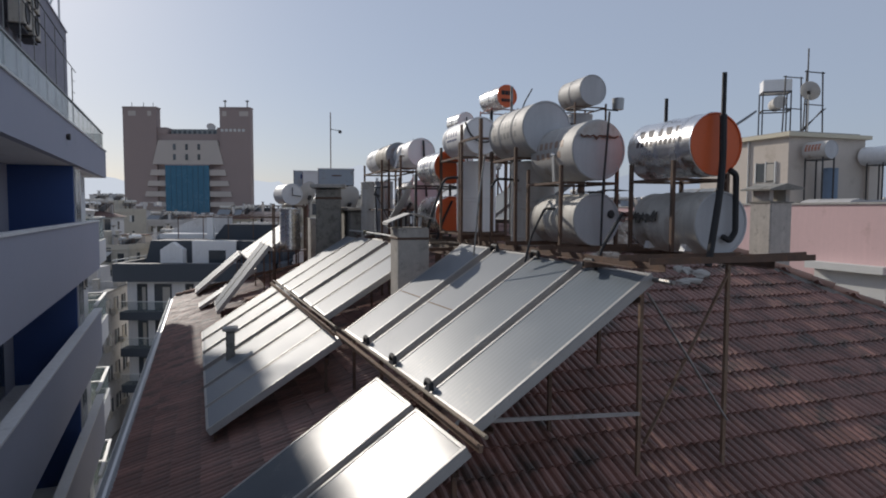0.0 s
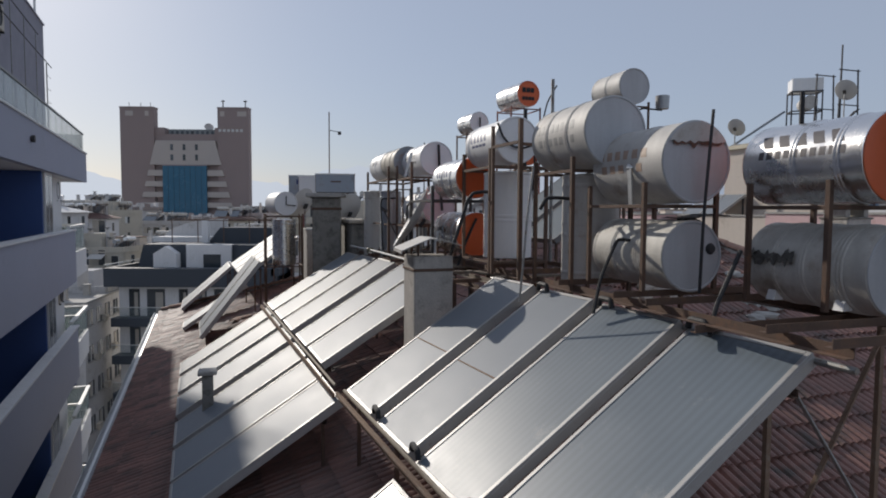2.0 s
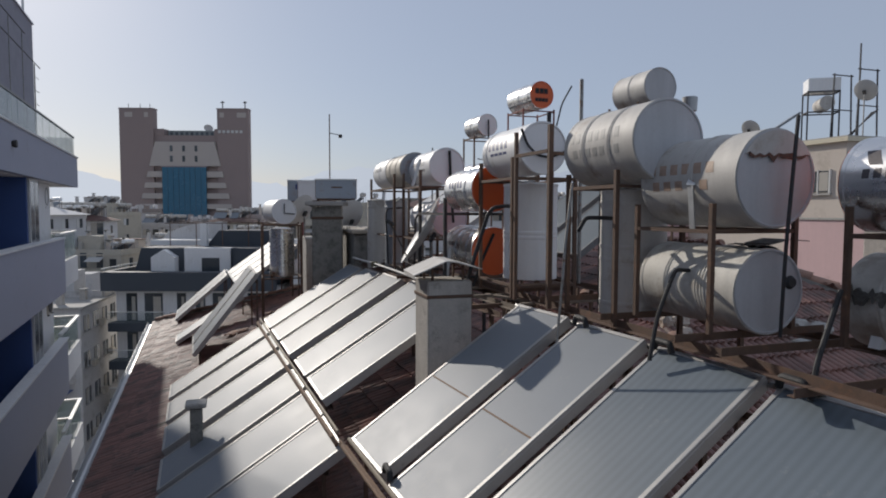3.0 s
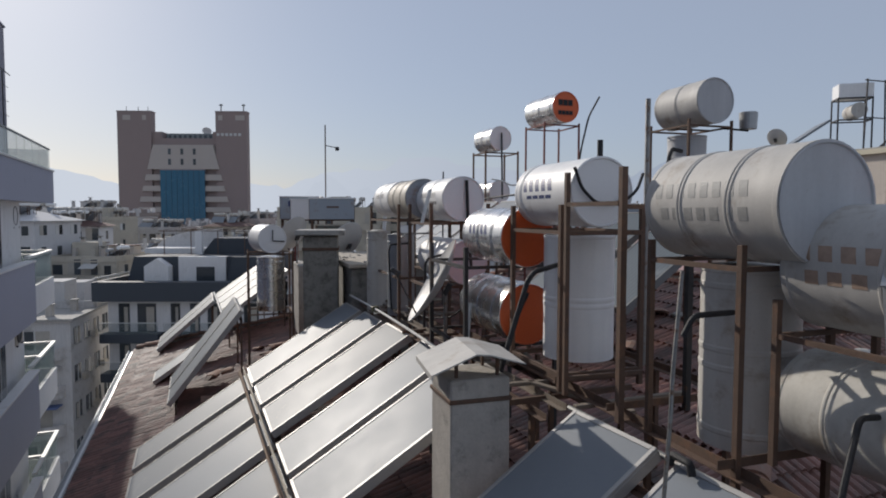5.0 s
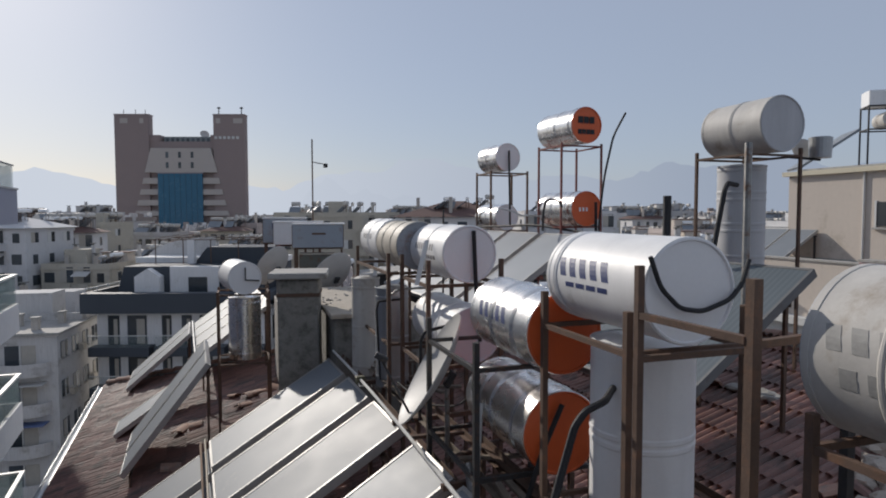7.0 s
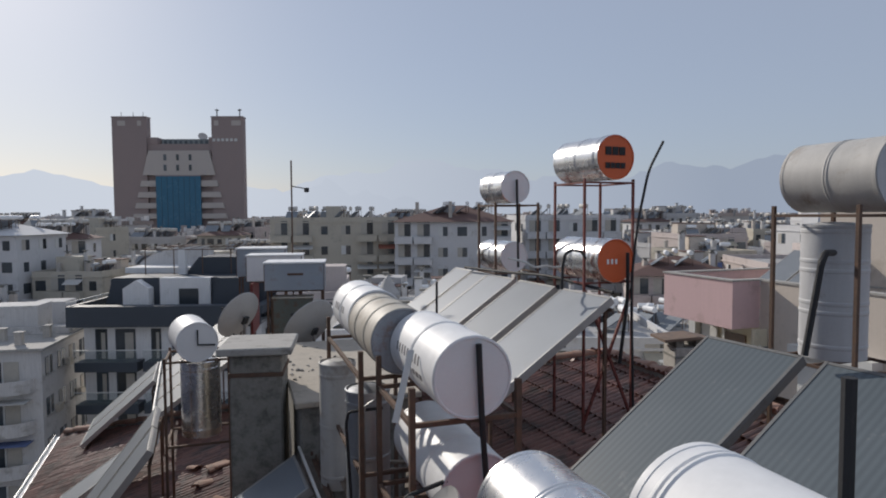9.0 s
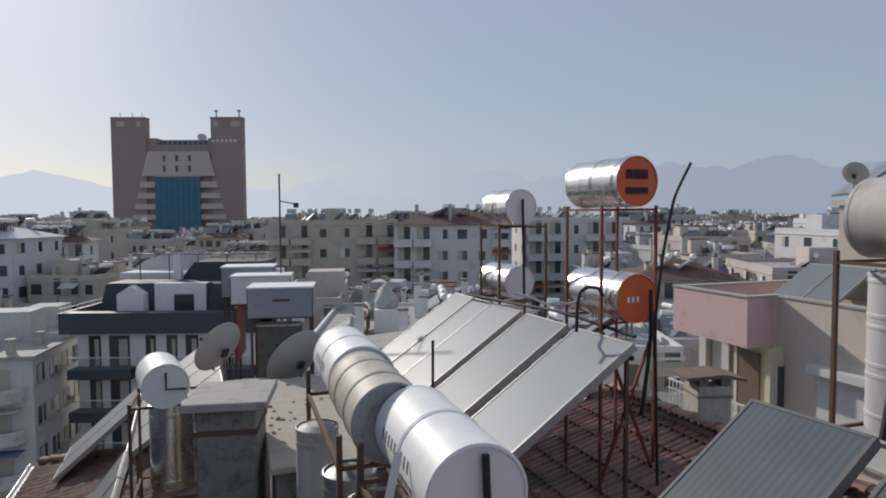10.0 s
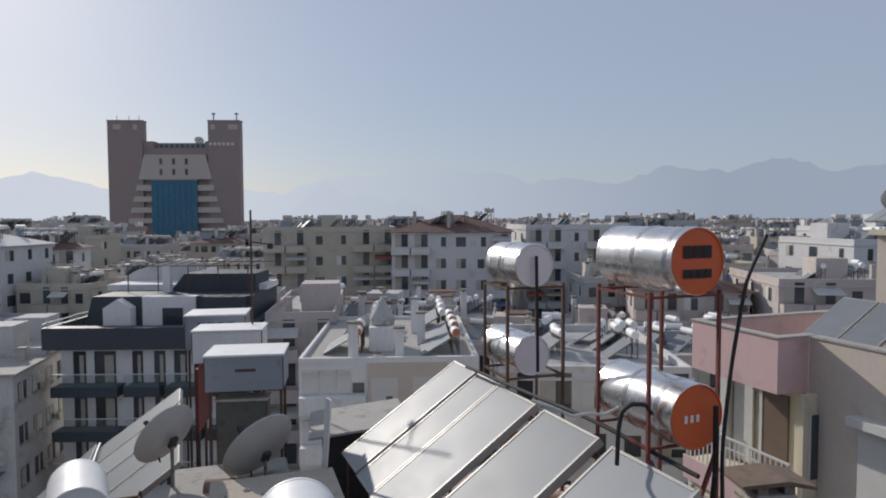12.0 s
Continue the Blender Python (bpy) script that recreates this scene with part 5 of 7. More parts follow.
# ---------------------------------------------------------------- windows and blocks of flats
def window_mesh(name, w, h, kind=0):
    """One moulded window: a frame proud of the wall with two sunk panes; the wall is y = 0, outside is -y."""
    bm = bmesh.new()
    y = -0.06
    xs, zs = (-w / 2, 0.0, w / 2), (0.0, h)
    g = [[bm.verts.new((x, y, z)) for x in xs] for z in zs]
    back = [[bm.verts.new((x, 0.02, z)) for x in xs] for z in zs]
    panes = [bm.faces.new((g[0][i], g[0][i + 1], g[1][i + 1], g[1][i])) for i in range(2)]
    for i in range(2):
        bm.faces.new((g[0][i + 1], g[0][i], back[0][i], back[0][i + 1]))
        bm.faces.new((g[1][i], g[1][i + 1], back[1][i + 1], back[1][i]))
    bm.faces.new((g[0][0], g[1][0], back[1][0], back[0][0]))
    bm.faces.new((g[1][2], g[0][2], back[0][2], back[1][2]))
    bmesh.ops.inset_individual(bm, faces=panes, thickness=0.06, depth=-0.045)
    panes[0].material_index = 2 if kind == 1 else 0 if kind == 2 else 1
    panes[1].material_index = 1
    bmesh.ops.recalc_face_normals(bm, faces=bm.faces[:])
    me = bpy.data.meshes.new(name)
    bm.to_mesh(me)
    bm.free()
    for mt in (M_FRAME, M_WIN, M_CURTAIN):
        me.materials.append(mt)
    return me


WINS = [window_mesh("window", 1.45, 1.4, k) for k in range(3)] + [window_mesh("window", 1.0, 1.3, 0), window_mesh("window", 1.9, 2.15, 1)]


def add_window(parent, me, m):
    ob = new("window", me)
    ob.parent = parent
    ob.matrix_local = m
    return ob


def heater_kit():
    """A far solar heater: tilted collector, lying tank on legs."""
    t = new("solar_heater")
    tagged(t, "far solar water heater with a pale tank over a tilted collector", "solar heater", "solar heaters on far roofs")
    bm = box(0, 1.9, 0, 1.9, 0, 0.08)
    bm.transform(Matrix.Rotation(radians(-35), 4, "Y"))
    part("collector", bm, M_GLASS, t)
    bm = lathe([(0, 0), (0.28, 0.0), (0.28, 1.5), (0, 1.5)], 12)
    bm.transform(Matrix.Translation((1.8, 0.2, 1.55)))
    part("tank", bm, M_WHITE, t, smooth=True)
    bm = None
    for x, y, h in ((1.6, 0.3, 1.3), (2.0, 0.3, 1.3), (1.6, 1.6, 1.3), (2.0, 1.6, 1.3)):
        bm = beam((x, y, 0), (x, y, h), 0.05, bm=bm)
    for y in (0.3, 1.6):
        bm = beam((1.6, y, 1.28), (2.0, y, 1.28), 0.05, bm=bm)
    bm = beam((1.6, 0.3, 1.28), (1.6, 1.6, 1.28), 0.05, bm=bm)
    part("stand", bm, M_RUST, t)
    return t


HEATER = heater_kit()
heater_first = [True]


far_heaters = []


def put_heater(m):
    if m.translation.y > 112:
        far_heaters.append(m @ Matrix.Diagonal((1.0, 1.0, 1.3, 1.0)))
        return None
    if heater_first[0]:
        HEATER.matrix_world = m
        heater_first[0] = False
        return HEATER
    return copy_thing(HEATER, m)


rng = random.Random(11)


def flats(x, y, w, d, h, rz, mat, label, roof_kind="flat", floors=None, front_cols=4, side_cols=3, balcony=True, heaters=4, sides=("front", "left", "right"), roof_mat=None, wins=(0, 1, 2, 3), top_floors=5):
    """A block of flats: x, y its centre, front towards -y, with windows, balconies and a roof of its own."""
    t = new("apartment_building")
    t.matrix_world = pose(x, y, 0, 0, 0, rz)
    tagged(t, label, "building", "blocks of flats")
    part("wall", box(-w / 2, w / 2, -d / 2, d / 2, 0, h), mat, t)
    part("cornice", box(-w / 2 - 0.12, w / 2 + 0.12, -d / 2 - 0.12, d / 2 + 0.12, h - 0.3, h - 0.12), mat, t)
    floors = floors or max(3, int(h // 3))
    n = front_cols
    open_cols = rng.choice(((0, n - 1), (0, 1, n - 1), (0, 1, n - 2, n - 1), (1, n - 2))) if n > 3 else (0, n - 1)
    fh = h / floors
    for side in sides:
        n = front_cols if side == "front" else side_cols
        span = w if side == "front" else d
        rot = {"front": 0, "left": -90, "right": 90}[side]
        off = d / 2 if side == "front" else w / 2
        for fl in range(floors):
            if fl < floors - top_floors:
                continue
            for c in range(n):
                xx = -span / 2 + span * (c + 0.5) / n
                me = WINS[rng.choice(wins)] if not (balcony and side == "front" and fl > 0 and c in open_cols) else WINS[4]
                add_window(t, me, Matrix.Rotation(radians(rot), 4, "Z") @ Matrix.Translation((xx, -off, fl * fh + fh * 0.32)))
            if balcony and side == "front" and fl > 0 and fl * fh > h - 13:
                for c in (open_cols if n > 2 else (0,)):
                    xx = -span / 2 + span * (c + 0.5) / n
                    bw = span / n * 0.93
                    bm = box(xx - bw / 2, xx + bw / 2, -off - 1.1, -off + 0.02, fl * fh - 0.14, fl * fh)
                    box(xx - bw / 2, xx + bw / 2, -off - 1.1, -off - 1.0, fl * fh, fl * fh + 0.9, bm=bm)
                    box(xx - bw / 2, xx - bw / 2 + 0.1, -off - 1.0, -off, fl * fh, fl * fh + 0.9, bm=bm)
                    box(xx + bw / 2 - 0.1, xx + bw / 2, -off - 1.0, -off, fl * fh, fl * fh + 0.9, bm=bm)
                    bal = part("balcony", bm, mat, t)
                    if rng.random() < 0.35:
                        az = fl * fh + 2.35
                        aw = extruded([(-off - 1.35, az - 0.45), (-off + 0.0, az + 0.15), (-off + 0.0, az + 0.2), (-off - 1.35, az - 0.4)], xx - bw / 2, xx + bw / 2)
                        aw.transform(Matrix(((0, 1, 0, 0), (1, 0, 0, 0), (0, 0, 1, 0), (0, 0, 0, 1))))
                        bmesh.ops.recalc_face_normals(aw, faces=aw.faces[:])
                        part("awning", aw, rng.choice(M_AWN), bal, "faded cloth awning")
                if rng.random() < 0.7:
                    ax = rng.uniform(-span / 2 + 0.6, span / 2 - 0.6)
                    part("air_conditioner", box(ax - 0.4, ax + 0.4, -off - 0.32, -off, fl * fh + 0.3, fl * fh + 0.85), M_CREAM, t)
    if roof_kind == "hip":
        e = 0.6
        rh = min(w, d) * 0.17
        bm = bmesh.new()
        b = [bm.verts.new(p) for p in ((-w / 2 - e, -d / 2 - e, h), (w / 2 + e, -d / 2 - e, h), (w / 2 + e, d / 2 + e, h), (-w / 2 - e, d / 2 + e, h))]
        if w > d:
            r = [bm.verts.new((-(w - d) / 2 - 0.3, 0, h + rh)), bm.verts.new(((w - d) / 2 + 0.3, 0, h + rh))]
            fs = ((b[0], b[1], r[1], r[0]), (b[1], b[2], r[1]), (b[2], b[3], r[0], r[1]), (b[3], b[0], r[0]))
        else:
            r = [bm.verts.new((0, -(d - w) / 2 - 0.3, h + rh)), bm.verts.new((0, (d - w) / 2 + 0.3, h + rh))]
            fs = ((b[0], b[1], r[0]), (b[1], b[2], r[1], r[0]), (b[2], b[3], r[1]), (b[3], b[0], r[0], r[1]))
        for f in fs:
            bm.faces.new(f)
        bm.faces.new(b[::-1])
        bmesh.ops.recalc_face_normals(bm, faces=bm.faces[:])
        part("roof", bm, roof_mat or M_FARTILE, t)
        top = h + rh * 0.4
    else:
        part("roof", box(-w / 2 + 0.2, w / 2 - 0.2, -d / 2 + 0.2, d / 2 - 0.2, h, h + 0.05), roof_mat or M_SHEETROOF, t)
        bm = bmesh.new()
        loops = [[bm.verts.new((sx * (w / 2 - o), sy * (d / 2 - o), z)) for sx, sy in ((-1, -1), (1, -1), (1, 1), (-1, 1))] for o, z in ((0, h), (0, h + 0.55), (0.2, h + 0.55), (0.2, h))]
        for la, lb in zip(loops, loops[1:]):
            for i in range(4):
                bm.faces.new((la[i], la[(i + 1) % 4], lb[(i + 1) % 4], lb[i]))
        part("parapet", bm, mat, t)
        top = h + 0.05
        if rng.random() < 0.6:
            sx, sy = rng.uniform(-w * 0.25, w * 0.25), rng.uniform(-d * 0.2, d * 0.3)
            part("stair_head", box(sx - 1.6, sx + 1.6, sy - 1.6, sy + 1.6, h + 0.05, h + 2.4), mat, t)
    base = pose(x, y, 0, 0, 0, rz)
    for _ in range(heaters):
        hx, hy = rng.uniform(-w * 0.36, w * 0.26), rng.uniform(-d * 0.38, d * 0.26)
        zz = top if roof_kind == "flat" else h + min(w, d) * 0.17 * 0.5
        put_heater(base @ pose(hx, hy, zz, 0, 0, rng.choice((0, 0, 15, -20, 80))))
    for _ in range(2):
        cx, cy = rng.uniform(-w * 0.4, w * 0.4), rng.uniform(-d * 0.4, d * 0.4)
        part("chimney", box(cx - 0.25, cx + 0.25, cy - 0.25, cy + 0.25, h - 0.1, h + 1.6 + (min(w, d) * 0.1 if roof_kind == "hip" else 0)), M_RENDER, t)
    return t


# the white house with dark bands and a steep slate storey
def dark_house():
    t = new("apartment_building")
    t.matrix_world = pose(-21.9, 60.4, 0, 0, 0, 0)
    tagged(t, "white apartment house with dark grey balcony bands and a slate mansard", "building", "blocks of flats")
    w, d, h = 14.2, 11.5, 14.3
    part("wall", box(-6.3, 7.9, 0.4, d, 0, h), M_PL_WHITE, t)
    part("balcony_band", box(-w / 2, 7.9, -0.7, 0.4, h, h + 1.65), M_ANTHRA, t, "dark grey parapet band")
    part("side_band", box(-w / 2, -w / 2 + 0.3, 0.4, d, h, h + 1.65), M_ANTHRA, t)
    part("terrace", box(-w / 2 + 0.3, 7.9, 0.4, d, h, h + 0.2), M_SHEETROOF, t)
    part("handrail", box(-w / 2, -w / 2 + 0.08, -0.6, d, h + 1.9, h + 1.98), M_FRAME, t)
    for y in range(0, 12, 2):
        part("post", box(-w / 2 + 0.01, -w / 2 + 0.07, y - 0.03, y + 0.03, h + 1.65, h + 1.9), M_FRAME, t)
    for z in (h - 3.5, h - 6.85, h - 10.2):
        for x0, x1 in ((-6.4, -1.5), (-1.05, 1.6), (2.0, 4.6), (5.0, 7.8)):
            bm = box(x0, x1, -1.0, 0.4, z, z + 0.75)
            part("balcony", bm, M_ANTHRA, t, "dark grey balcony slab")
            part("glass_rail", box(x0, x1, -0.98, -0.95, z + 0.75, z + 1.7), M_CLEARGLASS, t, "glass balustrade")
            part("handrail", box(x0, x1, -1.0, -0.93, z + 1.7, z + 1.76), M_FRAME, t)
        for x0, x1 in ((-5.3, -4.45), (-3.7, -2.2), (-0.85, -0.15), (0.8, 1.55), (2.3, 3.2), (5.4, 6.6)):
            dr = part("door", box(x0, x1, 0.36, 0.43, z + 0.75, z + 3.2), M_WIN, t, "tall dark window door")
            part("door_frame", box(x0 - 0.08, x0, 0.33, 0.43, z + 0.75, z + 3.2), M_ANTHRA, dr)
            part("curtain", box(x0 + (x1 - x0) * 0.45, x1 - 0.15, 0.34, 0.355, z + 0.8, z + 2.9), M_CURTAIN, dr)
    for fl in range(4):
        for k in range(4):
            dr = part("side_window", box(7.88, 7.93, 1.6 + 2.4 * k, 2.7 + 2.4 * k, h - 2.6 - 3.3 * fl, h - 0.6 - 3.3 * fl), M_WIN, t, "tall narrow window")
            part("window_frame", box(7.88, 7.96, 1.5 + 2.4 * k, 1.6 + 2.4 * k, h - 2.6 - 3.3 * fl, h - 0.6 - 3.3 * fl), M_FRAME, dr)
    part("side_eave", box(7.6, 8.3, -0.7, d, h + 1.0, h + 1.65), M_ANTHRA, t)
    zt = h + 0.2
    part("slate_storey", extruded([(-5.9, zt), (-5.0, zt + 3.4), (7.6, zt + 3.4), (7.6, zt)], 2.6, d - 0.5), M_SLATE, t, "dark slate mansard")
    part("dormer", extruded([(-3.7, zt), (-3.7, zt + 2.6), (-2.6, zt + 3.3), (-1.6, zt + 2.6), (-1.6, zt)], 1.6, 4), M_PL_WHITE, t)
    part("recess_wall", box(-1.0, 3.2, 2.4, 3.4, zt, zt + 3.4), M_PL_WHITE, t)
    part("recess_window", box(0.6, 2.2, 2.33, 2.45, zt, zt + 2.5), M_WIN, t)
    part("recess_roof", extruded([(3.2, zt), (3.9, zt + 3.4), (7.2, zt + 3.4), (7.2, zt)], 1.9, 2.7), M_SLATE, t)
    part("wall_top", box(-6.0, 7.7, 7.0, d - 0.4, zt + 3.4, zt + 3.9), M_PL_WHITE, t)
    part("upper_slate", extruded([(-0.2, zt + 3.4), (1.0, zt + 4.9), (7.0, zt + 4.9), (7.0, zt + 3.4)], 6, d - 1), M_SLATE, t)
    part("chimney", box(-0.6, 0.0, 5.4, 6.0, zt + 3.4, zt + 5.6), M_PL_WHITE, t)
    # the curved gable wall and the pergola on top
    pts = [(-6.5 + 7.5 * (1 - math.cos(a)) * 0.9, zt + 3.4 + 2.3 * math.sin(a)) for a in [math.pi / 2 * k / 10 for k in range(11)]]
    part("curved_gable", extruded(pts + [(0.25, zt + 3.4)], d - 1.0, d - 0.6), M_PL_OLD, t)
    for k in range(11):
        part("pergola_bar", beam((-3.5 + 1.0 * k, d - 6, zt + 5.7), (-3.5 + 1.0 * k, d - 0.5, zt + 5.9), 0.05), M_RUST, t)
    for y in (d - 6, d - 0.5):
        part("pergola_beam", beam((-4, y, zt + 5.6), (7.5, y, zt + 5.6), 0.08), M_RUST, t)
    for k in range(5):
        part("pergola_post", beam((-3.5 + 2.5 * k, d - 6, zt + 3.4), (-3.5 + 2.5 * k, d - 6, zt + 5.6), 0.07), M_RUST, t)
    return t


dark_house()

# the low white house whose flat roof is full of collectors and red tanks
def cluttered_house():
    t = new("apartment_building")
    t.matrix_world = pose(-2.6, 50, 0, 0, 0, 1.5)
    tagged(t, "low white and beige house with a cluttered flat roof", "building", "blocks of flats")
    h = 15.4
    part("wall", box(-5.4, 5.4, 0, 16, 0, h), M_PL_WHITE, t)
    part("painted_bay", box(-1.3, 3.5, -0.12, 0.02, 0, h), M_PL_BEIGE, t, "beige painted bay")
    part("roof", box(-5.2, 5.2, 0.2, 15.8, h, h + 0.06), M_SLAB, t)
    for x0, x1, y0, y1 in ((-5.4, 5.4, -0.04, 0.2), (-5.4, 5.4, 15.8, 16), (-5.4, -5.2, 0.2, 15.8), (5.2, 5.4, 0.2, 15.8)):
        part("parapet", box(x0, x1, y0, y1, h, h + 0.32), M_PL_WHITE, t)
    for z in (h - 2.9, h - 5.9):
        part("balcony", box(-5.3, -1.4, -0.75, -0.02, z, z + 1.0), M_PL_WHITE, t)
        for x0, x1 in ((-5.2, -4.2), (-4.1, -3.2), (-3.1, -2.3)):
            sh = part("shutter", box(x0, x1, -0.06, 0.0, z + 1.05, z + 2.5), M_FRAME, t, "closed white shutter")
            part("shutter_box", box(x0, x1, -0.14, -0.06, z + 2.3, z + 2.5), M_PVC, sh)
        part("window", box(-2.2, -1.5, -0.05, 0.0, z + 1.1, z + 1.7), M_WIN, t)
        for x0, x1 in ((-1.1, 0.5), (1.4, 3.2)):
            sh = part("shutter", box(x0, x1, -0.19, -0.12, z + 0.6, z + 2.0), M_FRAME, t, "closed white shutter")
            part("pane", box(x0 + 0.9, x0 + 1.3, -0.195, -0.19, z + 0.65, z + 0.9), M_WIN, sh)
    r = random.Random(77)
    for x, y, hh in ((-2.2, 0.7, 2.3), (0.6, 1.0, 1.9), (2.0, 5.0, 2.2), (1.6, 9.5, 2.6)):
        c = part("chimney", box(x - 0.28, x + 0.28, y - 0.28, y + 0.28, h + 0.06, h + hh), M_PL_WHITE, t)
        part("cowl", box(x - 0.36, x + 0.36, y - 0.36, y + 0.36, h + hh, h + hh + 0.12), M_DARKRENDER, c)
    part("roof_room", box(-1.4, 0.2, 3.0, 5.6, h + 0.06, h + 1.6), M_PL_WHITE, t)
    return t


cluttered_house()


def roof_row(x, y, n, z, rz, red):
    """A row of collectors with lying tanks behind their upper ends."""
    for k in range(n):
        m = pose(-2.6, 50, 0, 0, 0, 1.5) @ pose(x, y + 1.15 * k, z, 0, 0, rz)
        c = new("solar_heater")
        c.matrix_world = m
        tagged(c, "solar collector with a faded red tank end over it" if red else "solar collector with a pale tank over it", "solar heater", "heaters on the white house")
        bm = box(0, 2.1, 0, 1.0, 0, 0.09)
        bm.transform(Matrix.Rotation(radians(-30), 4, "Y"))
        part("collector", bm, M_GLASS, c)
        bm = lathe([(0, 0), (0.27, 0.0), (0.27, 1.05), (0, 1.05)], 16)
        bm.transform(Matrix.Translation((2.15, 0, 1.45 + 0.25 * (k % 2))))
        tk = part("tank", bm, M_WHITE, c, smooth=True)
        bm = lathe([(0, -0.01), (0.25, -0.01), (0.25, 0.0)], 16)
        bm.transform(Matrix.Translation((2.15, 0, 1.45 + 0.25 * (k % 2))))
        part("cap", bm, M_FADED if red else M_WHITECAP, tk)
        bm = beam((1.95, 0.2, 0), (1.95, 0.2, 1.3), 0.05)
        for a, b in ((2.35, 0.2), (1.95, 0.85), (2.35, 0.85)):
            bm = beam((a, b, 0), (a, b, 1.3), 0.05, bm=bm)
        for p, q in (((1.95, 0.2), (2.35, 0.2)), ((1.95, 0.85), (2.35, 0.85)), ((1.95, 0.2), (1.95, 0.85))):
            bm = beam((*p, 1.28), (*q, 1.28), 0.05, bm=bm)
        part("stand", bm, M_RUST, c)


M_BLUEDRUM = surf("blue grey drum", (0.16, 0.22, 0.3), 0.5, var=0.1)
M_FADED = surf("faded red cap", (0.42, 0.16, 0.1), 0.6, var=0.2)
roof_row(2.0, 1.2, 6, 15.46, 4, True)
roof_row(-4.2, 2.0, 3, 15.46, 0, True)
roof_row(-3.6, 9.0, 4, 15.46, -8, False)
roof_row(1.6, 9.6, 4, 15.46, 6, False)
rcl = random.Random(8)
for k in range(12):
    m = pose(-2.6, 50, 0, 0, 0, 1.5) @ pose(rcl.uniform(-1.6, 1.6), rcl.uniform(1.2, 12), 15.46, 0, 0, rcl.uniform(0, 180))
    c = new("roof_clutter")
    c.matrix_world = m
    tagged(c, "pale board lying on a flat roof", "board", "loose boards")
    part("board", box(-0.9, 0.9, -0.2, 0.2, 0, 0.06), rcl.choice((M_SLAB, M_PVC, M_TIMBER)), c)
tarp = new("tarpaulin_heap")
tarp.matrix_world = pose(-2.6, 50, 0, 0, 0, 1.5) @ pose(-0.6, 4.3, 17.06)
tagged(tarp, "heap of grey tarpaulin tied on a roof room", "tarpaulin")
bm = lathe([(0, 1.7), (0.25, 1.5), (0.5, 0.9), (0.85, 0.35), (0.8, 0), (0, 0)], 18, "Z")
for vv in bm.verts:
    vv.co *= 1 + 0.22 * noise.noise(vv.co * 2.5)
    vv.co.z = abs(vv.co.z)
part("cover", bm, M_SHEETROOF, tarp, smooth=True)

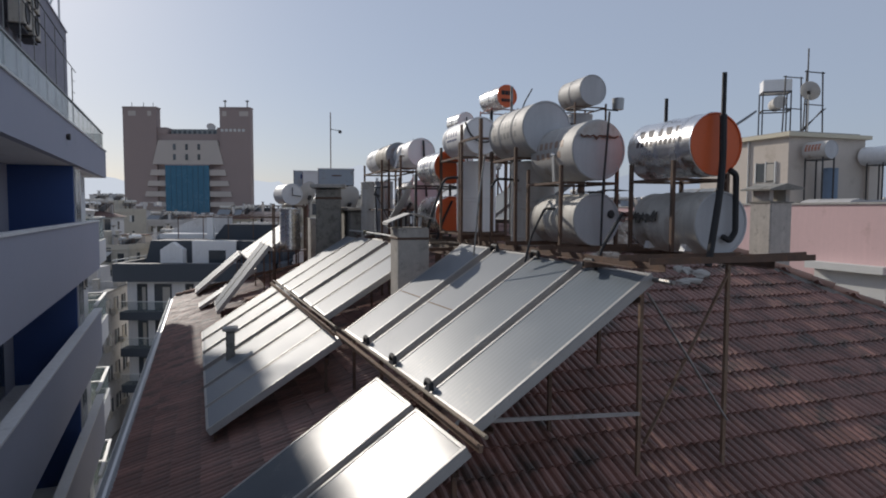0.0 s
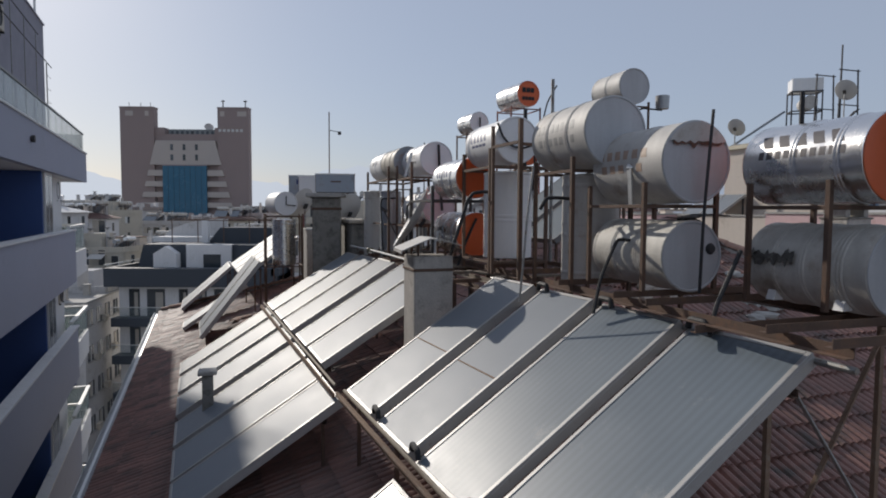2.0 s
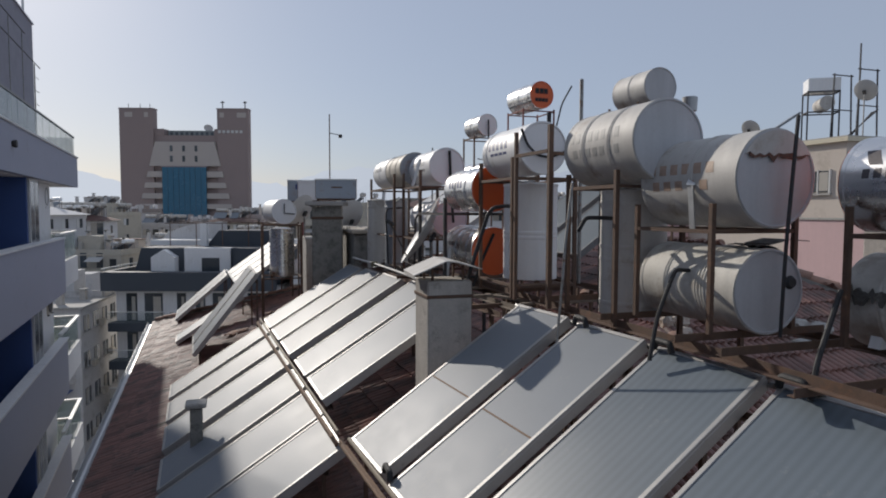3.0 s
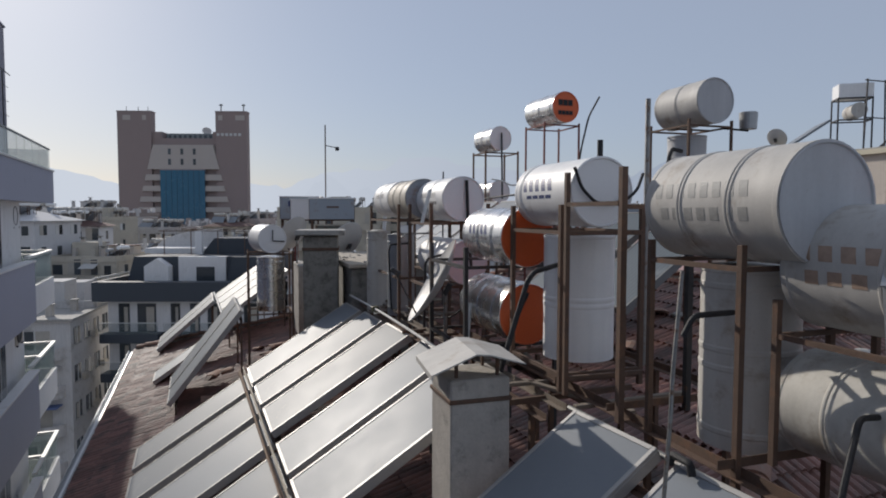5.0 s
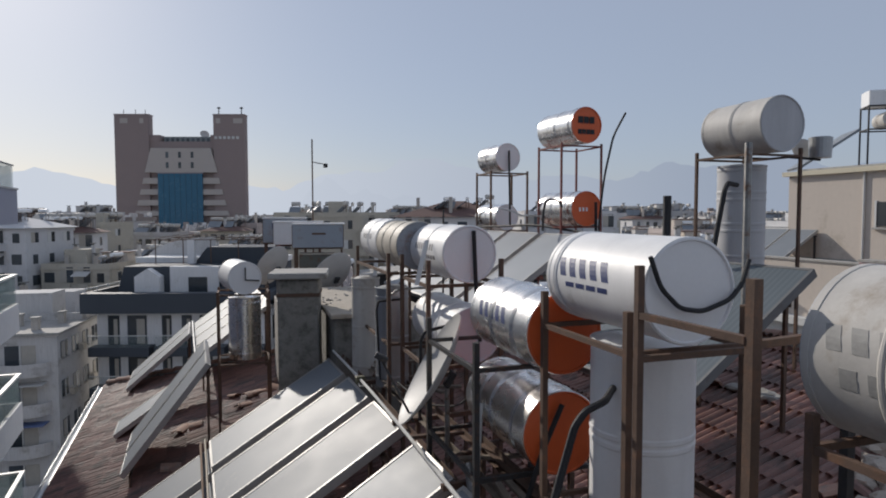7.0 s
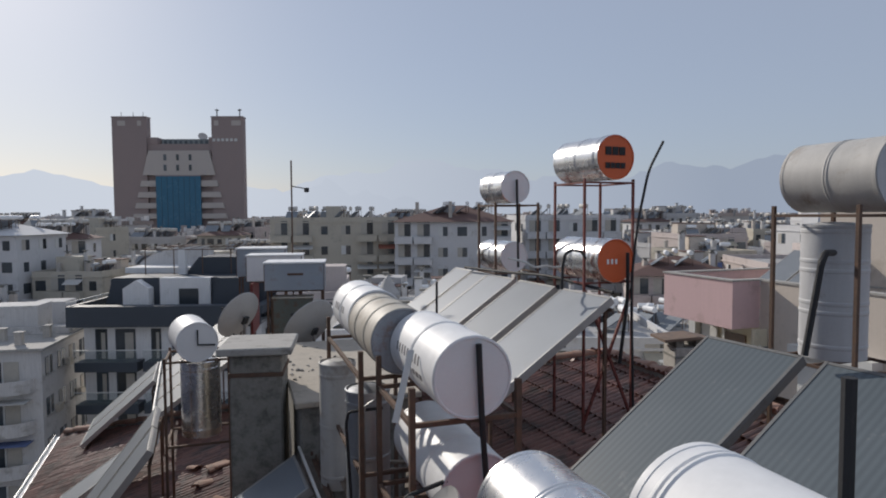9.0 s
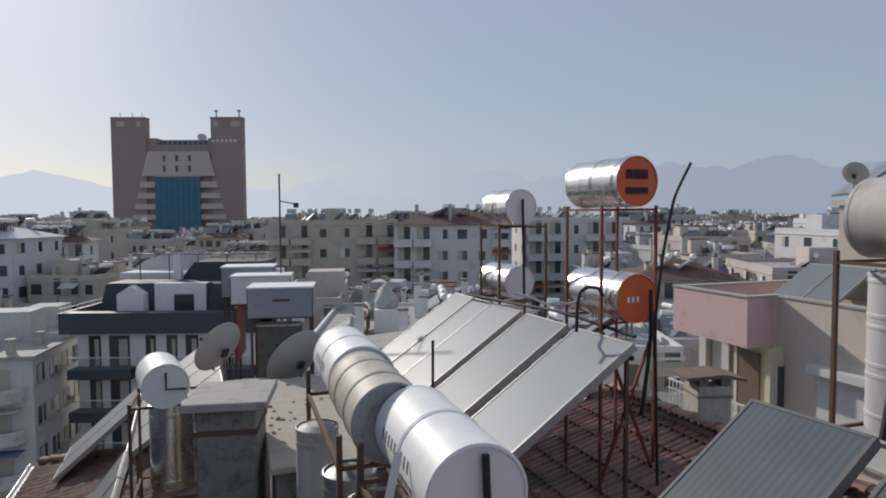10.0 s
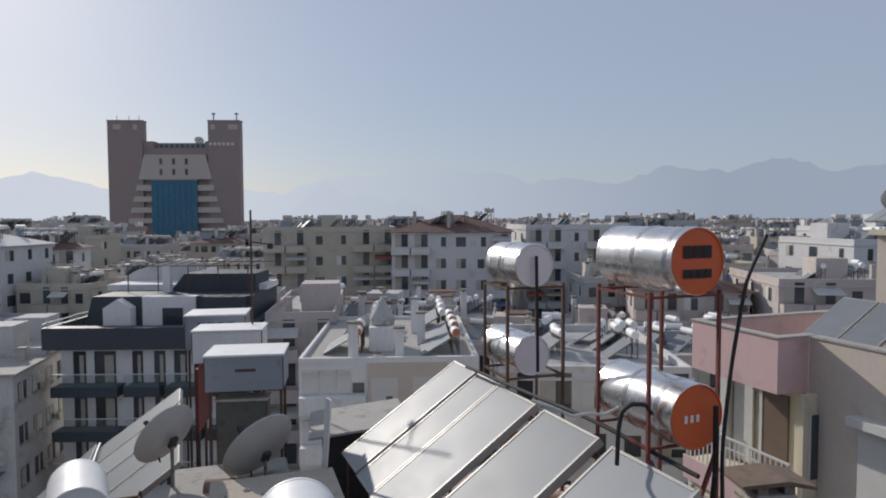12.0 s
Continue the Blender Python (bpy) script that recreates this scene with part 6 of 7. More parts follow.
# named neighbours in the middle distance
def corner_block():
    t = new("apartment_building")
    t.matrix_world = pose(-28.75, 56, 0, 0, 0, 10)
    tagged(t, "grimy pale corner block of flats with rounded balconies and awnings", "building", "blocks of flats")
    h = 13.5
    part("wall", box(-14, 0, 0, 9.6, 0, h - 0.2), M_PL_OLD, t)
    part("roof", box(-14.2, 0.25, -0.25, 9.8, h - 0.2, h), M_SLAB, t)
    for x0, x1, y0, y1 in ((-13.6, -0.2, 6.0, 6.2), (-0.2, 0.0, 6.2, 9.4)):
        part("parapet", box(x0, x1, y0, y1, h, h + 0.6), M_PL_OLD, t)
    part("stair_head", box(-6.5, -2.6, 6.3, 9.2, h, h + 2.3), M_PL_OLD, t)
    for fl in range(4):
        z = h - 3.05 * (fl + 1)
        for x0 in (-4.4, -9.4):
            n = 10
            ring = [(x0 + 1.9 + 2.0 * math.cos(math.pi * (1 + k / n)), 1.25 * math.sin(math.pi * (1 + k / n))) for k in range(n + 1)]
            bm = bmesh.new()
            lo, hi = ([bm.verts.new((x, y, zz)) for x, y in ring] for zz in (z - 0.12, z + 0.85))
            for i in range(n):
                bm.faces.new((lo[i], lo[i + 1], hi[i + 1], hi[i]))
            inner = [bm.verts.new((x0 + 1.9 + (x - x0 - 1.9) * 0.93, y * 0.9, z + 0.85)) for x, y in ring]
            deep = [bm.verts.new((x0 + 1.9 + (x - x0 - 1.9) * 0.93, y * 0.9, z + 0.05)) for x, y in ring]
            for i in range(n):
                bm.faces.new((hi[i], hi[i + 1], inner[i + 1], inner[i]))
                bm.faces.new((inner[i], inner[i + 1], deep[i + 1], deep[i]))
            bm.faces.new(deep)
            bm.faces.new(lo[::-1])
            bmesh.ops.recalc_face_normals(bm, faces=bm.faces[:])
            bal = part("balcony", bm, M_PL_OLD, t)
            d1 = part("balcony_door", box(x0 + 0.8, x0 + 1.8, -0.05, 0.0, z, z + 2.1), M_WIN, t)
            part("door_frame", box(x0 + 1.8, x0 + 1.9, -0.08, 0.0, z, z + 2.1), M_FRAME, d1)
            part("curtain", box(x0 + 1.95, x0 + 2.9, -0.06, 0.0, z + 0.1, z + 2.1), M_CURTAIN, d1)
            if fl in (1, 2):
                aw = box(x0 + 0.1, x0 + 3.7, -1.3, 0.0, z + 2.3, z + 2.36)
                part("awning", aw, M_AWN[0 if fl == 1 else 1], bal, "faded cloth awning")
        for k in range(4):
            y = 0.6 + 2.3 * k
            w1 = part("window", box(-0.02, 0.04, y, y + 1.3, z + 0.9, z + 2.2), M_WIN, t)
            part("window_frame", box(0.0, 0.07, y + 0.6, y + 0.68, z + 0.9, z + 2.2), M_FRAME, w1)
            part("sill", box(0.0, 0.14, y - 0.1, y + 1.4, z + 0.8, z + 0.9), M_SLAB, w1)
            if (k + fl) % 2:
                part("air_conditioner", box(0.0, 0.34, y + 1.5, y + 2.3, z + 0.7, z + 1.25), M_CREAM, t)
            else:
                part("curtain", box(0.041, 0.045, y + 0.05, y + 0.6, z + 0.95, z + 2.15), M_CURTAIN, w1)
    for x, y in ((-2.0, 1.5), (-4.0, 3.5), (-1.2, 4.4), (-7.0, 2.0), (-5.5, 4.5)):
        c = part("chimney", box(x - 0.25, x + 0.25, y - 0.25, y + 0.25, h, h + 0.9), M_RENDER, t)
        part("cowl", box(x - 0.33, x + 0.33, y - 0.33, y + 0.33, h + 0.9, h + 1.0), M_SLAB, c)
    return t


corner_block()
flats(-60, 100, 11, 10, 20.6, -5, M_CT_WHITE, "white block of flats with a pale hipped roof", floors=7, roof_kind="hip", heaters=9, roof_mat=M_CT_WHITE)
flats(-44, 78, 15, 14, 11.5, 8, M_CT_GREY, "low pale block of flats with a cluttered roof", floors=4)
flats(-11.2, 71, 5.5, 16, 16.0, 5, M_CT_ROSE, "narrow rosy beige block of flats", floors=5, front_cols=2, heaters=1)
flats(10.2, 57, 11.5, 15, 14.6, -4, M_CT_WHITE, "low white house beside the cluttered roof", floors=5, front_cols=5, heaters=9, wins=(2, 2, 3))
flats(-16, 118, 20, 16, 22.2, 6, M_CT_SAND, "ochre block of flats with stacked balconies", floors=7, front_cols=6, heaters=10)
flats(4, 112, 17.5, 15, 22.0, -6, M_CT_WHITE, "white block of flats with blue awnings and a hipped roof", floors=7, front_cols=6, roof_kind="hip", heaters=9)
flats(23, 122, 16, 16, 22.4, 4, M_CT_WHITE, "white block of flats behind the tank stands", floors=7, front_cols=5, heaters=9)
flats(24, 70, 17, 16, 12.5, 3, M_CT_ROSE, "rosy beige block of flats with a crowded roof", floors=4, heaters=13)
flats(44, 82, 15, 15, 17.2, -8, M_CT_ROSE, "rosy block of flats with a crowded flat roof", floors=6, front_cols=5, heaters=10)
flats(57, 94, 14, 14, 20.8, 5, M_CT_WHITE, "white block of flats with a wide balcony", floors=7, heaters=9)
flats(71, 112, 16, 15, 22.0, -4, M_CT_WHITE, "white block of flats with a grey stair tower", floors=7, heaters=9)
flats(38, 52, 14, 13, 12.0, 4, M_CT_WHITE, "low white house among the blocks", floors=4, heaters=9)
stacks = []
COLORS = (M_CT_ROSE, M_CT_GREY, M_CT_ROSE, M_CT_WHITE, M_CT_SAND, M_CT_GREY, M_CT_WHITE)
LABELS = {M_CT_WHITE.name: "white block of flats among the city roofs", M_CT_GREY.name: "grimy grey block of flats among the city roofs", M_CT_ROSE.name: "rosy beige block of flats among the city roofs", M_CT_SAND.name: "sandy block of flats among the city roofs"}
taken = [(-21, 66, 14), (-36, 52, 9), (-60, 100, 7), (-44, 78, 9), (-11, 71, 4), (-2.5, 58, 8), (10.2, 57, 8), (-16, 118, 12), (4, 112, 12), (23, 122, 10), (24, 70, 10), (44, 82, 9), (57, 94, 9), (71, 112, 10), (38, 52, 8), (14, 28, 18), (-14, 14, 24), (25, 41, 8)]
for row, y in enumerate((58, 74, 88, 101, 116, 131, 146, 162, 178)):
    x = -0.72 * y - 6
    while x < 0.72 * y + 6:
        bx, by = x + rng.uniform(-2, 2), y + rng.uniform(-3, 3)
        w, d = rng.uniform(8, 13), rng.uniform(9, 13)
        if all(math.hypot(bx - a, by - b) > c + 3.6 for a, b, c in taken):
            h = rng.uniform(9.5, 15) + (y - 58) / 120 * 5.5 + (2.3 if y > 95 else 0) - (2.2 if y > 110 and -0.45 < bx / by < -0.2 else 0)
            m = rng.choice(COLORS)
            flats(bx, by, w, d, h, rng.uniform(-16, 16), m, LABELS[m.name], rng.choice(("flat", "flat", "flat", "flat", "flat", "hip")), front_cols=5 if w > 10 else 4, side_cols=2 if y < 110 else 1, heaters=rng.choice((16, 20, 24)) if y > 112 else rng.choice((4, 5, 6)), balcony=y < 135, top_floors=3 if y < 110 else 2)
            taken.append((bx, by, max(w, d) * 0.5))
            stacks.append((bx, by, w, d, h))
        x += rng.uniform(12.5, 16.5)

# small things that crowd the nearer flat roofs: tanks, low walls, boards, pipes
crowd = random.Random(91)
for bx, by, w, d, h in stacks:
    if by > 112:
        continue
    for _ in range(3):
        x, y = bx + crowd.uniform(-0.35, 0.35) * w, by + crowd.uniform(-0.38, 0.2) * d
        tk = tagged(new("roof_tank"), "small pale water tank lying on a flat roof", "water tank", "tanks on far roofs")
        tk.matrix_world = pose(x, y, h + 0.05, 0, 0, crowd.choice((0, 90, 20, -30)))
        bm = lathe([(0, 0), (0.3, 0.0), (0.3, 1.4), (0, 1.4)], 14)
        bm.transform(Matrix.Translation((0, 0, 1.2)))
        part("tank", bm, crowd.choice((M_WHITE, M_GREY, M_GALV)), tk, smooth=True)
        for a in (-0.25, 0.25):
            for b in (0.15, 1.25):
                part("leg", beam((a, b, 0), (a, b, 1.06), 0.05), M_RUST, tk)

# the heaters on the farther roofs, in one mesh
hv, hf, hm = [], [], []
for m in far_heaters:
    for ob, mi in zip(HEATER.children, range(3)):
        n0 = len(hv)
        hv += [tuple(m @ v.co) for v in ob.data.vertices]
        hf += [tuple(n0 + i for i in p.vertices) for p in ob.data.polygons]
        hm += [("collector", "tank", "stand").index(ob.name.split(".")[0])] * len(ob.data.polygons)
me = bpy.data.meshes.new("far_heaters")
me.from_pydata(hv, [], hf)
for mt in (M_GLASS, M_GREY, M_RUST):
    me.materials.append(mt)
me.polygons.foreach_set("material_index", hm)
tagged(new("far_heaters", me), "countless solar water heaters on the farther roofs", "solar heaters", kind="stuff")


# chimney stacks, stair heads and cowls on the farther roofs, in one mesh
cv, cf, cm = [], [], []
def far_box(x0, x1, y0, y1, z0, z1, mi):
    n0 = len(cv)
    cv.extend((x, y, z) for z in (z0, z1) for x, y in ((x0, y0), (x1, y0), (x1, y1), (x0, y1)))
    cf.extend(tuple(n0 + i for i in f) for f in ((0, 1, 5, 4), (1, 2, 6, 5), (2, 3, 7, 6), (3, 0, 4, 7), (4, 5, 6, 7), (3, 2, 1, 0)))
    cm.extend([mi] * 6)


rst = random.Random(64)
for bx, by, w, d, h in stacks:
    for _ in range(rst.choice((3, 4, 5, 6))):
        x, y, hh = bx + rst.uniform(-0.38, 0.38) * w, by + rst.uniform(-0.36, 0.3) * d, h + rst.uniform(1.4, 3.0)
        s = rst.uniform(0.2, 0.34)
        far_box(x - s, x + s, y - s, y + s, h - 0.3, hh, rst.choice((0, 0, 1)))
        far_box(x - s * 0.5, x + s * 0.5, y - s * 0.5, y + s * 0.5, hh, hh + 0.22, 2)
        far_box(x - s * 1.35, x + s * 1.35, y - s * 1.35, y + s * 1.35, hh + 0.22, hh + 0.36, 2)
    for _ in range(rst.choice((1, 1, 2))):
        x, y, s, e = bx + rst.uniform(-0.28, 0.28) * w, by + rst.uniform(-0.1, 0.3) * d, rst.uniform(1.0, 1.9), rst.uniform(1.6, 2.5)
        far_box(x - s, x + s, y - 1.2, y + 1.2, h - 0.3, h + e, rst.choice((0, 1)))
        far_box(x - s - 0.15, x + s + 0.15, y - 1.35, y + 1.35, h + e, h + e + 0.12, 3)
me = bpy.data.meshes.new("far_chimneys")
me.from_pydata(cv, [], cf)
for mt in (M_PL_OLD, M_PL_BEIGE, M_DARKRENDER, M_FARTILE):
    me.materials.append(mt)
me.polygons.foreach_set("material_index", cm)
tagged(new("far_chimneys", me), "countless plastered chimneys and stair heads on the farther roofs", "chimneys", kind="stuff")


# the far city: countless blocks in one mesh
def far_city():
    verts, faces, mats = [], [], []
    r = random.Random(5)
    def cuboid(cx, cy, w, d, z0, z1, a, mi):
        c, s = math.cos(a), math.sin(a)
        n = len(verts)
        for z in (z0, z1):
            for px, py in ((-w / 2, -d / 2), (w / 2, -d / 2), (w / 2, d / 2), (-w / 2, d / 2)):
                verts.append((cx + px * c - py * s, cy + px * s + py * c, z))
        for f in ((0, 1, 5, 4), (1, 2, 6, 5), (2, 3, 7, 6), (3, 0, 4, 7), (4, 5, 6, 7)):
            faces.append(tuple(n + k for k in f))
            mats.append(mi)
    y = 192.0
    while y < 1100:
        x = -0.76 * y
        while x < 0.76 * y:
            bx, by = x + r.uniform(-5, 5), y + r.uniform(-8, 8)
            w, d = r.uniform(8, 14), r.uniform(8, 12)
            h = r.uniform(13.5, 21) + (2.0 if r.random() < 0.2 else 0)
            if by < 320 and -0.45 < bx / by < -0.2:
                h -= 3.5        # low quarter before the towers
            a = r.uniform(-0.3, 0.3)
            x += r.uniform(11, 16) * (1 + y / 1500)
            if -160 < bx < -75 and by > 280 and by < 345:
                continue
            cuboid(bx, by, w, d, 0, h, a, 0)
            cuboid(bx, by, w + 0.8, d + 0.8, h, h + r.uniform(0.2, 1.2), a, 2)
            if by < 520:
                c, s = math.cos(a), math.sin(a)
                n = int(w // 3.2)
                for fl in range(1, 5):
                    z = h - 3 * fl
                    for k in range(n):
                        ox = -w / 2 + w * (k + 0.5) / n
                        oy = -d / 2 - 0.02
                        cuboid(bx + ox * c - oy * s, by + ox * s + oy * c, 1.3, 0.12, z + 0.7, z + 2.0, a, 1)
                for _ in range(22):
                    ox, oy = r.uniform(-w / 2, w / 2), r.uniform(-d / 2, d / 2)
                    cuboid(bx + ox * c - oy * s, by + ox * s + oy * c, r.uniform(0.5, 1.9), r.uniform(0.5, 1.6), h, h + r.uniform(1.2, 2.8), a + r.uniform(-0.3, 0.3), r.choice((0, 0, 1, 2)))
        y += 17 * (1 + y / 900)
    me = bpy.data.meshes.new("city")
    me.from_pydata(verts, [], faces)
    for m in (M_CITY, M_CITYDARK, M_CITYROOF):
        me.materials.append(m)
    me.polygons.foreach_set("material_index", mats)
    return tagged(new("city", me), "countless pale blocks of flats reaching to the bay", "city", kind="stuff")


far_city()


# ---------------------------------------------------------------- the twin towered hotel
def hotel():
    k = 320 / 398.0
    t = new("hotel")
    x0, x1, yf = -0.0115 - 190.6 * k, -112.3 * k, 2 + 398 * k
    t.matrix_world = pose((x0 + x1) / 2, yf, 0)
    tagged(t, "brown stone hotel with twin towers and a blue glass front", "hotel")
    w = (x1 - x0) / 2                     # half width
    top = 23 + 59.7 * k
    px = w * 2 / 239.0                    # metres for one step of the facade's own grid
    def fx(c):
        return (c - 307.0) * px
    def fz(c):
        return top - (c - 214.0) * px
    part("tower", box(-w, fx(250), 0, 5, 0, top), M_HOTEL, t)
    part("tower", box(fx(369), w, 0, 5, 0, top), M_HOTEL, t)
    part("centre_block", box(fx(250), fx(369), 1.5, 10, 0, fz(262)), M_HOTEL, t)
    for a, b in ((250, 268), (362, 369)):
        part("shoulder", box(fx(a), fx(b), 1.2, 9, fz(262), fz(250)), M_HOTEL, t)
    part("top_storey", box(fx(272), fx(362), 4, 9, fz(262), fz(252)), surf("grey glazed storey", (0.2, 0.22, 0.22), 0.4), t)
    for i in range(9):
        part("top_window", box(fx(276 + i * 9.5), fx(281 + i * 9.5), 3.9, 4.02, fz(261), fz(255)), M_WIN, t)
    def skirt(z0, z1):
        def left(c):
            return 254.0 - (c - 275) * 0.255
        def right(c):
            return 364.0 + (c - 275) * 0.255
        return extruded([(fx(left(z0)), fz(z0)), (fx(right(z0)), fz(z0)), (fx(right(z1)), fz(z1)), (fx(left(z1)), fz(z1))], -0.8, 1.4)
    part("pale_front", skirt(275, 320), M_HOTELW, t, "pale stone trapezoid front")
    for z0, z1 in ((330, 341), (351, 361), (371, 381), (391, 400)):
        part("pale_band", skirt(z0, z1), M_HOTELW, t)
    part("glass_front", box(fx(267), fx(349), -1.4, -0.9, 0, fz(322)), M_HGLASS, t, "blue glass curtain wall")
    for i in range(1, 8):
        part("mullion", box(fx(267 + i * 10.25) - 0.1, fx(267 + i * 10.25) + 0.1, -1.5, -1.4, 0, fz(322)), surf("mullion", (0.03, 0.1, 0.16), 0.4) if i == 1 else bpy.data.materials["mullion"], t)
    part("reveal", box(fx(265), fx(351), -1.2, -0.8, fz(322), fz(320)), M_HOTEL, t)
    for cx in (284, 307, 330):
        for z0, z1 in ((282, 293), (301, 312)):
            part("window", box(fx(cx - 2.5), fx(cx + 2.5), -0.95, -0.75, fz(z1), fz(z0)), M_WIN, t)
    for a, b in ((198, 212), (234, 241), (374, 382), (406, 423)):
        part("opening", box(fx(a), fx(b), -0.1, 0.05, fz(229), fz(220)), M_HOTELW, t)
    part("coping", box(-w - 0.2, fx(250) + 0.2, -0.2, 5.2, top, top + 0.5), M_HOTEL, t)
    part("coping", box(fx(369) - 0.2, w + 0.2, -0.2, 5.2, top, top + 0.5), M_HOTEL, t)
    for c in (200, 222, 240):
        part("rod", box(fx(c) - 0.1, fx(c) + 0.1, 3, 3.2, top + 0.5, top + 3), M_DARKIRON, t)
    for c in (376, 418):
        part("aerial", box(fx(c) - 0.25, fx(c) + 0.25, 3, 3.4, top + 0.5, top + 4.5), M_PIPE, t)
        part("aerial_arm", box(fx(c) - 0.9, fx(c) + 0.9, 3, 3.3, top + 3.6, top + 4.2), M_PIPE, t)
    for i in range(6):
        part("sign_bar", box(fx(371 + i * 8), fx(376 + i * 8), -0.25, -0.02, fz(258), fz(253)), M_FRAME, t)
    dd = lathe([(0, 0.4), (2.2, -0.2), (2.25, -0.35), (0, 0.1)], 20)
    dd.transform(Matrix.Translation((fx(345), 6, fz(247))) @ Matrix.Rotation(radians(-35), 4, "X") @ Matrix.Rotation(radians(25), 4, "Z"))
    part("dish", dd, M_DISH, t)
    return t


hotel()


# ---------------------------------------------------------------- the grey neighbour with deep balconies
HM = BM @ pose(-8.6, 26.4, 0, 0, 0, 4.95) @ pose(8.6, -26.4, 0)      # the house stands turned a little from the roof


HK = 0.873                                # storey heights and depths of this house against its first plan
HS = HM @ Matrix.Translation((-5.4, -3.21, 21.13)) @ Matrix.Scale(HK, 4) @ Matrix.Translation((5.4, 3.21, -21.13))


def balcony_house():
    t = thing("apartment_building", "grey apartment house with deep balconies and blue partitions", "building", 0, 0, 0)
    t.matrix_world = HS
    ub, v0 = -10.4, -6.0
    part("wall", box(-18, ub, v0, 27.0, -3.074, 23.4), M_PL_GREY, t)
    # top balcony: solid band, ledge, glass panes
    part("band", box(-8.7, -8.52, v0, 26.5, 22.26, 23.38), M_PL_GREY, t)
    part("end_band", box(ub, -8.7, 26.32, 26.5, 22.26, 23.38), M_PL_GREY, t)
    part("slab", box(ub, -8.7, v0, 26.32, 22.26, 22.42), M_PL_WHITE, t)
    part("ledge", box(-8.74, -8.48, v0, 26.54, 23.38, 23.43), M_FRAME, t)
    k = 0
    v = v0
    while v < 26.2:
        part("glass_pane", box(-8.62, -8.605, v + 0.02, min(v + 1.06, 26.4), 23.43, 24.15), M_RAILGLASS, t, "pale glass balustrade pane")
        v += 1.09
    for k in range(2):
        part("glass_pane", box(-8.63 - 0.9 * (k + 1), -8.65 - 0.9 * k, 26.4, 26.415, 23.43, 24.15), M_RAILGLASS, t)
    part("handrail", box(-8.65, -8.58, v0, 26.45, 24.15, 24.19), M_PIPE, t)
    # the floors below
    for i, zt in enumerate((20.45, 17.12, 13.8, 10.5, 7.2)):
        zb = zt - 1.76
        part("parapet", box(-8.65, -8.45, v0, 22.3, zb, zt), M_PL_GREY, t)
        part("parapet_cap", box(-8.69, -8.41, v0, 22.34, zt, zt + 0.05), M_PL_WHITE, t)
        part("slab", box(ub, -8.65, v0, 22.3, zb, zb + 0.16), M_PL_WHITE, t)
        for vp in (4.5, 17.9):
            part("partition", box(ub, -8.68, vp, vp + 0.14, zb + 0.16, zt + (1.8 if i == 0 else 1.57)), M_PL_BLUE, t, "blue painted partition wall")
        part("cream_pier", box(-9.3, -9.0, 20.2, 23.4, zb + 0.16, zt + (1.8 if i == 0 else 1.57)), M_PL_WHITE, t)
        for vp in (8.5, 12.0, 15.0):
            part("balcony_door", box(ub, ub + 0.05, vp, vp + 1.5, zt - 1.5, zt + 0.9), M_WIN, t)
            part("door_frame", box(ub, ub + 0.08, vp - 0.08, vp, zt - 1.5, zt + 0.9), M_FRAME, t)
        zs = zt + (1.8 if i == 0 else 1.57)
        part("folding_window", box(-8.72, -8.67, 18.3, 19.5, zt - 0.3, zs), M_FRAME, t, "white framed folding window")
        part("folding_pane", box(-8.67, -8.665, 18.38, 18.86, zt - 0.2, zs - 0.1), M_WIN, t)
        part("folding_pane", box(-8.67, -8.665, 18.94, 19.42, zt - 0.2, zs - 0.1), M_WIN, t)
        # the glass railed end of the balcony, white rails
        zg = zt + 0.12
        part("end_wall", box(-8.75, -8.62, 22.4, 26.6, zb, zg - 0.95), M_PL_WHITE, t)
        part("end_slab", box(ub, -8.75, 22.3, 26.6, zb, zb + 0.16), M_PL_WHITE, t)
        part("cross_wall", box(ub, -8.75, 26.48, 26.6, zb + 0.16, zg - 0.95), M_PL_WHITE, t)
        for j in range(4):
            part("glass_pane", box(-8.69, -8.675, 22.45 + 1.03 * j, 23.44 + 1.03 * j, zg - 0.95, zg - 0.04), M_RAILGLASS, t)
        part("glass_pane", box(-10.3, -8.72, 26.53, 26.545, zg - 0.95, zg - 0.04), M_RAILGLASS, t)
        part("glass_pane", box(-10.3, -8.72, 24.0, 24.015, zg - 0.95, zg - 0.04), M_RAILGLASS, t)
        part("white_rail", box(-8.74, -8.62, 22.4, 26.6, zg - 0.04, zg + 0.03), M_FRAME, t)
        part("white_rail", box(-10.3, -8.74, 26.48, 26.6, zg - 0.04, zg + 0.03), M_FRAME, t)
        part("white_rail", box(-10.3, -8.74, 23.95, 24.07, zg - 0.04, zg + 0.03), M_FRAME, t)
    lamp = lathe([(0, -0.05), (0.05, -0.05), (0.09, 0.02), (0.09, 0.08), (0, 0.08)], 14)
    lamp.transform(Matrix.Translation((-8.5, 15.7, 22.92)) @ Matrix.Rotation(radians(-90), 4, "Z"))
    part("wall_lamp", lamp, M_DARKIRON, t, "small dark spotlight")
    # penthouse
    part("penthouse", box(-17, -9.89, v0, 26.65, 22.42, 28.35), M_BRICKY, t, "grey brick clad penthouse wall")
    part("roof_edge", box(-17, -9.84, v0, 26.7, 28.35, 28.4), M_PL_GREY, t)
    for k in range(7):
        part("railing_post", tube([(-9.3, 11.0 + 1.75 * k, 23.43), (-9.3, 11.0 + 1.75 * k, 26.9)], 0.014), M_PIPE, t)
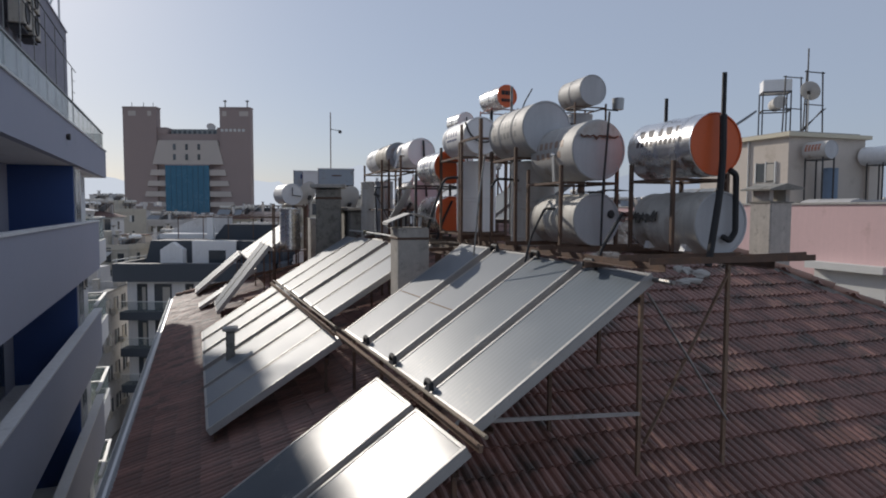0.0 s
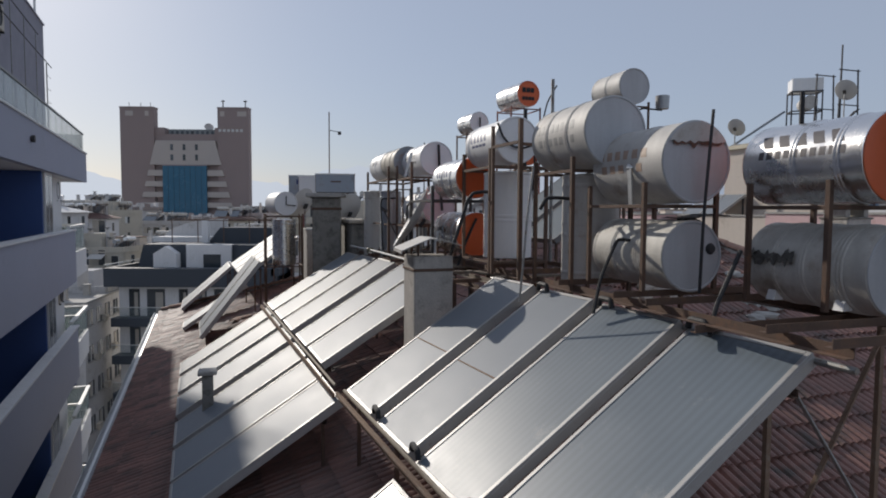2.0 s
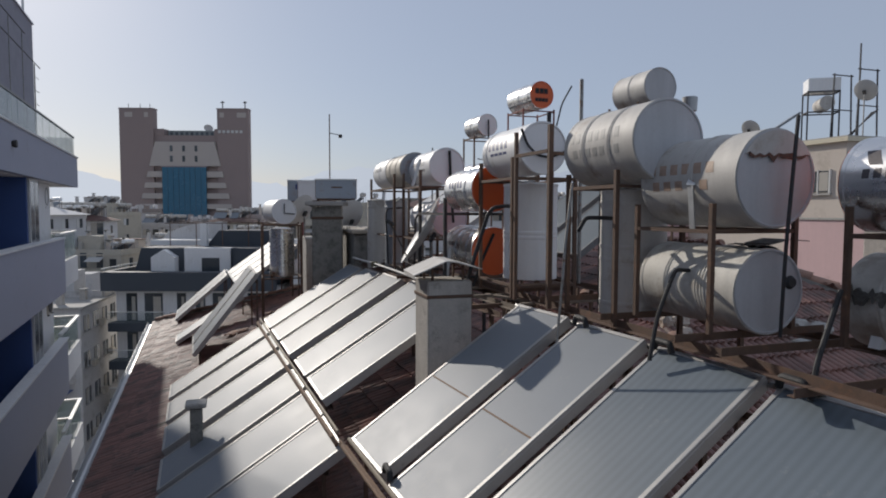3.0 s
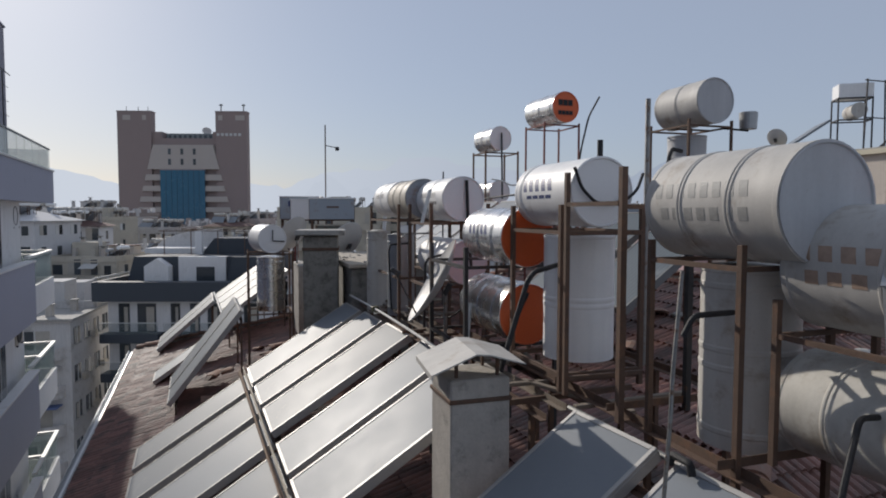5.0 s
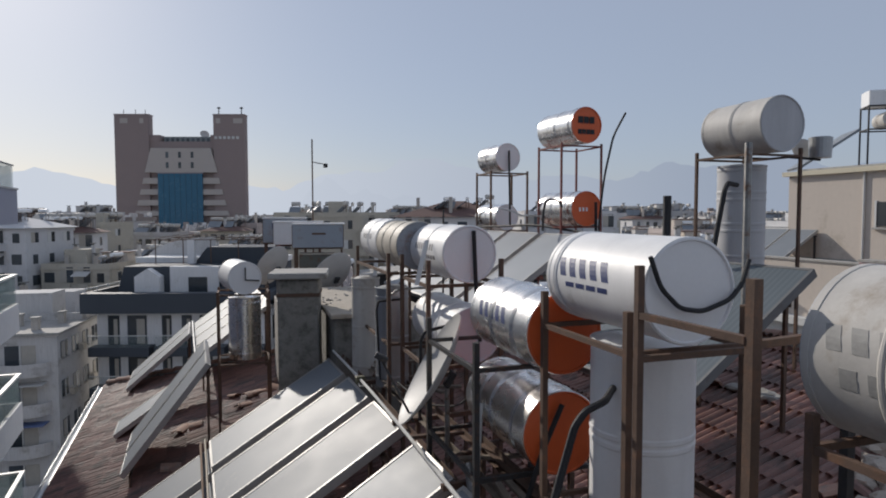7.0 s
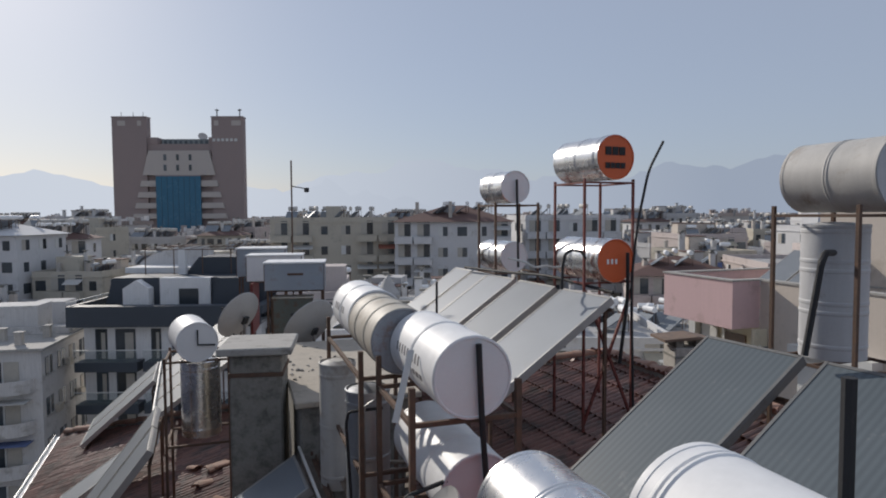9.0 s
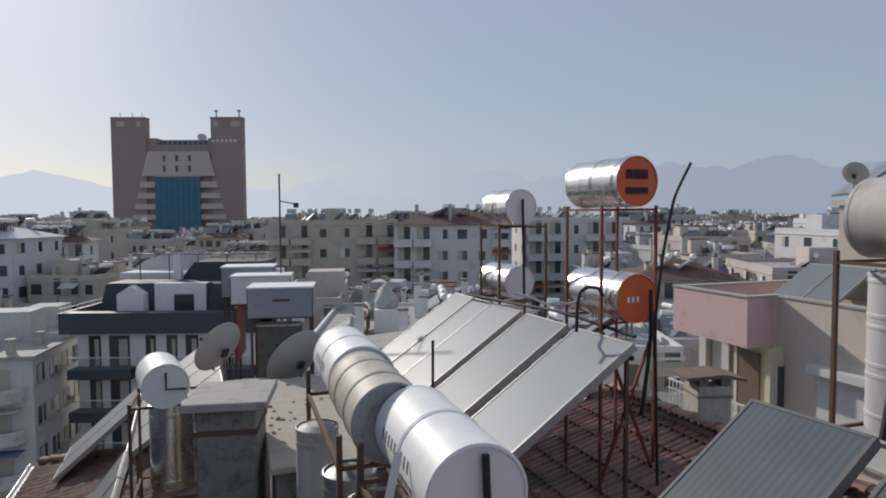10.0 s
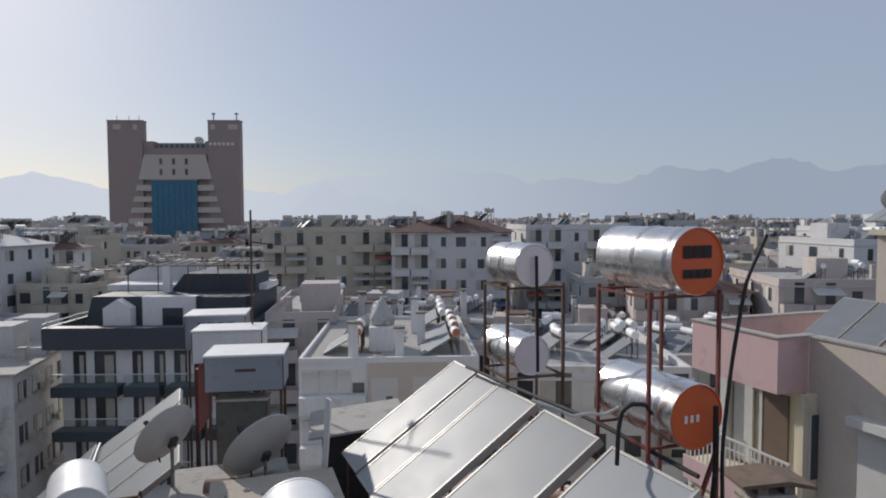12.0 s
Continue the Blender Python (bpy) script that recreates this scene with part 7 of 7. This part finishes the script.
    for z, v1 in ((26.3, 24.3), (26.9, 21.9)):
        part("railing_bar", tube([(-9.3, 8.0, z), (-9.3, v1, z)], 0.016), M_DARKIRON, t)
    part("mast", tube([(-9.3, 23.3, 23.43), (-9.3, 23.3, 26.25)], 0.018), M_DARKIRON, t)
    for z in (24.5, 24.95, 25.4, 25.85):
        part("mast_arm", tube([(-9.3, 23.3, z), (-9.28, 23.9, z)], 0.009), M_DARKIRON, t)
    for v in (23.0, 25.5):                # white steel frame on the penthouse roof
        part("frame_post", box(-10.0, -9.93, v, v + 0.07, 28.4, 31.2), M_FRAME, t)
        part("frame_arm", box(-12, -9.93, v, v + 0.07, 31.2, 31.27), M_FRAME, t)
    part("frame_beam", box(-10.0, -9.93, 12.0, 25.57, 29.9, 29.97), M_FRAME, t)
    part("frame_brace", beam((-9.96, 23.1, 28.4), (-9.96, 25.5, 29.9), 0.06), M_FRAME, t)
    for ob in t.children:                 # the panes let the low sun through
        if ob.name.startswith("glass_pane"):
            ob.visible_shadow = False
    return t


balcony_house()


def air_conditioner(u, v, z, rz):
    t = thing("air_conditioner", "white box air conditioner with a round fan grille", "air conditioner", u, v, z, rz, "air conditioners")
    part("body", box(-0.42, 0.42, -0.16, 0.16, 0.04, 0.62, 0.015), M_CREAM, t)
    bm = lathe([(0.0, 0.0), (0.22, 0.0), (0.25, -0.02), (0.25, 0.01)], 24)
    bm.transform(Matrix.Translation((-0.1, -0.165, 0.33)))
    part("grille", bm, M_DARKIRON, t)
    for x in (-0.3, 0.3):
        part("foot", box(x - 0.03, x + 0.03, -0.18, 0.2, 0.0, 0.04), M_DARKIRON, t)
    return t


ac = air_conditioner(-8.13, 19.63, 21.41, 95)
part("bracket", box(-0.35, 0.35, -0.1, 0.32, -0.05, 0.0), M_DARKIRON, ac)
ac = air_conditioner(-8.06, 19.37, 18.31, 95)
part("bracket", box(-0.35, 0.35, -0.1, 0.32, -0.05, 0.0), M_DARKIRON, ac)
for v in (13.4, 14.5):
    for z in (25.2, 25.87):
        a = air_conditioner(-9.0 + (26.4 - v) * 0.0863, v, z, 95)
        part("bracket", box(-0.35, 0.35, -0.1, 0.2, -0.05, 0.0), M_DARKIRON, a)


# ---------------------------------------------------------------- the beige and pink neighbour
M_BROWNDOOR = surf("brown door", (0.17, 0.125, 0.095), 0.5, var=0.15, scale=4, fine=40, bump=0.1)


def pink_house():
    t = thing("apartment_building", "beige apartment house with a pink parapet and corner balconies", "building", 0, 0, 0)
    uf = 13.2
    part("wall", box(uf, 24, -8, 17.6, 0, 19.5), M_PL_BEIGE, t)
    part("pink_parapet", box(uf - 0.02, uf + 0.25, -8, 13.6, 18.9, 21.15), M_PL_PINK, t, "pink plastered parapet")
    part("parapet", box(uf, uf + 0.25, 13.6, 17.9, 19.5, 21.06), M_PL_BEIGE, t)
    part("coping", box(uf - 0.06, uf + 0.3, -8, 13.6, 21.15, 21.21), M_SLAB, t)
    part("coping", box(uf - 0.04, uf + 0.29, 13.6, 17.86, 21.06, 21.11), M_SLAB, t)
    part("terrace", box(uf + 0.25, 24, -8, 17.6, 19.5, 19.62), M_SHEETROOF, t)
    # penthouse
    part("penthouse", box(15.4, 19.0, 13.45, 17.9, 19.62, 23.58), M_PL_BEIGE, t)
    part("roof_slab", box(15.25, 19.15, 13.3, 18.05, 23.58, 23.72), M_PL_CREAM, t)
    part("roof_step", box(15.6, 18.9, 13.6, 17.8, 23.72, 23.8), M_SLAB, t)
    pw = part("window", box(15.36, 15.42, 14.0, 14.85, 22.02, 22.7), M_WIN, t)
    part("pane", box(15.35, 15.358, 14.03, 14.36, 22.06, 22.66), M_CURTAIN, pw)
    for y0, y1 in ((13.94, 14.0), (14.38, 14.43), (14.85, 14.91)):
        part("window_frame", box(15.34, 15.42, y0, y1, 21.98, 22.74), M_FRAME, pw)
    part("sill", box(15.3, 15.42, 13.9, 14.95, 21.92, 21.98), M_SLAB, pw)
    part("side_pier", box(19.0, 19.7, 13.25, 14.4, 19.62, 23.2), M_PL_BEIGE, t)
    part("pier_cap", box(18.95, 19.8, 13.15, 14.5, 23.2, 23.3), M_SLAB, t)
    part("downpipe", tube([(15.36, 15.25, 20.4), (15.36, 15.25, 23.6)], 0.035), M_PVC, t)
    part("stain_band", box(15.38, 15.41, 15.4, 17.88, 20.95, 21.0), M_SLAB, t)
    for x0, x1 in ((13.9, 16.2), (16.4, 18.8)):
        ring = [(x0 + (x1 - x0) * k / 8, 20.6 + 0.75 * math.sin(math.pi * k / 8)) for k in range(9)]
        part("sheet_roof", extruded(ring, 10.4, 12.2), M_SHEETROOF, t, "curved grey sheet roof")
    # far wing with the pink corner balcony
    part("far_wing", box(uf + 0.5, 24, 18.4, 21.2, 0, 19.6), M_PL_CREAM, t)
    part("wing_terrace", box(uf + 0.25, 24, 18.4, 21.2, 19.62, 19.7), M_SHEETROOF, t)
    part("pink_balcony", box(12.22, 12.42, 17.92, 20.95, 19.7, 21.08), M_PL_PINK, t, "pink plastered corner balcony")
    part("pink_balcony", box(12.42, uf, 17.92, 18.12, 19.7, 21.08), M_PL_PINK, t)
    part("pink_balcony", box(12.42, 17.5, 20.75, 20.95, 19.7, 21.08), M_PL_PINK, t)
    part("balcony_slab", box(12.42, uf + 0.3, 18.12, 20.75, 19.7, 19.85), M_PL_BEIGE, t)
    part("coping", box(12.18, 12.46, 17.88, 20.99, 21.08, 21.12), M_SLAB, t)
    part("coping", box(12.46, uf + 0.2, 17.88, 18.16, 21.08, 21.12), M_SLAB, t)
    part("coping", box(12.46, 17.5, 20.71, 20.99, 21.08, 21.12), M_SLAB, t)
    for z in (16.9, 13.7):
        part("balcony_slab", box(12.3, uf + 0.5, 17.6, 21.3, z - 0.16, z), M_PL_CREAM, t)
        part("slab_front", box(12.24, 12.3, 17.6, 21.3, z - 0.55, z + 0.12), M_PL_PINK, t, "faded pink balcony front")
        hr = part("handrail", box(12.3, 12.36, 17.6, 21.3, z + 1.12, z + 1.17), M_FRAME, t)
        part("mid_rail", box(12.31, 12.35, 17.6, 21.3, z + 0.85, z + 0.88), M_FRAME, hr)
        for k in range(22):
            part("baluster", box(12.315, 12.345, 17.65 + 0.17 * k, 17.68 + 0.17 * k, z + 0.12, z + 1.12), M_FRAME, hr)
        part("end_rail", box(12.36, uf + 0.5, 21.24, 21.3, z + 1.12, z + 1.17), M_FRAME, hr)
        part("end_rail", box(12.36, uf + 0.5, 21.24, 21.3, z + 0.6, z + 0.63), M_FRAME, hr)
        dr = part("balcony_door", box(uf + 0.44, uf + 0.5, 18.9, 19.75, z, z + 2.35), M_BROWNDOOR, t)
        part("door_frame", box(uf + 0.42, uf + 0.5, 19.75, 19.85, z, z + 2.45), M_FRAME, dr)
        part("curtain", box(uf + 0.38, uf + 0.44, 20.05, 20.75, z + 0.1, z + 2.45), M_PVC, t)
        part("pillar", box(uf + 0.2, uf + 0.5, 20.85, 21.15, z, z + 2.8), M_FRAME, t)
        part("fin_wall", box(12.75, uf + 0.5, 17.62, 17.75, z, z + 2.8), M_PL_CREAM, t)
        wn2 = part("fin_window", box(12.95, 13.2, 17.58, 17.63, z + 0.7, z + 2.3), M_WIN, t)
        part("window_frame", box(12.9, 12.95, 17.57, 17.63, z + 0.65, z + 2.35), M_FRAME, wn2)
    sw = part("lower_window", box(12.3, 12.36, 19.7, 21.0, 14.3, 16.1), M_CURTAIN, t, "curtained window in a white frame")
    for y0, y1 in ((19.62, 19.7), (21.0, 21.08)):
        part("window_frame", box(12.28, 12.38, y0, y1, 14.25, 16.2), M_FRAME, sw)
    part("wing_front", box(12.36, 13.7, 17.75, 21.2, 13.9, 16.3), M_PL_CREAM, t)
    for v in (-2.0, 3.0, 8.0, 14.3):
        for z in (17.4, 14.3):
            sh = part("shutter", box(uf - 0.07, uf, v, v + 2.2, z, z + 1.9), M_FRAME, t, "white roller shutter")
            part("shutter_box", box(uf - 0.35, uf, v - 0.1, v + 2.3, z + 1.9, z + 2.1), M_FRAME, sh)
            part("sill", box(uf - 0.14, uf, v - 0.1, v + 2.3, z - 0.08, z), M_SLAB, sh)
    return t


pink_house()


def roof_heater(u, v, z, rz):
    t = thing("solar_heater", "solar heater with a white box tank over tilted collectors", "solar heater", u, v, z, rz)
    for k in range(2):
        bm = box(0, 2.1, 0, 0.85, 0, 0.08)
        bm.transform(Matrix.Translation((-1.9, 0.1 + k * 0.9, 0.08)) @ Matrix.Rotation(radians(-35), 4, "Y"))
        part("collector", bm, M_GLASS, t)
    for a in (0, 1.05):
        for b in (0, 0.75):
            part("post", beam((a, b, 0), (a, b, 2.08), 0.045), M_DARKIRON, t)
    for zz in (1.3, 2.05):
        for a in (0, 1.05):
            part("rail", beam((a, 0, zz), (a, 0.75, zz), 0.045), M_DARKIRON, t)
        for b in (0, 0.75):
            part("rail", beam((0, b, zz), (1.05, b, zz), 0.045), M_DARKIRON, t)
    bm = lathe([(0, 0), (0.26, 0), (0.26, 0.95), (0, 0.95)], 28)
    bm.transform(Matrix.Translation((0.62, -0.1, 1.62)))
    part("tank", bm, M_GREY, t, smooth=True)
    part("box_tank", box(0, 1.08, 0, 0.75, 2.06, 2.56, 0.02), M_WHITE, t)
    for k in range(4):
        part("brace", beam((1.05 + 0.1 * k, 0.2 + 0.2 * k, 0.05), (2.4, 0.3 + 0.2 * k, 1.35), 0.035), M_DARKIRON, t)
    return t


roof_heater(17.67, 17.0, 23.8, -34)
for v0 in (16.7, 17.75):
    collector(13.75, v0, 20.8, 0.98, 1.9, 32, M_GLASS, label="dull solar collector behind a parapet on a terrace")
fr = thing("collector_rack", "steel rack carrying terrace collectors", "frame", 13.7, 16.6, 19.62, 0, "collector racks")
for a, zz in ((0.12, 1.2), (1.5, 2.05)):
    part("rail", beam((a, 0.05, zz), (a, 2.2, zz), 0.05), M_DARKIRON, fr)
    for b in (0.1, 2.1):
        part("leg", beam((a, b, 0.0), (a, b, zz), 0.05), M_DARKIRON, fr)
# the plain beige house behind the balcony wing
flats(25, 41, 12, 12, 14.8, 12, M_PL_BEIGE, "plain beige house behind a balcony wing", floors=5, front_cols=3, side_cols=3, heaters=9, balcony=False)
ant = thing("roof_frame", "thin steel antenna frame on a roof slab", "frame", 18.4, 15.2, 23.8)
for a in (-0.5, 0.5):
    for b in (0, 1.0):
        part("post", beam((a, b, 0), (a * 0.8, b, 2.6), 0.04), M_DARKIRON, ant)
for zz in (0.1, 1.3, 2.55):
    part("rail", beam((-0.5, 0, zz), (0.5, 0, zz), 0.035), M_DARKIRON, ant)
    part("rail", beam((-0.5, 1, zz), (0.5, 1, zz), 0.035), M_DARKIRON, ant)
part("mast", beam((0.2, 0.5, 0), (0.2, 0.5, 3.6), 0.04), M_DARKIRON, ant)
dish(17.48, 14.6, 25.42, 0.38, 112, 32, "white satellite dish on a roof mast", 1.62)
dish(15.55, 17.6, 24.4, 0.36, 112, 32, "white satellite dish at the edge of a roof slab", 0.6)
neigh_ch = thing("chimney", "brown rendered chimney with a dark sheet cowl", "chimney", 6.38, 5.2, roof_z(6.38, 5.2) - 0.3)
zc = roof_z(6.38, 5.2) - 0.3
part("shaft", box(-0.25, 0.25, -0.25, 0.25, 0, 21.12 - zc, 0.02), M_RENDER, neigh_ch)
part("collar", box(-0.265, 0.265, -0.265, 0.265, 21.1 - zc, 21.13 - zc, 0.005), M_DARKRENDER, neigh_ch)
for a in (-0.19, 0.19):
    part("pier", box(a - 0.05, a + 0.05, -0.2, 0.2, 21.13 - zc, 21.36 - zc, 0.01), M_RENDER, neigh_ch)
part("cowl", extruded([(-0.38, 21.36 - zc), (0, 21.46 - zc), (0.4, 21.39 - zc), (0.4, 21.35 - zc), (-0.38, 21.33 - zc)], -0.36, 0.36), M_DARKRENDER, neigh_ch)
mt = tank(16.1, 12.35, 23.05, 0.62, 0.9, "grey water tank with a faded red mark beside the penthouse", M_GREY, M_GREYCAP, ())
lettering(mt, 0.31, 0.8, 0.15, -5, 40, 5, M_FADED, fill=0.7)
stand("tank_stand", "thin stand beside the penthouse", 15.85, 16.35, 12.45, 13.15, (22.74,), 22.8, M_DARKIRON, foot=19.62)
drum(16.6, 12.8, 19.62, 22.45, 0.5, "blue standing cylinder beside the penthouse", M_BLUEDRUM, (0.3, 0.6))
mt2 = tank(18.8, 12.2, 22.95, 0.66, 1.1, "white water tank beside a rendered pier", M_WHITE, M_WHITECAP, (0.5,))
stand("tank_stand", "thin dark stand on the terrace", 18.5, 19.1, 12.35, 12.95, (22.62,), 22.68, M_DARKIRON, foot=19.62)

# ---------------------------------------------------------------- roof tiles, last
def tile_shape(w=0.215, l=0.40):
    """One clay tile: two rolls across, tail raised, with a thick lower edge."""
    xs = [0, 0.1, 0.22, 0.34, 0.44, 0.52, 0.62, 0.74, 0.86, 1.0]
    zs = [0.0, 0.03, 0.04, 0.03, 0.0, 0.0, 0.03, 0.04, 0.03, 0.0]
    verts, faces = [], []
    for y, lift in ((0.0, 0.028), (l, 0.0)):
        for x, z in zip(xs, zs):
            verts.append((x * w, y, z + lift))
    n = len(xs)
    for x, z in zip(xs, zs):
        verts.append((x * w, 0.006, z + 0.028 - 0.028))
    for i in range(n - 1):
        faces.append((i, i + 1, n + i + 1, n + i))
        faces.append((2 * n + i, 2 * n + i + 1, i + 1, i))
    return verts, faces


TV, TF = tile_shape()
tile_me = bpy.data.meshes.new("roof_tile")
tile_me.from_pydata(TV, [], TF)
tile_me.materials.append(M_TILE)
ca, sa = 1 / math.sqrt(1 + SLOPE**2), SLOPE / math.sqrt(1 + SLOPE**2)
left_turn = Matrix(((0, ca, -sa, 0), (-1, 0, 0, 0), (0, sa, ca, 0), (0, 0, 0, 1)))
cn, sn = 1 / math.sqrt(1 + NEAR_SLOPE**2), NEAR_SLOPE / math.sqrt(1 + NEAR_SLOPE**2)
near_turn = Matrix(((1, 0, 0, 0), (0, cn, -sn, 0), (0, sn, cn, 0), (0, 0, 0, 1)))
trng = random.Random(23)
base_v = np.array([(*v, 1.0) for v in TV])
joined_v, joined_f, count = [], [], 0
STEP, WIDE = 0.335, 0.205
spots = []
k = 0
while -4.52 + k * STEP * ca < RIDGE_P - 0.1:
    p = -4.52 + k * STEP * ca
    q = NEAR_Q + max(0.0, (p + 4.5) * SKEW) + 0.1
    while q < FAR_Q - max(0.0, p + 4.5) - 0.1:
        spots.append((p, q + WIDE, left_turn, -4.6 < p < -1.6 and -2.6 < q < 1.2))
        q += WIDE
    k += 1
k = 0
while NEAR_Q - 0.01 + k * STEP * cn < APEX_Q:
    q = NEAR_Q - 0.01 + k * STEP * cn
    p = (q - NEAR_Q) / SKEW - 4.5 + 0.05
    while p < RP - (q - NEAR_Q) / SKEW / RK - 0.25:
        spots.append((p, q, near_turn, 0.0 < p < 3.0 and -4.6 < q < -3.3))
        p += WIDE
    k += 1
cr, sr = 1 / math.sqrt(1 + RIGHT_SLOPE**2), RIGHT_SLOPE / math.sqrt(1 + RIGHT_SLOPE**2)
right_turn = Matrix(((0, -cr, sr, 0), (1, 0, 0, 0), (0, sr, cr, 0), (0, 0, 0, 1)))
far_turn = Matrix(((-1, 0, 0, 0), (0, -ca, sa, 0), (0, sa, ca, 0), (0, 0, 0, 1)))
k = 0
while RP + 0.02 - k * STEP * cr > RIDGE_P + 0.1:
    p = RP + 0.02 - k * STEP * cr
    q = NEAR_Q + max(0.0, (RP - p) * RK * SKEW) + 0.1
    while q < (FAR_Q - (RP - p) * RK if p < NOTCH_P + 0.1 else NOTCH_Q) - 0.25:
        spots.append((p, q, right_turn, False))
        q += WIDE
    k += 1
k = 0
while FAR_Q + 0.02 - k * STEP * ca > FAR_Q - RIDGE_P - 4.4:
    q = FAR_Q + 0.02 - k * STEP * ca
    p = -4.5 + max(0.0, FAR_Q - q) + 0.1
    while p < min(NOTCH_P, RP - (FAR_Q - q) / RK) - 0.25:
        spots.append((p + WIDE, q, far_turn, False))
        p += WIDE
    k += 1
for p, q, turn, single in spots:
    m = Matrix.Translation((p, q, roof_pq(p, q) - 0.03)) @ turn @ pose(0, 0, trng.uniform(0, 0.01), trng.uniform(-0.9, 0.9), trng.uniform(-1.5, 1.5), trng.uniform(-1.6, 1.6))
    if single and count < 300:
        ob = new("roof_tile", tile_me)
        ob.parent = roof
        ob.matrix_local = m
        count += 1
    else:
        o = len(joined_v) * len(TV)
        joined_v.append(base_v @ np.array(m).T)
        joined_f += [tuple(o + i for i in f) for f in TF]
me = bpy.data.meshes.new("roof_tiles")
me.from_pydata(np.concatenate(joined_v)[:, :3].tolist(), [], joined_f)
me.materials.append(M_TILES)
rest = new("roof_tiles", me)
rest.parent = roof
tagged(rest, kind="stuff")


def cap_line(a, b):
    """Half round ridge tiles from a to b, bedded in mortar."""
    a, b = Vector(a), Vector(b)
    n = max(1, int((b - a).length / 0.36))
    bm = bmesh.new()
    seg = 8
    for j in range(2):
        r = 0.115 if j == 0 else 0.1
        ring = [bm.verts.new((r * math.cos(math.pi * i / seg), 0.42 * j, r * 0.8 * math.sin(math.pi * i / seg) + 0.02 * (1 - j))) for i in range(seg + 1)]
        if j:
            for i in range(seg):
                bm.faces.new((first[i], first[i + 1], ring[i + 1], ring[i]))
            bm.faces.new(first[::-1])
        first = ring
    bm.normal_update()
    me = bpy.data.meshes.new("ridge_tile")
    bmesh.ops.recalc_face_normals(bm, faces=bm.faces[:])
    bm.to_mesh(me)
    bm.free()
    me.materials.append(M_RIDGE)
    d = (b - a).normalized()
    turn = d.to_track_quat("Y", "Z").to_matrix().to_4x4()
    for i in range(n):
        ob = new("ridge_tile", me)
        ob.parent = roof
        ob.matrix_local = Matrix.Translation(a + d * (i * 0.36)) @ turn @ pose(0, 0, trng.uniform(-0.005, 0.012), trng.uniform(-2, 2), trng.uniform(-4, 4), trng.uniform(-3, 3))
    part("mortar", beam(a - Vector((0, 0, 0.02)), b - Vector((0, 0, 0.02)), 0.2, 0.06), M_SLAB, roof)


apex = to_roof(RIDGE_P, APEX_Q)
cap_line(to_roof(-4.4, NEAR_Q + 0.1 * SKEW, 0.03), to_roof(RIDGE_P - 2.6, APEX_Q - 2.6 * SKEW, 0.03))
far_apex = to_roof(RIDGE_P, FAR_Q - RIDGE_P - 4.5)
cap_line(apex + Vector((0, 0, 0.03)), far_apex + Vector((0, 0, 0.03)))
cap_line(to_roof(-4.4, FAR_Q - 0.1, 0.03), far_apex + Vector((0, 0, 0.03)))
cap_line(to_roof(NOTCH_P, FAR_Q - (RP - NOTCH_P) * RK, 0.03), far_apex + Vector((0, 0, 0.03)))
cap_line(to_roof(RP - 0.1 / RK, NEAR_Q + 0.1 * SKEW, 0.03), apex + Vector((0, 0, 0.03)))
